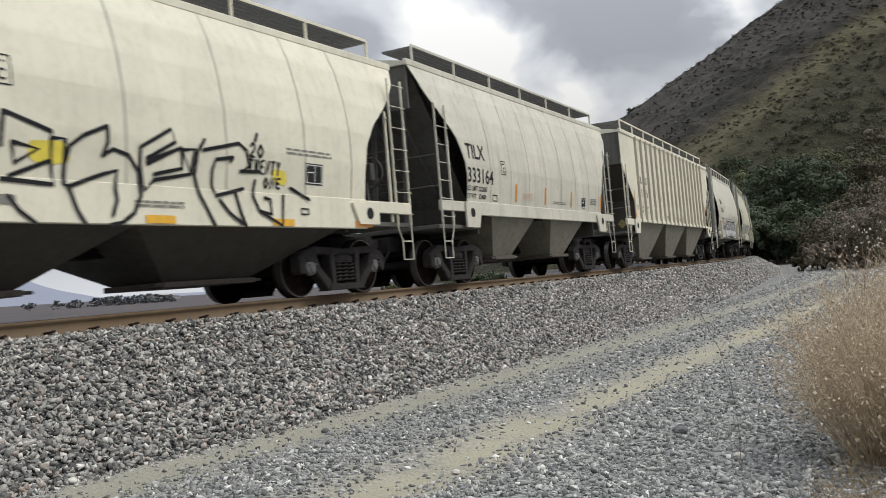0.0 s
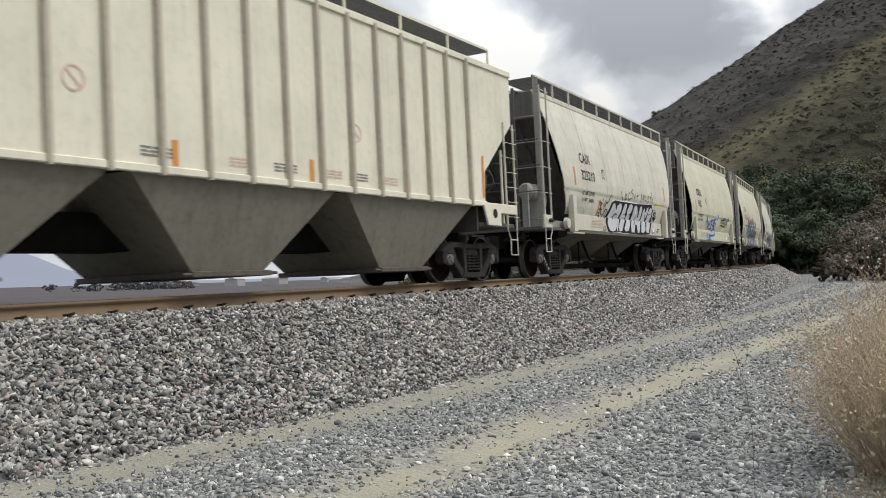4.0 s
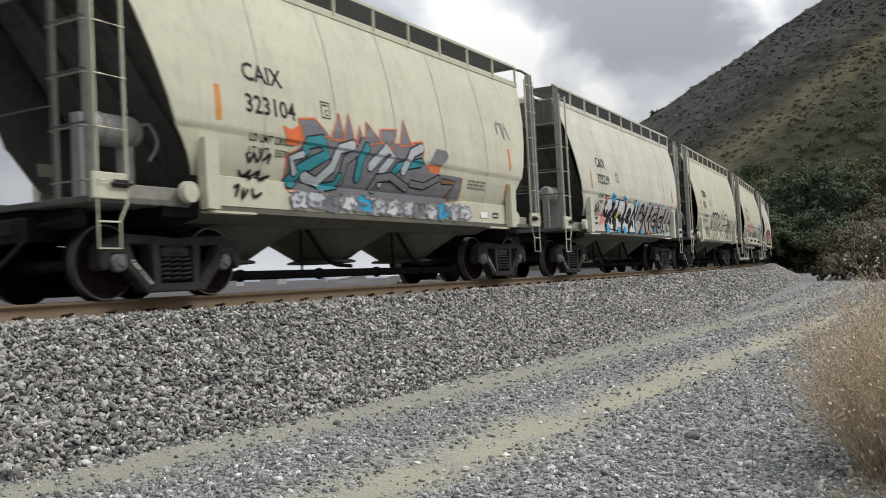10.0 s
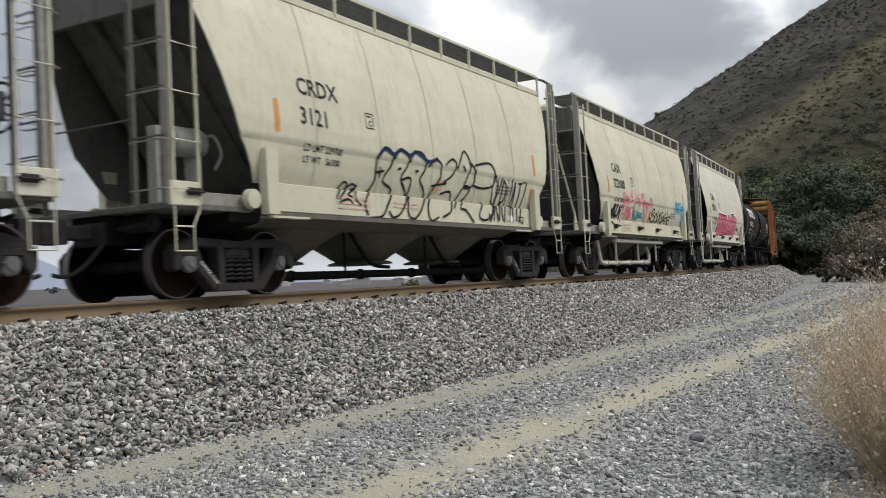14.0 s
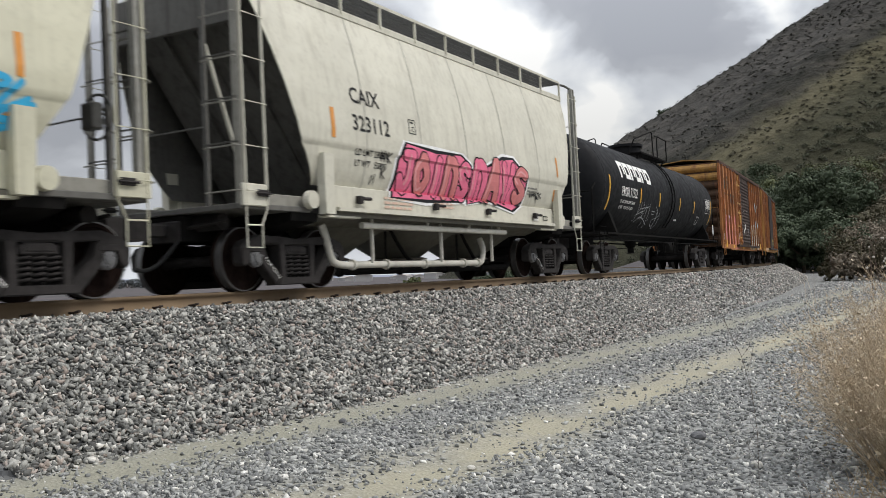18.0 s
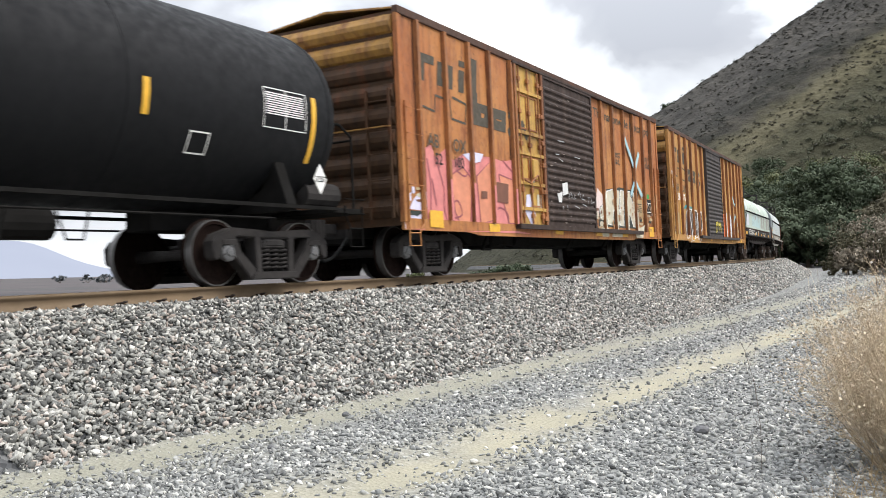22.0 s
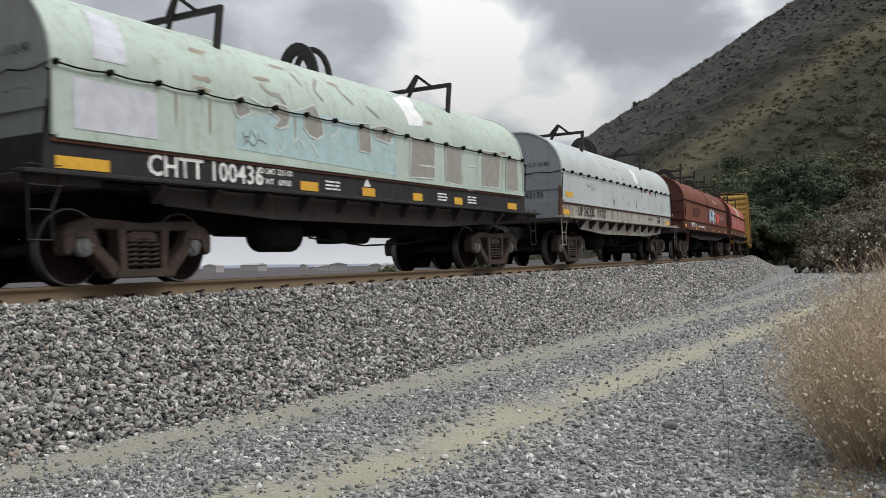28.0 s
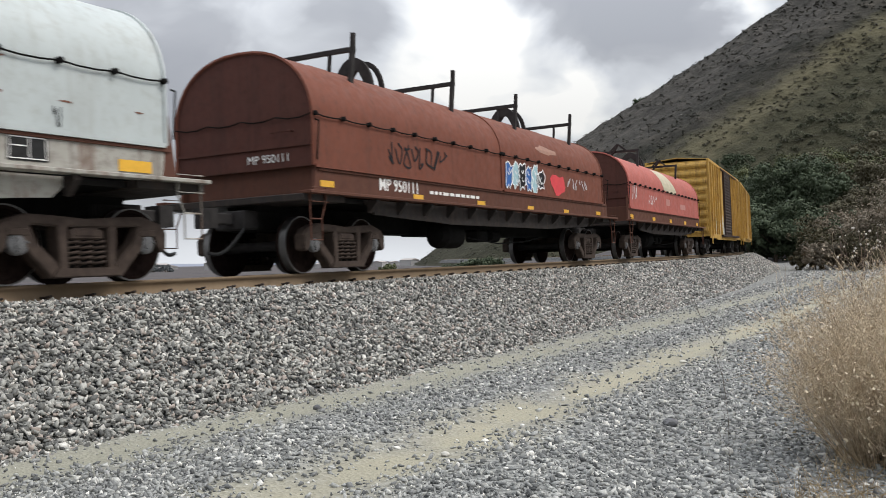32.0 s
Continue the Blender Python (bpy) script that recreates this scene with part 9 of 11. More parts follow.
for k, line in enumerate((
    [(0.22, 1.85), (0.47, 2.01), (0.65, 1.92), (0.33, 1.81), (0.26, 1.65), (0.58, 1.6), (0.69, 1.76), (0.46, 1.8)],
    [(0.75, 1.87), (0.71, 1.68), (0.93, 1.59), (0.99, 1.79), (0.79, 1.88)],
    [(1.05, 1.93), (1.03, 1.68), (1.23, 1.64), (1.24, 1.91), (1.36, 1.62)],
    [(1.62, 1.95), (1.4, 1.85), (1.63, 1.72), (1.45, 1.58), (1.84, 1.7), (1.74, 1.84)],
    [(2.02, 1.92), (1.77, 1.73), (2.05, 1.67), (1.98, 1.6)],
    [(1.9, 1.74), (2.11, 1.8)],
    [(2.25, 2), (2.17, 1.63)],
    [(2.52, 1.85), (2.21, 1.74), (2.54, 1.55), (2.59, 1.7), (2.35, 1.72)],
    [(0.1, 1.71), (0.22, 1.69)],
    [(0.13, 1.67), (0.22, 1.66)],
    [(2.55, 1.81), (2.69, 1.82)],
)):
    mark(c, WRAP, line, 0.045, BLACKP, 0.009 + 0.0002 * k, True, "black looping sprayed stroke")
for k, line in enumerate((
    [(3.15, 1.94), (3.34, 2.37), (3.47, 2.03)],
    [(3.2, 2.12), (3.41, 2.15)],
    [(3.67, 2.35), (3.44, 2.21), (3.68, 2.13), (3.53, 2.01)],
    [(3.48, 2.28), (3.99, 2.35)],
    [(3.75, 2.29), (3.72, 1.98)],
    [(3.9, 2), (4.05, 2.27), (4.19, 2.02)],
    [(3.97, 2.12), (4.14, 2.13)],
    [(4.18, 2.27), (4.16, 1.97)],
    [(4.18, 2.27), (4.35, 2.22), (4.18, 2.12)],
    [(4.48, 2.23), (4.23, 1.95), (4.63, 2.01)],
    [(4.58, 2.07), (4.19, 1.86), (4.5, 1.82), (4.14, 1.71)],
)):
    mark(c, WRAP, line, 0.075, SKYP, 0.009 + 0.0002 * k, True, "sky blue sprayed stroke")
for k, shape in enumerate((
    [(-2.2, 1.94), (-2.03, 1.94), (-2.19, 1.62), (-2.28, 1.63)],
    [(0.03, 1.89), (0.2, 1.88), (0.08, 1.59), (-0.04, 1.59)],
)):
    lay("graffiti_patch", [shape], ORANGEP, c, WRAP, 0.0055 + 0.0004 * k)

c = SH[6][0]
PANELS = [[(-2.55, 1.45), (-2.42, 2.05), (-2.2, 2.36), (-1.2, 2.28), (-0.3, 2.33), (0.08, 2.18), (0.12, 1.7), (-0.1, 1.5), (-1.4, 1.46)], [(0.12, 1.46), (0.2, 2.1), (0.9, 2.22), (1.5, 2.42), (2.0, 2.46), (2.75, 2.1), (2.6, 1.6), (2.1, 1.42), (1.0, 1.6)]]


for k, p in enumerate(PANELS):
    lay("graffiti_halo", [grown(p, 0.13)], WHITEP, c, WRAP, 0.0045 + 0.0005 * k)
    lay("graffiti_outline", [grown(p, 0.07)], BLACKP, c, WRAP, 0.0065 + 0.0005 * k)
    lay("graffiti_fill", [p], PINKP, c, WRAP, 0.0095, "pink graffiti block with black edge")
fat_word(c, WRAP, "JOInS", -2.5, 0.1, 1.50, 2.28, 0.20, [PINKP, SALMONP], BLACKP, 0.028, None, 0.12, -0.02, 81, -0.05, 0.012, 0, ROSEP, "pink bubble letter edged in black")
fat_word(c, WRAP, "nAVS", 0.18, 2.65, 1.52, 2.36, 0.22, [PINKP, SALMONP], BLACKP, 0.028, None, 0.10, 0.0, 82, -0.04, 0.012, 0.04, ROSEP, "pink bubble letter edged in black")
fat_word(c, WRAP, "H", -3.0, -2.86, 2.0, 2.18, 0.028, [BLACKP], seed=83)
fat_word(c, WRAP, "N", -3.22, -3.08, 1.6, 1.78, 0.028, [BLACKP], seed=86)
fat_word(c, WRAP, "K", -2.8, -2.66, 1.98, 2.16, 0.028, [BLACKP], seed=84)
fat_word(c, WRAP, "K", -2.95, -2.8, 1.72, 1.9, 0.028, [BLACKP], seed=87)
scrawl(c, WRAP, 85, 2.9, 3.6, 1.72, 1.86, 6, BLACKP, 0.03)

# -- tank car
carL, sL = tank_car(248.2)
# the maker's word mark stands as plain white block shapes
for k in range(6):
    x = -5.72 + k * 0.57
    lay("logo_block", [rect(x, 2.72, x + 0.15, 3.22), rect(x + 0.15, 3.08, x + 0.50, 3.22), rect(x + 0.36, 2.84, x + 0.50, 3.08)] if k % 2 == 0 else frame_rect(x, 2.72, x + 0.50, 3.22, 0.13), M_WHITEINK, carL, sL, 0.006, "white block logo mark")
letters(carL, "PROX 71522", -5.72, 2.20, 0.27, M_WHITEINK, sL, width=0.78)
letters(carL, "LD LMT  209900 LB  95 200 KG", -5.74, 2.00, 0.085, M_WHITEINK, sL, width=0.92)
letters(carL, "LT WT     76100 LB  34 500 KG", -5.74, 1.84, 0.085, M_WHITEINK, sL, width=0.92)
for k, line in enumerate((
    [(-3.66, 2.04), (-3.63, 1.62), (-3.74, 1.55)],
    [(-3.44, 2.13), (-3.47, 1.91), (-3.66, 1.72)],
    [(-3.17, 2.12), (-3.15, 1.58)],
    [(-3.09, 2.05), (-3, 1.63), (-2.89, 2.07)],
    [(-2.77, 2.12), (-2.57, 1.4)],
    [(-2.49, 2.11), (-2.12, 1.38), (-2.11, 1.72)],
    [(-3.72, 1.72), (-3.06, 1.87)],
    [(-3.47, 1.91), (-2.46, 2.03)],
    [(-3.47, 1.53), (-3.06, 1.69), (-2.01, 1.5)],
    [(-2.1, 1.91), (-1.72, 1.9)],
    [(-2.04, 1.82), (-1.71, 1.82)],
    [(-1.65, 2.06), (-1.29, 1.85), (-1.18, 1.46), (-1.64, 1.63), (-1.12, 1.74), (-1.01, 1.87), (-0.8, 1.48), (-1.05, 1.43), (-1.42, 1.92)],
)):
    mark(carL, sL, line, 0.018, SILVERP, 0.006 + 0.0002 * k, True, "thin silver scrawl")
for x in (-6.95, -3.72, -1.40, 1.48, 3.80, 6.9):
    strip(carL, sL, x, 2.08 if abs(x) < 6 else 1.75, 2.52 if abs(x) < 6 else 2.7, 0.10, M_YELLOWREF)
lay("placard_frame", frame_rect(4.6, 1.70, 4.95, 1.98, 0.02), M_WHITEINK, carL, sL, 0.006)
bars(carL, sL, 5.93, 2.64, 0.79, 0.017, 10, M_WHITEINK, 0.006, 95)
lay("stencil_frame", frame_rect(5.88, 2.16, 6.78, 2.72, 0.014) + [rect(6.33, 2.175, 6.345, 2.705)], M_WHITEINK, carL, sL, 0.008)
bars(carL, sL, 1.2, 1.72, 0.4, 0.05, 1, M_WHITEINK, 0.006, 96)
bm = BM()
prism(bm, [(6.85, 1.50), (7.0, 1.72), (7.15, 1.50), (7.0, 1.28)], -1.50, -1.485)
part("hazard_placard", bm, M_WHITEINK, carL, "white diamond hazard placard")
letters(carL, "3257", 6.88, 1.46, 0.085, M_INK, Side([(0, 1.50), (5, 1.50)]), 0.006)


def head_words(text, y0, z0, h, material):
    """Lettering that hugs the tank's domed leading head."""
    cu = bpy.data.curves.new("t", "FONT")
    cu.body, cu.size = text, h / 0.70
    ob = bpy.data.objects.new("t", cu)
    me = bpy.data.meshes.new_from_object(ob)
    bm = BM()
    bm.from_mesh(me)
    for v in bm.verts:
        y, z = y0 - v.co.x, z0 + v.co.y
        k = min(1.0, math.hypot(y, z - 2.5) / 1.46)
        v.co = Vector((-7.366 - 0.62 * math.sqrt(1 - k * k), y, z))
    bpy.data.objects.remove(ob)
    bpy.data.curves.remove(cu)
    bpy.data.meshes.remove(me)
    part("head_lettering", bm, material, carL)


head_words("PROX 71522", 0.55, 3.25, 0.15, M_WHITEINK)
for k in range(5):
    head_words("- -- --- - --", 0.62, 3.05 - 0.11 * k, 0.05, M_WHITEINK)
bm = BM()
prism(bm, [(0.0, 1.36), (0.20, 1.60), (0.40, 1.36), (0.20, 1.12)], -8.22, -8.21, "YZ")
part("hazard_placard", bm, M_WHITEINK, carL, "white diamond hazard placard")
bm = BM()
lathe(bm, [(0.02, -0.45), (0.2, -0.4), (0.2, 0.4), (0.02, 0.45)], 14, Matrix.Translation((7.6, -0.9, 1.34)), "X")
part("air_reservoir", bm, M_STEEL, carL)

def mottled(name, warm, pale, rust, dark):
    """Sun-bleached car paint: pale and warm fields, rust blooms, soot that runs down."""
    n = Nodes(name)
    base = n.mix(n.range(n.noise(0.55, 5, 0.6, (1.0, 1.0, 0.7)), 0.38, 0.62), warm, pale)
    base = n.mix(n.range(n.noise(1.6, 8, 0.7, (1.6, 1.6, 0.6)), 0.50, 0.66, 0, 0.85), base, rust)
    base = n.mix(n.range(n.noise(2.6, 6, 0.65, (3.0, 3.0, 0.14)), 0.52, 0.74, 0, 0.75), base, dark)
    base = n.mix(n.range(n.noise(11, 7, 0.7), 0.56, 0.70, 0, 0.7), base, dark)
    base = n.mix(n.range(n.noise(7, 6, 0.7, (1.0, 1.0, 0.5)), 0.66, 0.74, 0, 0.55), base, tuple(min(1, v * 1.5 + 0.06) for v in pale))
    n.color(base)
    n.surface(n.range(n.noise(6, 4), 0.3, 0.7, 0.5, 0.75), 0.0, 0.3)
    n.bump(n.noise(26, 4), 0.12, 0.012)
    MATS[name] = n.mat
    return n.mat


# -- two orange box cars
MATS["plug"] = paint("yellow_door_paint", (0.50, 0.30, 0.07), (0.12, 0.06, 0.03), 0.5, 0.5, 1.2, 0.45)
RUSTY = mottled("rusted_orange_paint", (0.37, 0.130, 0.044), (0.45, 0.205, 0.068), (0.22, 0.074, 0.032), (0.085, 0.040, 0.026))
DARKTOP = paint("dark_rust_roof_edge_paint", (0.085, 0.050, 0.038), (0.04, 0.028, 0.024), 0.5, 0.65, 1.2, 0.3)
POSTR = paint("rusty_post_paint", (0.34, 0.135, 0.045), (0.08, 0.038, 0.024), 0.6, 0.55, 1.6, 0.6)
AMBER = mottled("weathered_amber_paint", (0.40, 0.19, 0.052), (0.48, 0.265, 0.082), (0.25, 0.105, 0.038), (0.10, 0.052, 0.030))
DOORB = paint("dark_brown_door_paint", (0.042, 0.029, 0.025), (0.10, 0.07, 0.055), 0.4, 0.6, 1.2)
DOORG = paint("dark_grey_door_paint", (0.055, 0.050, 0.050), (0.12, 0.09, 0.07), 0.4, 0.6, 1.2)
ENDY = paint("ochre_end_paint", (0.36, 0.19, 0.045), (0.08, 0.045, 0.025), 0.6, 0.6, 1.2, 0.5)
# Brown for the low end ribs: shade from the next car is painted in.
SHADED_END = paint("shaded_brown_end_paint", (0.066, 0.037, 0.021), (0.022, 0.017, 0.015), 0.6, 0.65, 1.3, 0.4)
FADEINK = plain("faded_grey_lettering", (0.085, 0.075, 0.06), 0.7, 0, 0.25, 10, 0)


def box_logo(root, sd, dz):
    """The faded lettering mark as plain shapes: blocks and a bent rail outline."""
    rows = [[rect(-7.2, 3.5, -6.95, 4.0), rect(-6.95, 3.84, -6.6, 4.0)], frame_rect(-6.48, 3.5, -5.88, 3.95, 0.17), [rect(-5.66, 3.5, -5.42, 3.93)], [rect(-5.66, 4.0, -5.42, 4.12)], [rect(-5.15, 3.5, -4.9, 4.25)],
            [rect(-5.1, 2.95, -4.86, 3.6)] + frame_rect(-4.86, 2.95, -4.36, 3.40, 0.18), frame_rect(-4.2, 2.95, -3.52, 3.40, 0.21), ribbon([(-3.4, 2.96), (-2.7, 3.38)], 0.17)]
    for k, polys in enumerate(rows):
        lay("logo_block", [[(x + (z - 3.4) * 0.12, z + dz) for x, z in p] for p in polys], FADEINK, root, sd, 0.005 + 0.0003 * k, "faded grey block logo")
    lay("logo_cross", [[(x, z + dz) for x, z in p] for p in ribbon([(-3.4, 3.38), (-2.75, 2.96)], 0.17)], FADEINK, root, sd, 0.014)
    lay("logo_outline", [[(x, z + dz) for x, z in p] for p in ribbon([(-7.25, 3.42), (-7.1, 3.05), (-6.6, 3.0), (-6.55, 3.3), (-6.0, 3.28), (-5.95, 2.95), (-5.4, 2.92), (-5.35, 3.3), (-5.9, 3.36)], 0.05)], FADEINK, root, sd, 0.006)


def rust_runs(root, sd, seed, xs):
    """Dark rust that has run down beside the posts and up from the sill."""
    r = random.Random(seed)
    m = paint("dark_rust_runs", (0.105, 0.042, 0.022), (0.05, 0.026, 0.018), 0.6, 0.75, 1.5)
    for x in xs:
        for q in (-1, 1):
            if r.random() < 0.25:
                continue
            x0 = x + q * 0.062
            za, zb = r.choice(((1.0, r.uniform(1.6, 2.9)), (r.uniform(2.2, 3.2), 4.46), (1.0, 4.46)))
            n = 14
            edge = [(x0 + q * (0.012 + 0.075 * r.random() ** 2), za + (zb - za) * k / n) for k in range(n + 1)]
            lay("rust_run", [[(x0, za)] + edge + [(x0, zb)]], m, root, sd, 0.0035)
    for k in range(16):
        x = r.uniform(-7.6, 7.6)
        if -3.2 < x < 1.7:
            continue
        h, w = r.uniform(0.12, 0.5), r.uniform(0.03, 0.12)
        lay("rust_run", [[(x - w, 0.99), (x - w * 0.5, 0.99 + h * 0.5), (x - w * 0.1, 0.99 + h), (x + w * 0.3, 0.99 + h * 0.6), (x + w, 0.99)]], m, root, sd, 0.003)


POSTX = (-7.2, -6.2, -5.25, -4.35, -3.30, 2.42, 3.35, 4.30, 5.22, 6.15, 7.0)
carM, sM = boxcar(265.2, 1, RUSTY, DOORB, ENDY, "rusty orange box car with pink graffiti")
rust_runs(carM, sM, 41, POSTX)
box_logo(carM, sM, -0.04)
for k, line in enumerate(([(-3.08, 3.34), (-2.55, 2.90)], [(-3.08, 2.93), (-2.72, 3.22)])):
    lay("logo_cross", ribbon(line, 0.17), FADEINK, carM, Side([(0.0, 1.525), (5.0, 1.525)]), 0.005 + 0.0003 * k)
letters(carM, "AB", -6.95, 2.30, 0.24, FADEINK, sM, 0.034)
letters(carM, "OX", -6.0, 2.30, 0.24, FADEINK, sM, 0.034)
letters(carM, "52", -6.72, 2.00, 0.20, M_INK, sM, 0.040)
letters(carM, "100", -6.02, 2.00, 0.20, M_INK, sM, 0.040)
r6 = random.Random(12)
ROSEEDGE = spray("dull_rose_spray", (0.30, 0.085, 0.10))
ROSE_M = spray("dusty_rose_spray", (0.60, 0.205, 0.195))
SALMON_M = spray("worn_salmon_orange_spray", (0.60, 0.235, 0.14))
for x in (-6.2, -5.25, -4.35, -3.30):
    lay("graffiti_fill", [rect(x - 0.042, 1.0, x + 0.042, 1.75)], ROSE_M, carM, Side([(0.0, 1.56), (5.0, 1.56)]), 0.004)
for x, z in ((2.42, 1.95), (3.35, 1.85), (4.30, 1.9), (5.22, 1.6)):
    lay("graffiti_letter", [[(x - 0.042, 1.0), (x + 0.042, 1.0), (x + 0.042, z), (x, z + 0.06), (x - 0.042, z - 0.1)]], spray("worn_cream_spray", (0.56, 0.515, 0.40)), carM, Side([(0.0, 1.56), (5.0, 1.56)]), 0.004)
RUSTPLATE = spray("rusty_plate_brown", (0.16, 0.065, 0.04))
SLATEP = spray("dark_slate_spray", (0.045, 0.055, 0.05))
CREAMP = spray("worn_cream_spray", (0.56, 0.515, 0.40))
PINKWHITE = spray("pale_pink_white_spray", (0.68, 0.56, 0.53))
sill_M = Side([(0.0, 1.497), (5.0, 1.497)])
sDoor = Side([(0.0, 1.588), (5.0, 1.588)])
CHIP = spray("bare_metal_chip", (0.22, 0.18, 0.155))
for k in range(70):
    x, z = r6.uniform(-1.5, 1.4), 1.0 + 3.3 * r6.random() ** 1.8
    w, h = r6.uniform(0.01, 0.10), r6.uniform(0.005, 0.018)
    lay("paint_chip", [[(x - w, z), (x - w * 0.3, z + h), (x + w, z + h * 0.5), (x + w * 0.4, z - h)]], CHIP, carM, sDoor, 0.004)
sPlug = Side([(0.0, 1.525), (5.0, 1.525)])
BLEED = spray("thin_rust_bleed", (0.36, 0.20, 0.10))
for k in range(46):
    x, z = r6.uniform(1.95, 6.9), r6.uniform(1.05, 2.0)
    if min(abs(x - p) for p in POSTX) < 0.16:
        continue
    h, w = r6.uniform(0.03, 0.20), r6.uniform(0.02, 0.10)
    lay("rust_bleed", [[(x - w, z), (x - w * 0.2, z + 0.03), (x + w, z + 0.012), (x + w * 0.5, z - h * 0.5), (x + w * 0.1, z - h), (x - w * 0.4, z - h * 0.4)]], BLEED, carM, sM, 0.032 + 0.0001 * k)
for k, shape in enumerate((
    [(-7, 2.27), (-6.79, 2.34), (-6.65, 2.11), (-6.22, 2.34), (-5.97, 2.13), (-5.6, 2.26), (-5.12, 2.1), (-4.37, 2.33), (-3.8, 2.29), (-3.15, 2.39), (-3.25, 0.89), (-5.82, 0.8), (-5.95, 0.84), (-7.02, 0.84)],
)):
    lay("graffiti_fill", [shape], ROSE_M, carM, sM, 0.006 + 0.0004 * k, "faded pink graffiti field")
for k, shape in enumerate((
    [(-6.09, 1.85), (-5.61, 2.03), (-5.24, 1.82), (-5.39, 0.95), (-5.81, 0.94), (-6, 1.18)],
    [(-5.04, 1.9), (-4.4, 2.24), (-4.34, 1.06), (-4.94, 0.97)],
    [(-4.03, 2.01), (-3.21, 1.92), (-3.27, 1.02), (-3.62, 1.01), (-3.86, 1.44)],
)):
    lay("graffiti_fill", [shape], SALMON_M, carM, sM, 0.0085 + 0.0004 * k, "salmon graffiti shape")
    mark(carM, sM, shape + shape[:1], 0.03, ROSEEDGE, 0.0145 + 0.0002 * k, False)
for k, line in enumerate((
    [(-6.65, 2.11), (-6.39, 1.59), (-6.4, 1.22), (-6.29, 0.92)],
    [(-5.89, 1.95), (-5.53, 1.86), (-5.33, 2.01)],
    [(-6.96, 2.07), (-6.87, 1.55), (-6.94, 0.9)],
    [(-3.8, 2.31), (-3.08, 1.87), (-3.24, 1.02)],
    [(-6.15, 1.27), (-5.88, 1.38), (-5.71, 1.13), (-6.03, 1.05)],
    [(-4.29, 1.06), (-4.1, 1.32), (-3.69, 1.23), (-3.65, 1.01)],
    [(-5.6, 2.26), (-5.89, 2.02)],
    [(-6.82, 1.73), (-6.69, 1.26)],
)):
    mark(carM, sM, line, 0.035, ROSEEDGE, 0.0125 + 0.0002 * k, True, "dull rose graffiti line")
for k, shape in enumerate((
    [(-7.8, 0.98), (-7.5, 1.33), (-7.14, 1.53), (-7.03, 1.48), (-7.04, 1.16), (-7.15, 0.84), (-7.82, 0.82)],
    [(-5.6, 2.28), (-5.11, 2.36), (-4.7, 2.36), (-4.86, 2.19), (-5.22, 2.13)],
)):
    lay("graffiti_fill", [shape], LILACP, carM, sM, 0.014 + 0.0004 * k, "pale lilac graffiti shape")
for k, shape in enumerate((
    [(-2.76, 1.65), (-2.58, 1.68), (-2.28, 1.22), (-2.54, 0.99), (-2.83, 1.27)],
)):
    lay("graffiti_fill", [shape], LILACP, carM, sPlug, 0.0045 + 0.0004 * k)
for k, shape in enumerate((
    [(-7.66, 1.42), (-7.58, 1.44), (-7.56, 1.32), (-7.64, 1.27)],
    [(-7.54, 1.54), (-7.45, 1.55), (-7.44, 1.44), (-7.53, 1.42)],
)):
    lay("graffiti_fill", [shape], LILACP, carM, sM, 0.0145 + 0.0004 * k)
for k, shape in enumerate((
    [(-5.82, 0.81), (-3.28, 0.86), (-2.49, 0.81), (-3.17, 0.81), (-5.82, 0.81)],
    [(-7.82, 0.81), (-7.15, 0.83), (-7.17, 0.81), (-7.83, 0.81)],
)):
    lay("graffiti_fill", [shape], ROSE_M, carM, sill_M, 0.006 + 0.0004 * k)
for k, shape in enumerate((
    [(-4.16, 1.84), (-3.59, 1.83), (-3.64, 1.42), (-4.18, 1.44)],
    [(-4.87, 1.62), (-4.61, 1.62), (-4.62, 1.48), (-4.88, 1.47)],
)):
    lay("access_plate", [shape], RUSTPLATE, carM, sM, 0.02 + 0.0004 * k, "small rusty plate on the wall")
for k, shape in enumerate((
    [(1.98, 1.08), (2.09, 1.59), (2.61, 2.08), (3.83, 2.21), (5.58, 2.18), (5.42, 1.08)],
)):
    lay("graffiti_shadow", [shape], SLATEP, carM, sM, 0.006 + 0.0004 * k, "dark backing of white graffiti")
for k, shape in enumerate((
    [(2.67, 2.03), (3.23, 2.12), (3.26, 1.79), (3.47, 1.8), (3.55, 2.11), (3.79, 2.11), (3.68, 1.15), (3.41, 1.16), (3.41, 1.52), (3.23, 1.55), (3.12, 1.13), (2.7, 1.15)],
    [(3.88, 2.13), (4.19, 2.13), (4.08, 1.13), (3.74, 1.14)],
    [(4.38, 2.1), (4.74, 2.15), (4.99, 1.8), (5.09, 2.12), (5.43, 2.13), (5.28, 1.12), (4.95, 1.13), (4.66, 1.49), (4.56, 1.12), (4.27, 1.13)],
    [(2.14, 1.56), (2.54, 1.73), (2.49, 1.39), (2.12, 1.3)],
)):
    lay("graffiti_letter", [shape], CREAMP, carM, sM, 0.01 + 0.0004 * k, "worn cream block letter")
    mark(carM, sM, shape + shape[:1], 0.03, WHITEP, 0.016 + 0.0002 * k, False)
for k, shape in enumerate((
    [(2.1, 1.05), (2.73, 1.04), (2.7, 0.81), (2.18, 0.81)],
    [(3.07, 1.01), (3.91, 1), (3.85, 0.81), (2.95, 0.81)],
    [(5.02, 1), (6.05, 1.2), (5.81, 0.81), (5.17, 0.81)],
)):
    lay("graffiti_fill", [shape], CREAMP, carM, sill_M, 0.012 + 0.0004 * k)
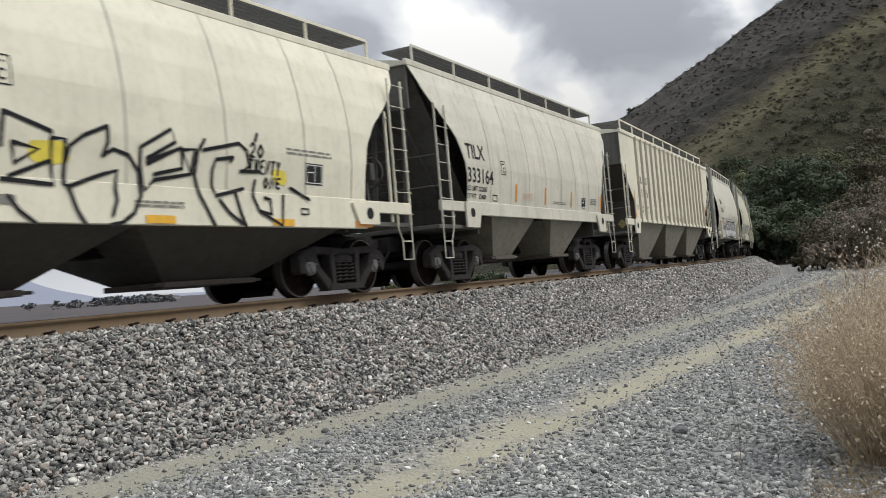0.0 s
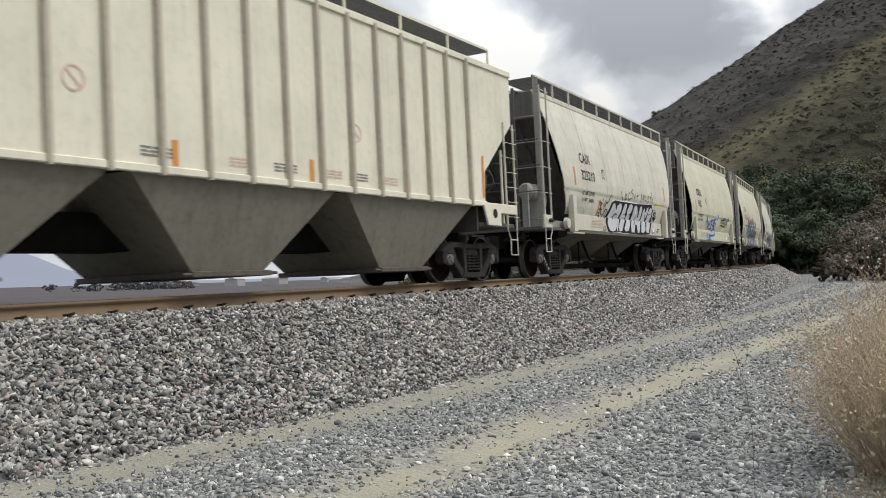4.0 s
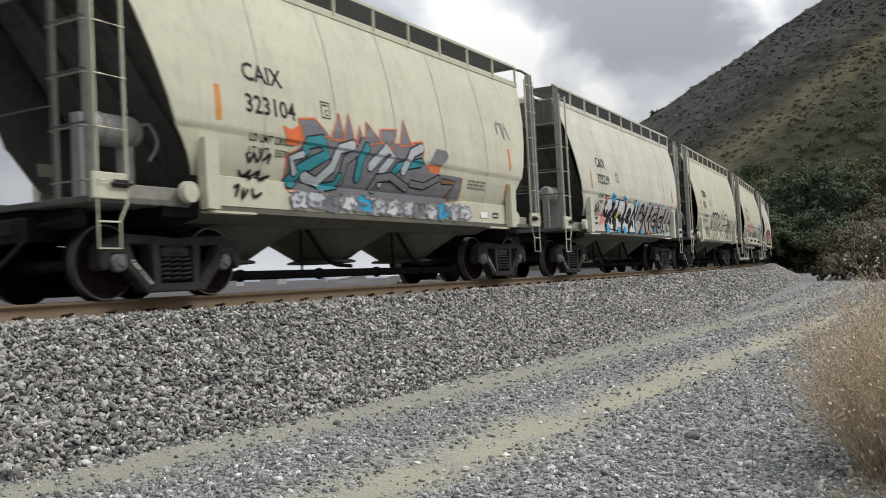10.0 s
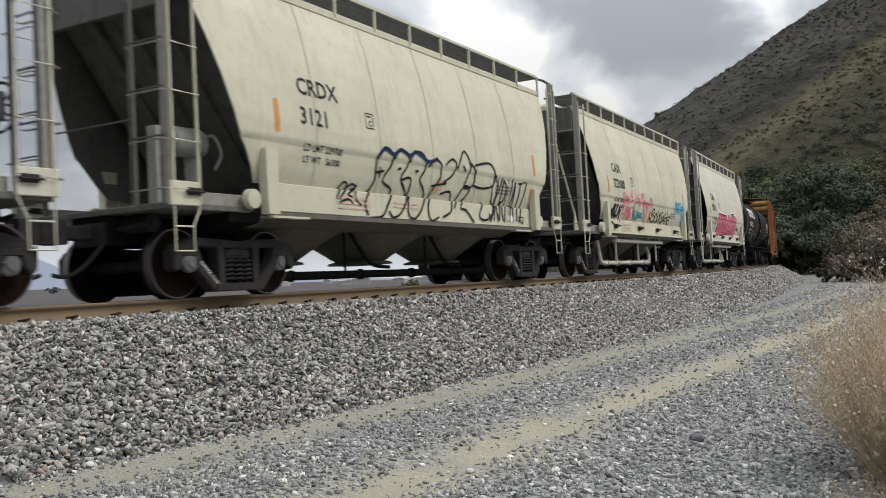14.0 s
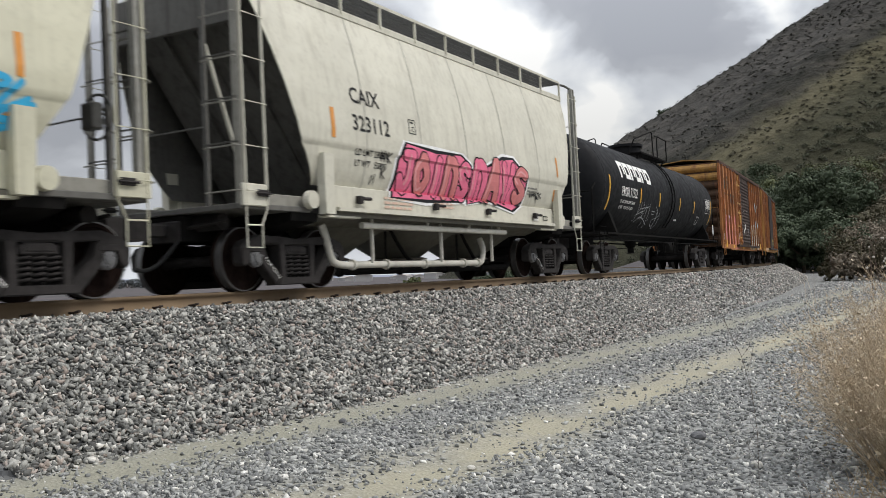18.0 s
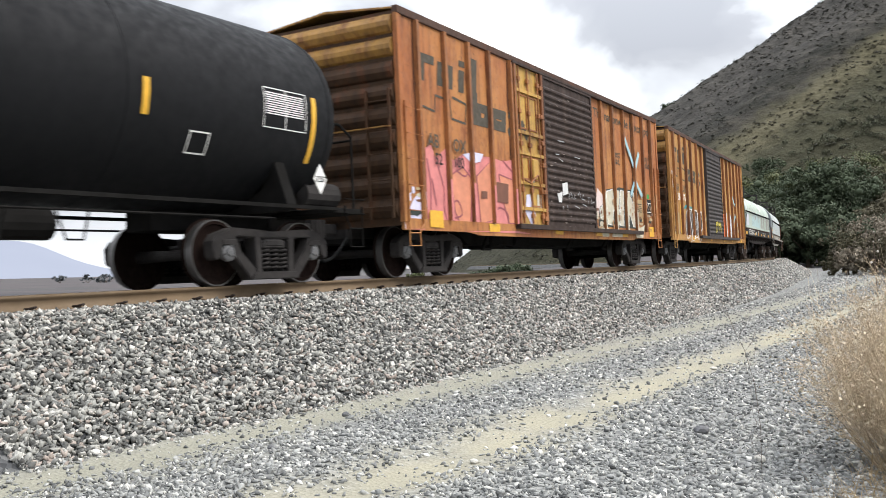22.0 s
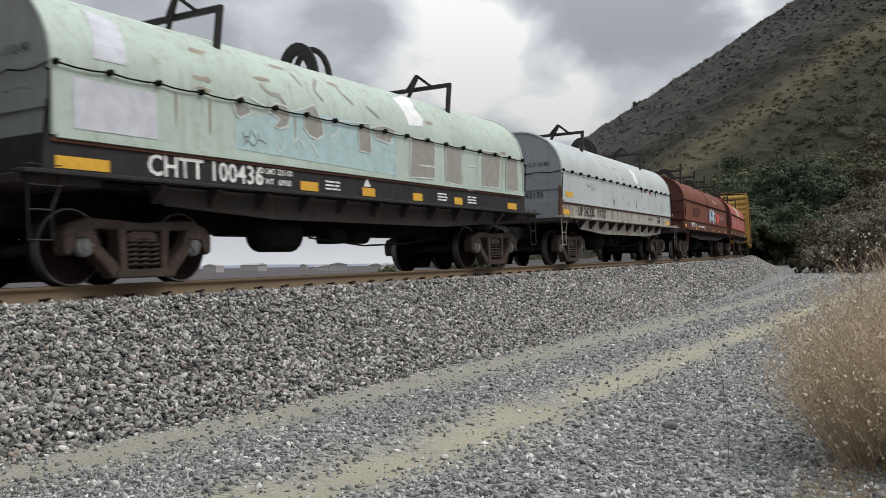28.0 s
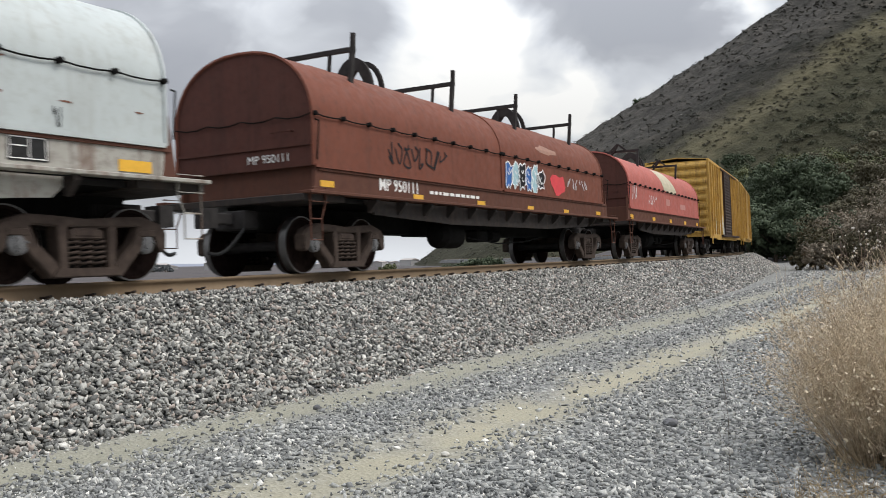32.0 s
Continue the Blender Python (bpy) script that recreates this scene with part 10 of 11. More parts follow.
for k, shape in enumerate((
    [(1.74, 1.53), (1.97, 2.09), (2.4, 1.91), (2.51, 1.73), (2.12, 1.59), (1.91, 1.25)],
)):
    lay("graffiti_patch", [shape], PINKWHITE, carM, sM, 0.0125 + 0.0004 * k)
for k, shape in enumerate((
    [(-0.77, 2.02), (-0.43, 2.07), (-0.41, 1.8), (-0.76, 1.73)],
    [(-1.11, 1.76), (-0.79, 1.82), (-0.86, 1.56), (-1.04, 1.57)],
)):
    lay("paint_patch", [shape], PALESILVER, carM, sDoor, 0.01 + 0.0004 * k, "white flaking paint on the door")
for k, line in enumerate((
    [(-0.33, 1.8), (-0.39, 1.67)],
    [(-0.24, 1.84), (-0.16, 1.69)],
    [(-0.01, 1.8), (-0.06, 1.67), (0.08, 1.71)],
    [(0.24, 1.79), (0.34, 1.9), (0.43, 1.74)],
    [(0.64, 1.83), (0.48, 1.71), (0.69, 1.7)],
    [(0.91, 1.75), (1.02, 1.79), (0.95, 1.62)],
    [(1.18, 1.77), (1.17, 1.63), (1.4, 1.68)],
    [(0.02, 1.52), (0.32, 1.47)],
    [(0.53, 1.59), (0.84, 1.54)],
    [(-0.79, 1.49), (-0.76, 1.4)],
    [(-0.53, 1.51), (-0.45, 1.42)],
    [(-0.9, 2.59), (-0.65, 2.54)],
    [(-0.92, 3.01), (-0.54, 3.02)],
    [(-1.11, 2.68), (-0.9, 2.69)],
    [(0.1, 2.72), (0.49, 2.71)],
)):
    mark(carM, sDoor, line, 0.018, MISTP, 0.009 + 0.0002 * k, False, "pale chalk scratch")
for k, shape in enumerate((
    [(-2.51, 2.42), (-2.17, 2.45), (-2.22, 2.17), (-2.49, 2.16)],
    [(-2.17, 1.69), (-1.82, 1.69), (-1.85, 1.33), (-2.18, 1.31)],
    [(-2.39, 2.12), (-2.26, 2.11), (-2.27, 1.84), (-2.4, 1.85)],
)):
    lay("paint_patch", [shape], CREAMP, carM, sPlug, 0.004 + 0.0004 * k, "flaking pale paint")
letters(carM, "The nationwide boxcar pool", 1.95, 3.98, 0.24, FADEINK, sM, 0.008, 1.36)
letters(carM, "next", 3.52, 3.05, 0.20, FADEINK, sM)
letters(carM, "load,", 3.45, 2.85, 0.20, FADEINK, sM)
lay("green_sticker", [rect(6.48, 2.02, 6.72, 2.16)], spray("green_sticker_paint", (0.03, 0.30, 0.06)), carM, sM, 0.006)
lay("graffiti_arrow", ribbon([(4.45, 3.65), (5.15, 2.95), (5.1, 2.9)], 0.16) + ribbon([(5.75, 3.35), (5.25, 2.75)], 0.16) + ribbon([(4.8, 2.05), (5.25, 2.5), (5.9, 2.05)], 0.17), PALEBLUE, carM, sM, 0.040)
letters(carM, "any", 6.35, 3.15, 0.20, FADEINK, sM)
letters(carM, "road", 6.35, 2.95, 0.20, FADEINK, sM)
for x in (-6.98, -4.6, -1.1, 1.7, 3.9, 6.5):
    lay("reflector_strip", [rect(x, 0.82 if abs(x) < 5 else 0.86, x + 0.48, 0.98 if abs(x) < 5 else 1.16)], M_YELLOWREF, carM, Side([(0, 1.50), (5, 1.50)]), 0.012 if abs(x) > 5 else 0.008, "yellow reflective plate")
lay("stencil_panel", [rect(6.35, 1.5, 6.9, 2.0)], M_INK, carM, sM, 0.006)
lay("stencil_grid", frame_rect(6.42, 1.6, 6.84, 1.9, 0.02) + [rect(6.62, 1.6, 6.64, 1.9)], M_WHITEINK, carM, sM, 0.010)
lay("notice_panel", [rect(5.35, 1.3, 5.95, 1.95)], paint("tan_notice", (0.42, 0.30, 0.15), (0.2, 0.12, 0.06), 0.4), carM, sM, 0.006)
bars(carM, sM, 5.45, 1.8, 0.4, 0.03, 5, FADEINK, 0.012, 33)
# scuffed and patched paint low on the wall
rs = random.Random(61)
for k in range(26):
    x, z = rs.choice((rs.uniform(6.25, 7.55), rs.uniform(5.3, 6.0), rs.uniform(1.75, 2.3), rs.uniform(-7.5, -7.25))), rs.uniform(1.02, 1.55)
    lay("paint_scuff", [blob(rs, x, z, rs.uniform(0.12, 0.42), rs.uniform(0.05, 0.2), 12, 0.45)], (RUSTPLATE, CREAMP, SLATEP, TANP)[k % 4], carM, sM, 0.012 + 0.0004 * k, "scuffed paint")
lay("notice_panel", [rect(7.12, 1.72, 7.55, 2.2)], MATS["tan_notice"], carM, sM, 0.006)

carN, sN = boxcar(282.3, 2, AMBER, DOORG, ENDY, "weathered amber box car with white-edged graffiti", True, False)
rust_runs(carN, sN, 43, POSTX)
box_logo(carN, sN, 0.0)
letters(carN, "RB", -6.95, 2.50, 0.24, FADEINK, sN, 0.034)
letters(carN, "OX", -6.05, 2.50, 0.24, FADEINK, sN, 0.034)
letters(carN, "38", -6.82, 2.18, 0.24, M_WHITEINK, sN, 0.040)
letters(carN, "475", -6.1, 2.18, 0.24, M_WHITEINK, sN, 0.040)
for k, shape in enumerate((
    [(-5.2, 1.95), (-5.52, 1.76), (-5.62, 1.32), (-5.48, 0.86), (-5.16, 0.9), (-5.07, 1.23), (-4.85, 0.75), (-4.54, 0.92), (-4.68, 1.37), (-4.87, 1.69), (-4.68, 1.93)],
    [(-4.58, 1.92), (-4.74, 1.61), (-4.62, 1.12), (-4.62, 0.78), (-4.27, 0.84), (-4.03, 0.97), (-4.08, 1.74), (-4.23, 1.98)],
    [(-4.02, 1.93), (-4.19, 1.65), (-4.09, 0.89), (-3.67, 0.94), (-3.43, 1.43), (-3.57, 1.91)],
    [(-3.48, 1.85), (-3.64, 1.42), (-3.49, 0.86), (-3.23, 0.9), (-3.18, 1.8)],
    [(-3.13, 1.87), (-3.26, 1.44), (-3.25, 0.74), (-2.92, 0.87), (-2.97, 1.18), (-2.68, 1.28), (-2.69, 1.92)],
)):
    lay("graffiti_fill", [shape], BROWNINK, carN, sN, 0.01 + 0.0004 * k, "dark brown bubble letter edged in white")
    mark(carN, sN, shape + shape[:1], 0.05, WHITEP, 0.016 + 0.0002 * k, False)
for k, line in enumerate((
    [(-5.22, 1.66), (-5.04, 1.51), (-5.25, 1.34)],
    [(-4.42, 1.8), (-4.45, 1.13)],
    [(-3.87, 1.71), (-3.75, 1.41), (-3.92, 1.19), (-3.91, 1.67)],
    [(-3.01, 1.77), (-3.03, 1.4)],
)):
    mark(carN, sN, line, 0.03, WHITEP, 0.0175 + 0.0002 * k, True)
for k, line in enumerate((
    [(-5.95, 1.89), (-5.35, 2.02), (-4.7, 2.01), (-4.37, 1.99)],
    [(-5.53, 2.04), (-5.48, 1.93)],
)):
    mark(carN, sN, line, 0.08, TEALP, 0.0075 + 0.0002 * k, True)
for k in range(5):
    lay("graffiti_patch", [blob(r6, 2.3 + 0.55 * k, 1.5, 0.42, 1.1, 14, 0.25)], SILVERP if k % 2 else ORANGEP, carN, sN, 0.007 + 0.001 * k)
lay("graffiti_arrow", ribbon([(4.5, 2.9), (5.0, 2.5)], 0.14) + ribbon([(5.5, 2.9), (5.1, 2.5)], 0.14) + ribbon([(4.5, 1.6), (5.0, 2.05), (5.6, 1.6)], 0.14), PALEBLUE, carN, sN, 0.045)
scrawl(carN, Side([(0, 1.585), (5, 1.585)]), 103, -0.3, 0.9, 1.15, 1.6, 5, YELLOWP, 0.05)
lay("notice_panel", [rect(-7.3, 1.0, -6.6, 1.75)], MATS["tan_notice"], carN, sN, 0.006)
ringp = [(-7.42 + 0.2 * math.cos(a), 2.85 + 0.28 * math.sin(a)) for a in np.linspace(0, 2 * math.pi, 22)]
lay("graffiti_scrawl", ribbon(ringp, 0.025) + ribbon([(-7.42, 3.1), (-7.42, 2.6)], 0.025), SILVERP, carN, sN, 0.007)
strip(carN, sN, -6.42, 1.0, 2.05, 0.10, M_YELLOWREF)
for k in range(22):
    x, z = rs.choice((rs.uniform(-7.6, -6.4), rs.uniform(-3.2, -1.8), rs.uniform(2.0, 7.4))), rs.uniform(1.0, 1.75)
    lay("paint_scuff", [blob(rs, x, z, rs.uniform(0.10, 0.35), rs.uniform(0.05, 0.25), 12, 0.45)], (RUSTPLATE, TANP, RUSTPLATE, CREAMP)[k % 4], carN, sN, 0.003 + 0.0002 * k, "scuffed paint")
for x in (-4.6, -1.1, 1.9, 3.9, 6.4):
    lay("reflector_strip", [rect(x, 0.82, x + 0.3, 0.94)], M_YELLOWREF, carN, Side([(0, 1.50), (5, 1.50)]), 0.008)

# -- coil cars
F_BLACK = paint("black_frame_paint", (0.030, 0.029, 0.030), (0.09, 0.07, 0.055), 0.35, 0.6)
F_WHITE = paint("dirty_white_frame_paint", (0.38, 0.365, 0.325), (0.10, 0.070, 0.052), 0.8, 0.65, 1.6, 0.4)
F_BROWN = paint("oxide_brown_frame_paint", (0.115, 0.050, 0.034), (0.06, 0.035, 0.028), 0.5, 0.65)
H_GREEN = paint("pale_green_hood_paint", (0.46, 0.54, 0.47), (0.22, 0.20, 0.16), 0.38, 0.6, 1.2, 0.05)
H_WHITE = paint("chalky_white_hood_paint", (0.47, 0.51, 0.503), (0.26, 0.235, 0.20), 0.34, 0.6, 1.2)
H_BROWN = paint("oxide_brown_hood_paint", (0.175, 0.062, 0.040), (0.07, 0.038, 0.03), 0.5, 0.65)
H_RED = paint("faded_red_hood_paint", (0.40, 0.105, 0.082), (0.16, 0.06, 0.045), 0.5, 0.65)
# Hood ends: darker copies of the hood colours, with shade painted in.
E_BROWN = paint("shaded_brown_hood_end_paint", (0.088, 0.036, 0.028), (0.04, 0.022, 0.018), 0.5, 0.7)
E_GREEN = paint("shaded_green_hood_end_paint", (0.30, 0.33, 0.31), (0.14, 0.13, 0.11), 0.3)
E_WHITE = paint("shaded_white_hood_end_paint", (0.26, 0.277, 0.29), (0.12, 0.11, 0.10), 0.35)


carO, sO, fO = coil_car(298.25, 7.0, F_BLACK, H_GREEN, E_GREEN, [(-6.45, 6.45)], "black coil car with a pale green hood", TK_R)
letters(carO, "CHTT 100436", -5.12, 1.32, 0.26, M_WHITEINK, fO, 0.008)
letters(carO, "LD LMT 225100", -3.05, 1.49, 0.085, M_WHITEINK, fO, 0.008)
letters(carO, "LT WT   60900", -3.05, 1.34, 0.085, M_WHITEINK, fO, 0.008)
for x, w in ((-6.45, 0.75), (-2.05, 0.45), (-0.35, 0.4), (1.35, 0.35), (3.0, 0.35), (5.6, 0.5)):
    lay("reflector_strip", [rect(x, 1.30, x + w, 1.44)], M_YELLOWREF, carO, fO, 0.008, "yellow reflective strip")
for k, x in enumerate((-1.4, 2.3, 3.6)):
    bars(carO, fO, x, 1.46, 0.4, 0.03, 3, M_WHITEINK, 0.008, 110 + k)
lay("hazard_mark", [[(-0.3, 1.46), (-0.08, 1.46), (-0.19, 1.62)]], M_WHITEINK, carO, fO, 0.008)
lay("paint_patch", [rect(-6.2, 1.76, -4.95, 2.34), [(-5.9, 2.6), (-5.4, 2.6), (-5.3, 3.2), (-5.7, 3.3)]], spray("lilac_white_patch", (0.55, 0.56, 0.60)), carO, sO, 0.006, "square lilac-white paint patch")
PALEBLUE_W = spray("washed_pale_blue", (0.40, 0.53, 0.53))
WORN = spray("worn_white_line", (0.60, 0.63, 0.60))
WORN_TAUPE = spray("worn_taupe_fill", (0.30, 0.29, 0.25))
for k, shape in enumerate((
    [(-3.49, 2.21), (-3.51, 1.79), (0.83, 1.71), (0.77, 2.5), (-0.31, 2.54), (-1.93, 2.52)],
)):
    lay("graffiti_wash", [shape], PALEBLUE_W, carO, sO, 0.005 + 0.0004 * k, "washed pale blue paint")
for k, shape in enumerate((
    [(-3.54, 2.42), (-3.45, 2.51), (-3.31, 2.56), (-3.34, 2.43), (-3.17, 2.39), (-3.2, 2.31), (-3.41, 2.22), (-3.49, 2.26)],
    [(-2.78, 2.4), (-2.61, 2.54), (-2.35, 2.53), (-2.26, 2.38), (-2.36, 2.23), (-2.53, 2.17), (-2.66, 2.19), (-2.53, 2.31)],
    [(-1.95, 2.27), (-1.89, 2.56), (-1.65, 2.65), (-1.49, 2.45), (-1.43, 2.2), (-1.62, 2.11), (-1.81, 2.15)],
    [(-0.4, 2.52), (-0.07, 2.54), (-0.06, 2.03), (-0.43, 2.05), (-0.43, 2.3)],
    [(-0.03, 2.48), (0.37, 2.57), (0.78, 2.53), (0.55, 2.26), (0.1, 2.31)],
    [(1.31, 2.45), (2.22, 2.49), (2.17, 1.75), (1.27, 1.72)],
    [(2.67, 2.45), (3.33, 2.45), (3.28, 1.69), (2.62, 1.72)],
    [(4.36, 2.51), (5.26, 2.54), (5.12, 1.74), (4.3, 1.73)],
    [(5.55, 2.46), (6.17, 2.49), (6.18, 1.72), (5.49, 1.73)],
)):
    lay("graffiti_fill", [shape], WORN_TAUPE, carO, sO, 0.0075 + 0.0004 * k, "worn taupe graffiti shape")
    mark(carO, sO, shape + shape[:1], 0.03, WORN, 0.0135 + 0.0002 * k, False)
for k, line in enumerate((
    [(0.82, 2.47), (0.78, 1.72)],
    [(1.32, 2.48), (1.21, 1.72)],
    [(1.65, 2.22), (2.2, 2.21)],
    [(1.63, 1.97), (2.18, 1.98)],
    [(3.43, 2.46), (4.04, 2.47), (3.98, 1.7), (3.38, 1.72), (3.43, 2.46)],
    [(3.63, 2.12), (4.01, 2.12)],
    [(4.58, 2.21), (5.17, 2.22)],
    [(5.71, 2.14), (6.18, 2.18)],
    [(-3.16, 2.54), (-2.81, 2.45), (-2.78, 2.38)],
    [(-2.25, 2.47), (-1.93, 2.55)],
    [(-1.41, 2.46), (-0.84, 2.49), (-0.4, 2.52)],
    [(-2.64, 1.95), (-2.54, 1.83), (-2.41, 1.98)],
    [(-2.24, 1.95), (-2.1, 2.08), (-1.96, 1.96)],
    [(-1.74, 2.01), (-1.59, 1.86)],
    [(-1.3, 2.36), (-1.01, 2.43), (-1.06, 2.28), (-1.27, 2.19)],
)):
    mark(carO, sO, line, 0.03, WORN, 0.009 + 0.0002 * k, True, "worn white graffiti line")
for k, shape in enumerate((
    [(1.28, 3.22), (2.42, 3.51), (1.84, 3.15), (1.96, 2.89), (1.84, 2.72), (1.3, 2.68)],
)):
    lay("paint_patch", [shape], WHITEP, carO, sO, 0.006 + 0.0004 * k, "white paint patch")
for k, line in enumerate((
    [(-0.73, 3.12), (-0.63, 2.97), (-0.44, 2.84)],
    [(-1.24, 3.15), (-1.47, 2.93), (-1.35, 2.77)],
    [(-2.88, 2.78), (-2.71, 2.68), (-2.46, 2.68)],
    [(-1.9, 3.12), (-1.8, 2.96)],
    [(-0.02, 2.85), (0.3, 2.7)],
    [(-2.49, 2.67), (-2.35, 2.53)],
)):
    mark(carO, sO, line, 0.06, WORN_TAUPE, 0.0055 + 0.0002 * k, True, "worn taupe scrape")
for k, line in enumerate((
    [(-3.36, 2.03), (-3.28, 1.9), (-3.18, 2.08)],
    [(-3.33, 1.96), (-3.22, 1.99)],
    [(-3.15, 2.06), (-3.07, 1.95)],
    [(-3.04, 2.05), (-3.01, 1.96)],
    [(-3.33, 1.86), (-3.25, 1.92), (-3.13, 1.86), (-3.01, 1.96), (-2.86, 1.92)],
)):
    mark(carO, sO, line, 0.02, GREYP, 0.0085 + 0.0002 * k, True)
for k in range(16):
    x = r6.uniform(-6.2, 6.2)
    lay("rust_streak", [[(x, 2.4), (x + 0.05, 2.4), (x + 0.035, 2.4 - r6.uniform(0.2, 0.6)), (x + 0.01, 1.9)]] if k % 2 else [blob(r6, x, r6.uniform(2.5, 3.2), 0.3, 0.07, 12, 0.4)], spray("thin_rust_stain", (0.30, 0.26, 0.19)), carO, sO, 0.0045 + 0.00005 * k)
end_words(carO, -6.49, 2.62, "COVER FITS UP CLASS G-110-90", 0.11, M_INK, 1.15)
end_words(carO, -6.47, 1.38, "CHTT 100436", 0.16, M_WHITEINK, 0.2)

carP, sP, fP = coil_car(313.85, 7.0, F_WHITE, H_WHITE, E_WHITE, [(-6.4, 6.4)], "white coil car with a chalky white hood", TK_R)
letters(carP, "UP 242135", -5.1, 1.32, 0.24, M_INK, fP, 0.008)
letters(carP, "LD LMT 223800", -3.25, 1.46, 0.09, M_INK, fP, 0.008)
letters(carP, "LT WT   62200", -3.25, 1.33, 0.09, M_INK, fP, 0.008)
letters(carP, "G-110-90", 2.9, 1.40, 0.11, M_INK, fP, 0.008)
black_panel(carP, fP, 4.25, 1.32, 0.5, 0.28)
for x in (-6.4, 5.7):
    lay("reflector_strip", [rect(x, 1.30, x + 0.5, 1.44)], M_YELLOWREF, carP, fP, 0.010)
lay("reflector_strip", [rect(-6.2, 1.78, -5.6, 1.92)], M_YELLOWREF, carP, sP, 0.008)
lay("paint_patch", [blob(r6, 1.4, 2.85, 0.6, 0.5, 14, 0.15)], WHITEP, carP, sP, 0.006)
faint = spray("faint_pink_scrape", (0.46, 0.44, 0.425))
for k in range(14):
    lay("rust_scrape", [blob(r6, r6.uniform(-2.4, 1.2), r6.uniform(2.95, 3.3), r6.uniform(0.25, 0.9), r6.uniform(0.03, 0.09), 14, 0.45)], faint, carP, sP, 0.005 + 0.0002 * k)
for k in range(26):
    x = r6.uniform(-6.2, 6.2)
    z = r6.choice((1.74, 1.78, 2.02, 2.40, 2.62, 2.9))
    lay("rust_chip", [blob(r6, x, z, r6.uniform(0.04, 0.22), r6.uniform(0.015, 0.04), 9, 0.5)], RUSTPLATE, carP, sP, 0.0045)
scrawl(carP, sP, 121, -4.3, -3.4, 1.95, 2.25, 5, GREYP, 0.014)
for k, (x, w) in enumerate(((2.0, 0.13), (2.55, 0.24), (3.25, 0.20), (4.1, 0.12))):
    lay("puncture", [blob(r6, x, 2.40, w, 0.17, 12, 0.3)], MAROONP if k in (1, 2) else M_INK, carP, sP, 0.008)
for k, x in enumerate((-1.6, 0.2, 1.2, 4.8)):
    scrawl(carP, sP, 130 + k, x, x + 0.12, 1.72, 1.95, 2, M_INK, 0.015)
end_words(carP, -6.44, 2.60, "COVER FITS UP CLASS G-110-90", 0.11, M_INK, 1.15)
end_words(carP, -6.44, 1.78, "UP 242135", 0.15, M_INK, 0.1)

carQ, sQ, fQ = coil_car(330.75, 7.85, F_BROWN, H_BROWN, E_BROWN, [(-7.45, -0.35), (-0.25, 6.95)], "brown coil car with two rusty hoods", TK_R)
letters(carQ, "MP 950111", -5.55, 1.38, 0.22, M_WHITEINK, fQ, 0.008)
bars(carQ, fQ, -3.7, 1.4, 2.2, 0.06, 1, M_WHITEINK, 0.008, 41)
for x, z in ((-7.3, 1.34), (-4.35, 1.265), (-1.6, 1.265), (1.2, 1.265), (3.7, 1.265), (6.4, 1.30)):
    lay("reflector_strip", [rect(x, z, x + 0.38, z + 0.10)], M_YELLOWREF, carQ, fQ, 0.009)
bubble_piece(carQ, sQ, 141, -0.1, 2.2, 1.74, 2.32, 6, [BLUEP, PALEBLUE, BLACKP], WHITEP, None, None, 0, 0.035, 0.3, label="small blue and white graffiti")
lay("graffiti_patch", [blob(r6, 3.3, 1.95, 0.9, 0.5, 14, 0.35)], REDP, carQ, sQ, 0.007)
scrawl(carQ, sQ, 142, -5.3, -3.0, 1.85, 2.25, 8, BLACKP, 0.035)
scrawl(carQ, sQ, 143, 4.0, 5.6, 1.9, 2.2, 6, SILVERP, 0.03)
lay("paint_patch", [blob(r6, 2.6, 2.8, 1.4, 0.2, 14, 0.35)], spray("faded_tan_patch", (0.30, 0.16, 0.11)), carQ, sQ, 0.006)
end_words(carQ, -7.49, 1.76, "MP 950111", 0.13, M_WHITEINK, -0.1)

carR, sR, fR = coil_car(347.15, 7.0, F_BROWN, H_RED, E_BROWN, [(-6.4, 6.3)], "brown coil car with a faded red hood", TK_R)
lay("paint_patch", [[(-0.9, 2.52), (-1.3, 3.3), (0.6, 3.36), (1.5, 2.55), (0.9, 2.42), (0.1, 2.46)]], spray("weathered_cream_patch", (0.46, 0.41, 0.29)), carR, sR, 0.006, "weathered cream paint patch")
scrawl(carR, sR, 151, -3.6, -2.2, 1.85, 2.2, 6, PALESILVER, 0.035, label="small white scrawl")
scrawl(carR, sR, 152, -6.0, -5.3, 1.95, 2.4, 3, PALESILVER, 0.05)
lay("paint_patch", [rect(-0.6, 1.95, 0.1, 2.2), rect(2.2, 1.9, 3.3, 2.1)], spray("faded_rose_patch", (0.42, 0.20, 0.17)), carR, sR, 0.006)
for x in (-6.3, -3.0, 0.0, 3.0, 5.8):
    lay("reflector_strip", [rect(x, 1.30, x + 0.42, 1.44)], M_YELLOWREF, carR, fR, 0.009)

YEL = paint("yellow_box_paint", (0.50, 0.30, 0.065), (0.15, 0.08, 0.03), 0.55, 0.55, 1.5, 0.25)
carS, sS = boxcar(364.2, 3, YEL, DOORB, YEL, "yellow box car with a white and teal scrawl", False)
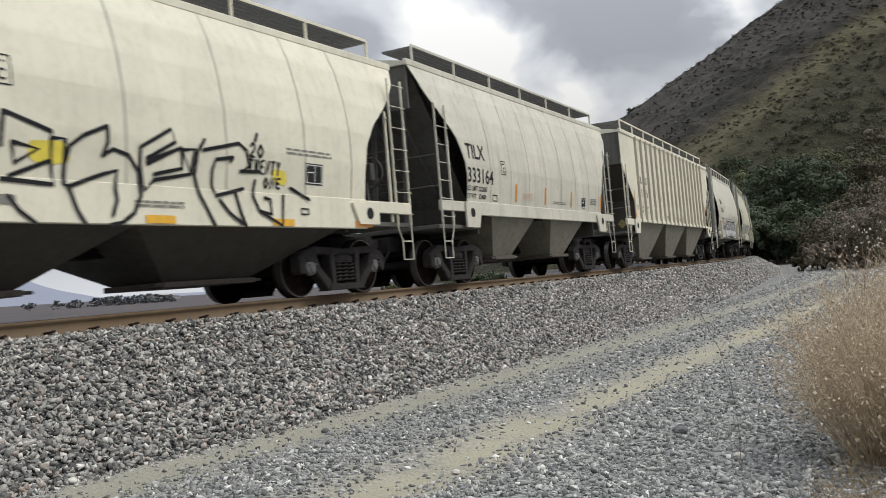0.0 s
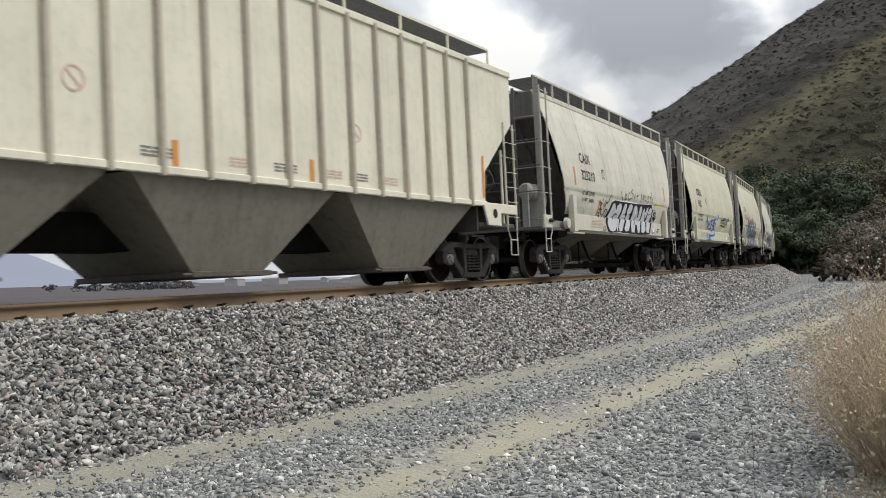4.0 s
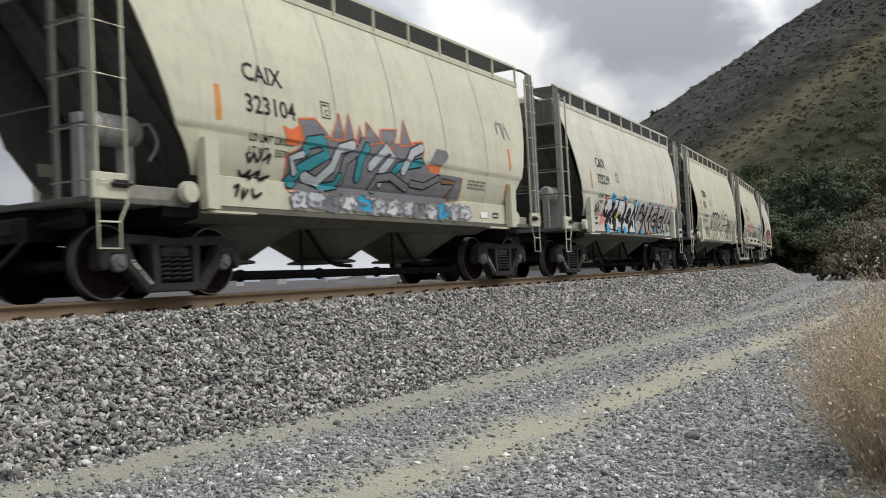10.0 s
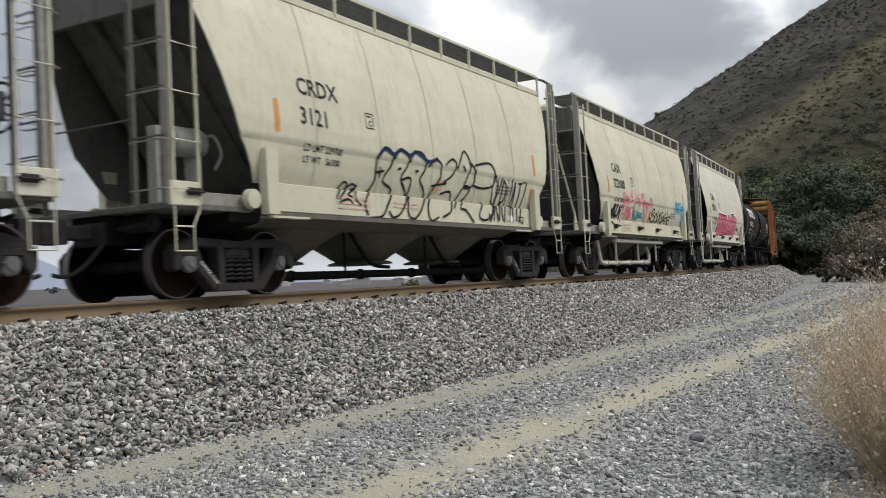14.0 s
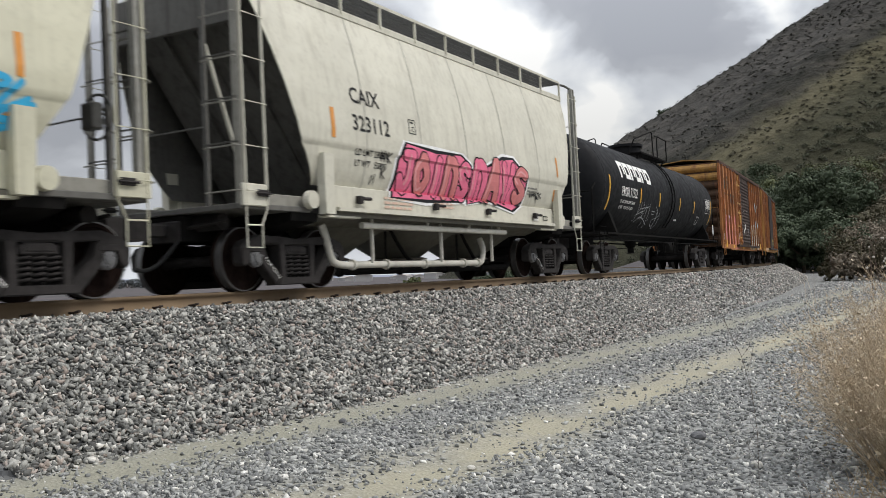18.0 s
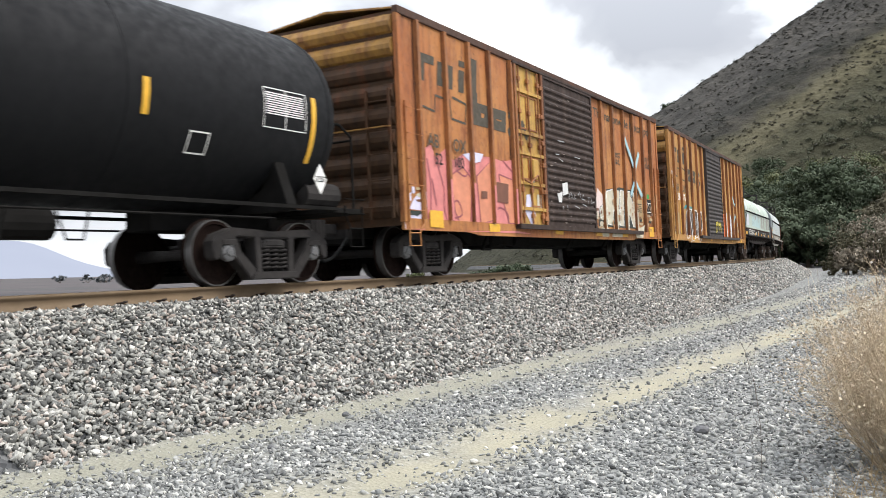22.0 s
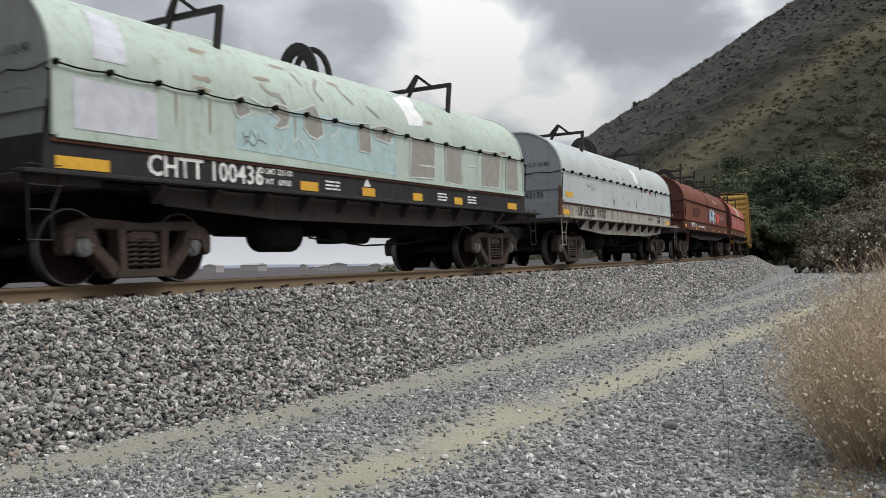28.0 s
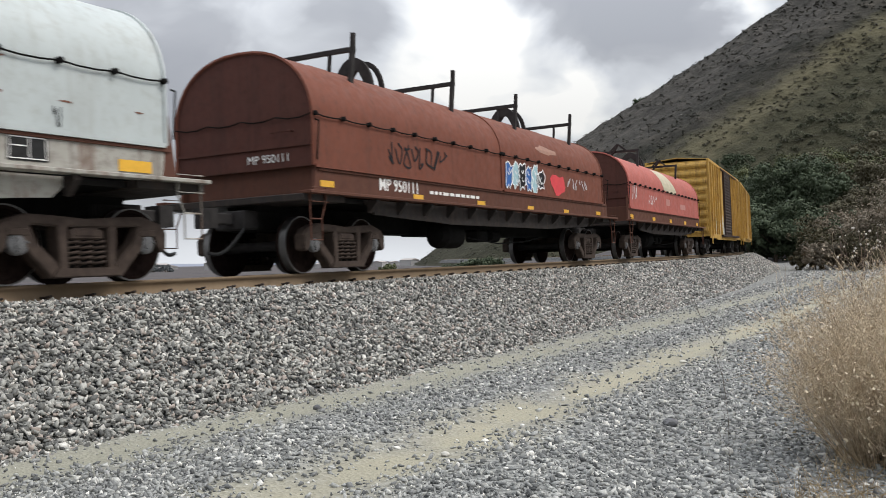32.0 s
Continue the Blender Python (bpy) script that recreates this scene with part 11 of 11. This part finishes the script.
for k in range(30):
    x = -7.1 + 0.37 * k
    if -1.7 < x < 1.6 or min(abs(x + 0.1 - p) for p in POSTX) < 0.2:
        continue
    h = r6.uniform(0.5, 1.35) * (1.0 if x < 0 else 0.8)
    lay("graffiti_drip", [[(x, 1.0), (x + 0.22, 1.0), (x + 0.24, 1.0 + h * 0.7), (x + 0.12, 1.0 + h), (x + 0.02, 1.0 + h * 0.8)]], (PALESILVER, PALEMINT, MISTP)[k % 3], carS, sS, 0.007)
carT, sT = boxcar(381.6, 4, YEL, YEL, YEL, "yellow box car at the rear of the view", False)

# ---------------------------------------------------------------- the place
build_ground()
build_ballast()
build_track()
build_hill()
bark = plain("bark", (0.10, 0.08, 0.06), 0.9)
TREE_LEAF = foliage("oak_leaves", (0.050, 0.068, 0.038), (0.076, 0.098, 0.054))
TREE_PALE = foliage("pale_olive_leaves", (0.072, 0.083, 0.033), (0.102, 0.112, 0.048))
DRY_LEAF = foliage("dry_brush_twigs", (0.165, 0.140, 0.106), (0.255, 0.213, 0.162))
BROWN_LEAF = foliage("olive_brown_brush", (0.070, 0.063, 0.038), (0.111, 0.099, 0.058))


def stand(az, dist):
    a = radians(az)
    x, y = EYE.x + dist * math.cos(a), EYE.y + dist * math.sin(a)
    return x, y, float(ground_z(x, y)) - 0.2


rt = np.random.RandomState(77)
TIERS = [(13, 4.0, 12.2, 100, 118, 5.0, 8.5), (13, 4.0, 12.4, 125, 150, 9.5, 15.5), (15, 1.5, 13.6, 165, 205, 14.0, 21.5)]
for n_tier, a0, a1, d0, d1, h0, h1 in TIERS:
    for i in range(n_tier):
        az = a0 + (a1 - a0) * (i + 0.2 + 0.6 * rt.rand()) / n_tier
        d = d0 + (d1 - d0) * rt.rand()
        x, y, z = stand(az, d)
        hgt = h0 + (h1 - h0) * rt.rand()
        tint = rt.rand()
        dry = az < 6.5 and tint < 0.55
        pale = not dry and tint < (0.5 if d0 > 160 else 0.2)
        build_tree(x, y, z, hgt, max(hgt * 1.1, 9.0), 100 + int(d * 10), 0.12 + d * 0.00035, BROWN_LEAF if dry else TREE_PALE if pale else TREE_LEAF, bark,
                   "brownish dry oak at the foot of the hill" if dry else "olive green scrub oak at the foot of the hill" if pale else "dense dark green oak at the foot of the hill", 13500, lobes=9, inside=0.38)
# scrub oaks that climb the lower slope
for i in range(30):
    x, y = 432 + 52 * rt.rand(), 18 + 92 * rt.rand()
    z = float(hill_z(np.array([x]), np.array([y]))[0]) - 0.6
    if z > 74 or z + BELT * y > 135:
        continue
    hgt = 7 + 7 * rt.rand()
    k = i % 4
    build_tree(x, y, z, hgt, hgt * 1.35, 700 + i, 0.34, BROWN_LEAF if k == 3 else TREE_PALE if k == 1 else TREE_LEAF, bark,
               "brownish scrub oak on the lower hillside" if k == 3 else "green scrub oak on the lower hillside", 3000, "scrub oaks on the lower slope", 8)
# brown brush on the bank in front of the trees
for i in range(40):
    az = -3 + 11.4 * (i + rt.rand()) / 40
    d = 58 + 34 * rt.rand()
    x, y, z = stand(az, d)
    hgt = (3.0 + 3.4 * rt.rand()) * (1.1 - max(0, az) / 13)
    b = build_tree(x, y, z, hgt, hgt * 1.5, 300 + i, 0.085, DRY_LEAF if i % 3 else BROWN_LEAF, bark, "grey-brown dry brush on the roadside bank", 4600, "dry brush on the bank", 8, 10, 0)
    b.name = "dry_brush"
# a lone oak on the shoulder of the hill
a = radians(17.3)
crest = np.linspace(560, 860, 151)
cx, cy = crest * math.cos(a), EYE.y + crest * math.sin(a)
top = int(np.argmax(hill_z(cx, cy) / crest))
x, y = float(cx[top]), float(cy[top])
build_tree(x, y, float(hill_z(np.array([x]), np.array([y]))[0]) - 12.6, 11.0, 18.0, 760, 0.45, TREE_LEAF, bark, "lone dark oak on the hill's shoulder", 2600, "scrub oaks on the lower slope", 8)
# trees and bushes across the valley, seen under the cars
for i, (az, d, hgt, w) in enumerate([(33.2, 150, 4.2, 6.0), (29.0, 170, 2.6, 8), (27.5, 160, 3.0, 8)]):
    x, y, z = stand(az, d)
    build_tree(x, y, z, hgt + 0.9, w, 500 + i, 0.22, TREE_PALE if i == 0 else TREE_LEAF, bark, "rounded tree beyond the track in the valley", 3200, "trees beyond the track", 9)
# Haze of the far valley is mixed into the leaf colour.
VALLEY = foliage("hazy_valley_leaves", (0.10, 0.11, 0.115), (0.14, 0.15, 0.155))
for i in range(30):
    az = 46.4 + 4.6 * (i + rt.rand()) / 26 if i < 26 else 51.5 + 3.0 * rt.rand()
    d = 760 + 120 * rt.rand()
    x, y, z = stand(az, d)
    build_tree(x, y, z - 3.2, 8.5 + 4.5 * rt.rand(), 9 + 6 * rt.rand(), 600 + i, 0.7, VALLEY, bark, "distant dark tree on the valley floor", 420, "distant valley trees", 4, 5)
# far pale buildings
wallm = plain("pale_far_wall", (0.36, 0.35, 0.34), 0.8)
for i in range(14):
    az = 28 + 26 * rt.rand()
    d = 900 + 600 * rt.rand()
    x, y, z = stand(az, d)
    root = new("far_building", None)
    root.matrix_basis = pose(x, y, z - 0.5, 0, 0, rt.rand() * 90)
    w, l, h = 8 + 10 * rt.rand(), 14 + 26 * rt.rand(), 4 + 4 * rt.rand()
    bm = BM()
    box(bm, (-l / 2, -w / 2, 0), (l / 2, w / 2, h))
    part("wall", bm, wallm, root)
    bm = BM()
    prism(bm, [(-w / 2 - 0.5, h), (w / 2 + 0.5, h), (0, h + 2)], -l / 2 - 0.5, l / 2 + 0.5, "YZ")
    part("roof", bm, plain("far_roof", (0.35, 0.32, 0.30), 0.8), root)
    tagged(root, "small pale building far off in the valley", "building", "far valley buildings")


def build_range():
    """Blue far mountains beyond the valley."""
    # haze is painted in: a pale blue glow stands for far air light
    n = Nodes("hazy_far_mountain")
    em = n.node("ShaderNodeEmission", Strength=1.0)
    n.link(n.mix(n.noise(0.002, 4), (0.19, 0.21, 0.265), (0.23, 0.25, 0.305)), em.inputs["Color"])
    n.link(em.outputs[0], n.nt.nodes["Material Output"].inputs["Surface"])
    az = np.radians(np.linspace(15, 100, 120))
    v, f = [], []
    for k, a in enumerate(az):
        el = 0.0005 + 0.0015 * (0.5 + 0.5 * math.sin(a * 9.0 + 0.6)) * (0.4 + 0.6 * math.sin(a * 23 + 1) ** 2) + 0.030 * min(1.6, max(0, (math.degrees(a) - 50.5) / 5.5)) * (1 + 0.12 * math.sin(a * 60))
        for d, h in ((3600, -40.0), (3950, 3950 * el * 0.8), (4200, 4200 * el)):
            v.append((d * math.cos(a), d * math.sin(a), h))
    for k in range(len(az) - 1):
        for j in (0, 1):
            i = k * 3 + j
            f.append((i, i + 1, i + 4, i + 3))
    ob = new("far_mountains", raw_mesh("far_mountains", v, f, n.mat, True))
    tagged(ob, "hazy blue mountain range beyond the valley", "mountains", kind="structure")


build_range()


def hair(r, roots, dirs, lengths, width, segs=4, droop=0.25, kink=0.10):
    """Thin three-sided stems."""
    n = len(roots)
    P = roots.copy()
    D = dirs / np.linalg.norm(dirs, axis=1)[:, None]
    V, F = [], []
    side = np.cross(D, r.normal(size=(n, 3)))
    side /= np.linalg.norm(side, axis=1)[:, None]
    up = np.cross(D, side)
    pts = []
    for k in range(segs + 1):
        w = width * (1 - 0.75 * k / segs)
        for a in (0, 2.1, 4.2):
            V.append(P + side * (np.cos(a) * w)[:, None] + up * (np.sin(a) * w)[:, None])
        pts.append((P.copy(), D.copy()))
        D = D + r.normal(size=(n, 3)) * kink - np.array([0, 0, droop / segs])
        D /= np.linalg.norm(D, axis=1)[:, None]
        P = P + D * (lengths / segs)[:, None]
    V = np.stack(V, 1).reshape(-1, 3)
    per = (segs + 1) * 3
    base = (np.arange(n) * per)[:, None]
    for k in range(segs):
        for j in range(3):
            a, b = k * 3 + j, k * 3 + (j + 1) % 3
            F.append(np.concatenate([base + a, base + b, base + b + 3, base + a + 3], 1))
    return V, np.concatenate(F), pts


def build_bush(x, y, spread, height, stems, seed, name, label):
    r = np.random.RandomState(seed)
    z = float(ground_z(x, y))
    root = new(name, None)
    root.matrix_basis = pose(x, y, z)
    tan = foliage("dry_tan_stems", (0.28, 0.205, 0.13), (0.82, 0.685, 0.49))
    # stems fan out from a tight base, the outer ones low and shorter
    rr = np.sqrt(r.rand(stems))
    an = r.rand(stems) * 6.283
    P = np.stack([rr * np.cos(an), rr * np.sin(an), np.zeros(stems)], -1) * spread * 0.30
    tilt = rr * spread * 1.0
    D = np.stack([tilt * np.cos(an) + r.normal(size=stems) * 0.14, tilt * np.sin(an) + r.normal(size=stems) * 0.14, np.full(stems, 1.0)], -1)
    L = height * (0.66 + 0.42 * r.rand(stems)) * (1 - 0.22 * rr ** 2)
    V, F, pts = hair(r, P, D, L, 0.0030 + 0.0026 * r.rand(stems) ** 3, 5, -0.12, 0.09)
    ob = new("stem_clump", raw_mesh("stem_clump", V, F, tan))
    ob.parent = root
    # twigs and dry flower heads
    TP, TD, TL = [], [], []
    for k in (2, 3, 4, 5):
        p, d = pts[k]
        for _ in range(5):
            TP.append(p + r.normal(size=p.shape) * 0.012)
            TD.append(d * 0.8 + r.normal(size=d.shape) * 0.55)
            TL.append(height * (0.08 + 0.15 * r.rand(len(p))))
    TP, TD, TL = np.concatenate(TP), np.concatenate(TD), np.concatenate(TL)
    V, F, pts2 = hair(r, TP, TD, TL, np.full(len(TP), 0.0016), 3, 0.05, 0.16)
    ob = new("twig_clump", raw_mesh("twig_clump", V, F, tan))
    ob.parent = root
    p = pts2[-1][0]
    n = len(p)
    a = r.normal(size=(n, 3)) * 0.006
    b = r.normal(size=(n, 3)) * 0.006
    V = np.stack([p - a, p + b, p + a, p - b + a * 0.5], 1).reshape(-1, 3)
    F = (np.arange(n) * 4)[:, None] + np.arange(4)[None]
    ob = new("seed_clump", raw_mesh("seed_clump", V, F, foliage("pale_seed_heads", (0.40, 0.315, 0.21), (0.70, 0.60, 0.45))))
    ob.parent = root
    return tagged(root, label, "bush", "dry bushes by the road")


BUSHES = [(7.0, -9.36, 0.80, 0.95, 230, "dry_bush"), (7.5, -9.56, 0.95, 1.36, 330, "dry_bush"), (9.4, -9.46, 0.85, 1.40, 240, "dry_bush"), (6.9, -9.72, 0.75, 0.8, 200, "dry_bush"), (11.6, -9.65, 1.1, 1.4, 220, "dry_bush"), (14.5, -9.9, 1.3, 1.35, 200, "dry_bush"), (19.0, -10.2, 1.8, 1.4, 200, "dry_bush")]
for i, (x, y, sp, h, n, nm) in enumerate(BUSHES):
    build_bush(x, y, sp, h, n, 900 + i, nm, "tall tan dry bush of fine bare stems")


def build_weed():
    """A lone thin dry stalk on the gravel."""
    x, y = 6.25, -8.51
    root = new("dry_weed", None)
    root.matrix_basis = pose(x, y, float(ground_z(x, y)))
    bm = BM()
    m = foliage("grey_dry_stalk", (0.12, 0.10, 0.085), (0.18, 0.155, 0.13))
    stem = [(0, 0, 0), (0.0, 0.0, 0.35), (0.01, 0.03, 0.62), (0.0, 0.09, 0.86), (-0.01, 0.155, 1.0), (-0.01, 0.215, 1.17)]
    rod(bm, stem, 0.0016, 5)
    r = random.Random(4)
    for k in range(10):
        z = 0.15 + 0.1 * k
        sy = float(np.interp(z, [p[2] for p in stem], [p[1] for p in stem]))
        a = r.uniform(0, 6.28)
        rod(bm, [(0, sy, z), (0.05 * math.cos(a), sy + 0.05 * math.sin(a), z + 0.07), (0.07 * math.cos(a), sy + 0.07 * math.sin(a), z + 0.15)], 0.0010, 4)
    part("stalk", bm, m, root)
    tagged(root, "lone thin grey dry weed stalk on gravel", "weed")


def build_flower_stalks():
    """Tall wiry stalks with small white heads at the end of the bushes."""
    r = random.Random(15)
    m = foliage("brown_wiry_stalk", (0.13, 0.09, 0.07), (0.24, 0.18, 0.14))
    w = foliage("white_dry_heads", (0.42, 0.38, 0.33), (0.68, 0.63, 0.57))
    for k in range(11):
        d = r.uniform(9.5, 14)
        a = radians(r.uniform(3.2, 6.6))
        x, y = d * math.cos(a), EYE.y + d * math.sin(a) * 0.96
        root = new("flower_stalk", None)
        root.matrix_basis = pose(x, y, float(ground_z(x, y)))
        h = 1.25 + d * r.uniform(0.012, 0.045)
        lean = r.uniform(-0.25, 0.25)
        bm, hd = BM(), BM()
        tops = []
        stem = [(0, lean * f * f, h * f) for f in (0, 0.3, 0.6, 0.85, 1.0)]
        rod(bm, stem, 0.0035, 4)
        for j in range(9):
            f = r.uniform(0.45, 1.0)
            b = Vector((0, lean * f * f, h * f))
            e = b + Vector((r.uniform(-0.12, 0.12), r.uniform(-0.16, 0.16), r.uniform(0.05, 0.16)))
            rod(bm, [b, e], 0.002, 3)
            tops.append(e)
        for e in tops + [Vector(stem[-1])]:
            bmesh.ops.create_icosphere(hd, subdivisions=1, radius=r.uniform(0.008, 0.016), matrix=Matrix.Translation(e))
        part("stalk", bm, m, root)
        tagged(part("seed_heads", hd, w, root), "small white dry seed heads", kind="stuff")
        tagged(root, "tall wiry brown stalk with white seed heads", "weed", "flower stalks by the bushes")


build_flower_stalks()
build_weed()


def build_grass():
    """Straw and dry grass round the bushes and along the verge."""
    r = np.random.RandomState(66)
    n = 7000
    x = 4.4 + 61 * r.rand(n) ** 1.8
    y = -8.75 - 0.05 * x - np.abs(r.normal(size=n)) * (0.5 + 0.05 * x)
    P = np.stack([x, y, ground_z(x, y)], -1)
    D = np.stack([r.normal(size=n) * 0.6, r.normal(size=n) * 0.6, np.full(n, 0.8)], -1)
    V, F, _ = hair(r, P, D, 0.12 + 0.28 * r.rand(n), np.full(n, 0.0025), 3, 0.9, 0.15)
    ob = new("dry_grass", raw_mesh("dry_grass", V, F, foliage("straw", (0.22, 0.15, 0.075), (0.46, 0.36, 0.21))))
    tagged(ob, "straw-coloured dry grass along the verge", "dry grass", kind="stuff")


build_grass()


def build_rocks():
    """Single larger stones that lie on the road."""
    grey = plain("dark_road_rock", (0.13, 0.13, 0.135), 0.9, 0, 0.3, 25, 0.3)
    pale = plain("pale_road_rock", (0.50, 0.48, 0.43), 0.9, 0, 0.15, 25, 0.3)
    spots = [(6.0, -6.47, 0.08, pale), (7.79, -7.67, 0.13, grey), (7.06, -5.04, 0.09, grey), (7.4, -4.17, 0.09, grey), (6.6, -6.9, 0.06, pale), (8.9, -7.3, 0.07, pale), (9.6, -4.7, 0.07, grey), (10.4, -3.75, 0.08, pale), (12.8, -6.4, 0.10, pale), (5.6, -4.8, 0.07, grey), (6.9, -8.35, 0.09, pale), (13.5, -3.6, 0.09, grey)]
    r = np.random.RandomState(5)
    for x, y, s, m in spots:
        bm = BM()
        bmesh.ops.create_icosphere(bm, subdivisions=2, radius=1)
        k = r.uniform(0.7, 1.2, 3)
        for v in bm.verts:
            d = 1 + 0.22 * noise.noise(v.co * 1.7 + Vector((x, y, 0)) * 3)
            v.co = Vector((v.co.x * k[0], v.co.y * k[1], v.co.z * 0.62 * k[2])) * d * s / 2
        me = mesh_of("rock", bm, m)
        ob = new("rock", me)
        ob.matrix_basis = pose(x, y, float(ground_z(x, y)) + s * 0.2, 0, 0, r.rand() * 360)
        tagged(ob, "single loose stone on the gravel road", "rock", "loose stones on the road")


build_rocks()
build_stones()


# ---------------------------------------------------------------- movement
def motions():
    for root, s, half in CARS:
        walk(root, [(t, car_frame(s - TRAVEL[t], half)) for t in range(33)])
    steps = [k / 10 for k in range(321)]
    run = [float(np.interp(t, range(33), TRAVEL)) for t in steps]
    turns = [Matrix.Rotation(-d / AXLE_R, 4, "Y") for d in run]
    for w, x in AXLES:
        m = Matrix.Translation((x, 0, AXLE_R))
        walk(w, [(t, m @ r) for t, r in zip(steps, turns)])


motions()
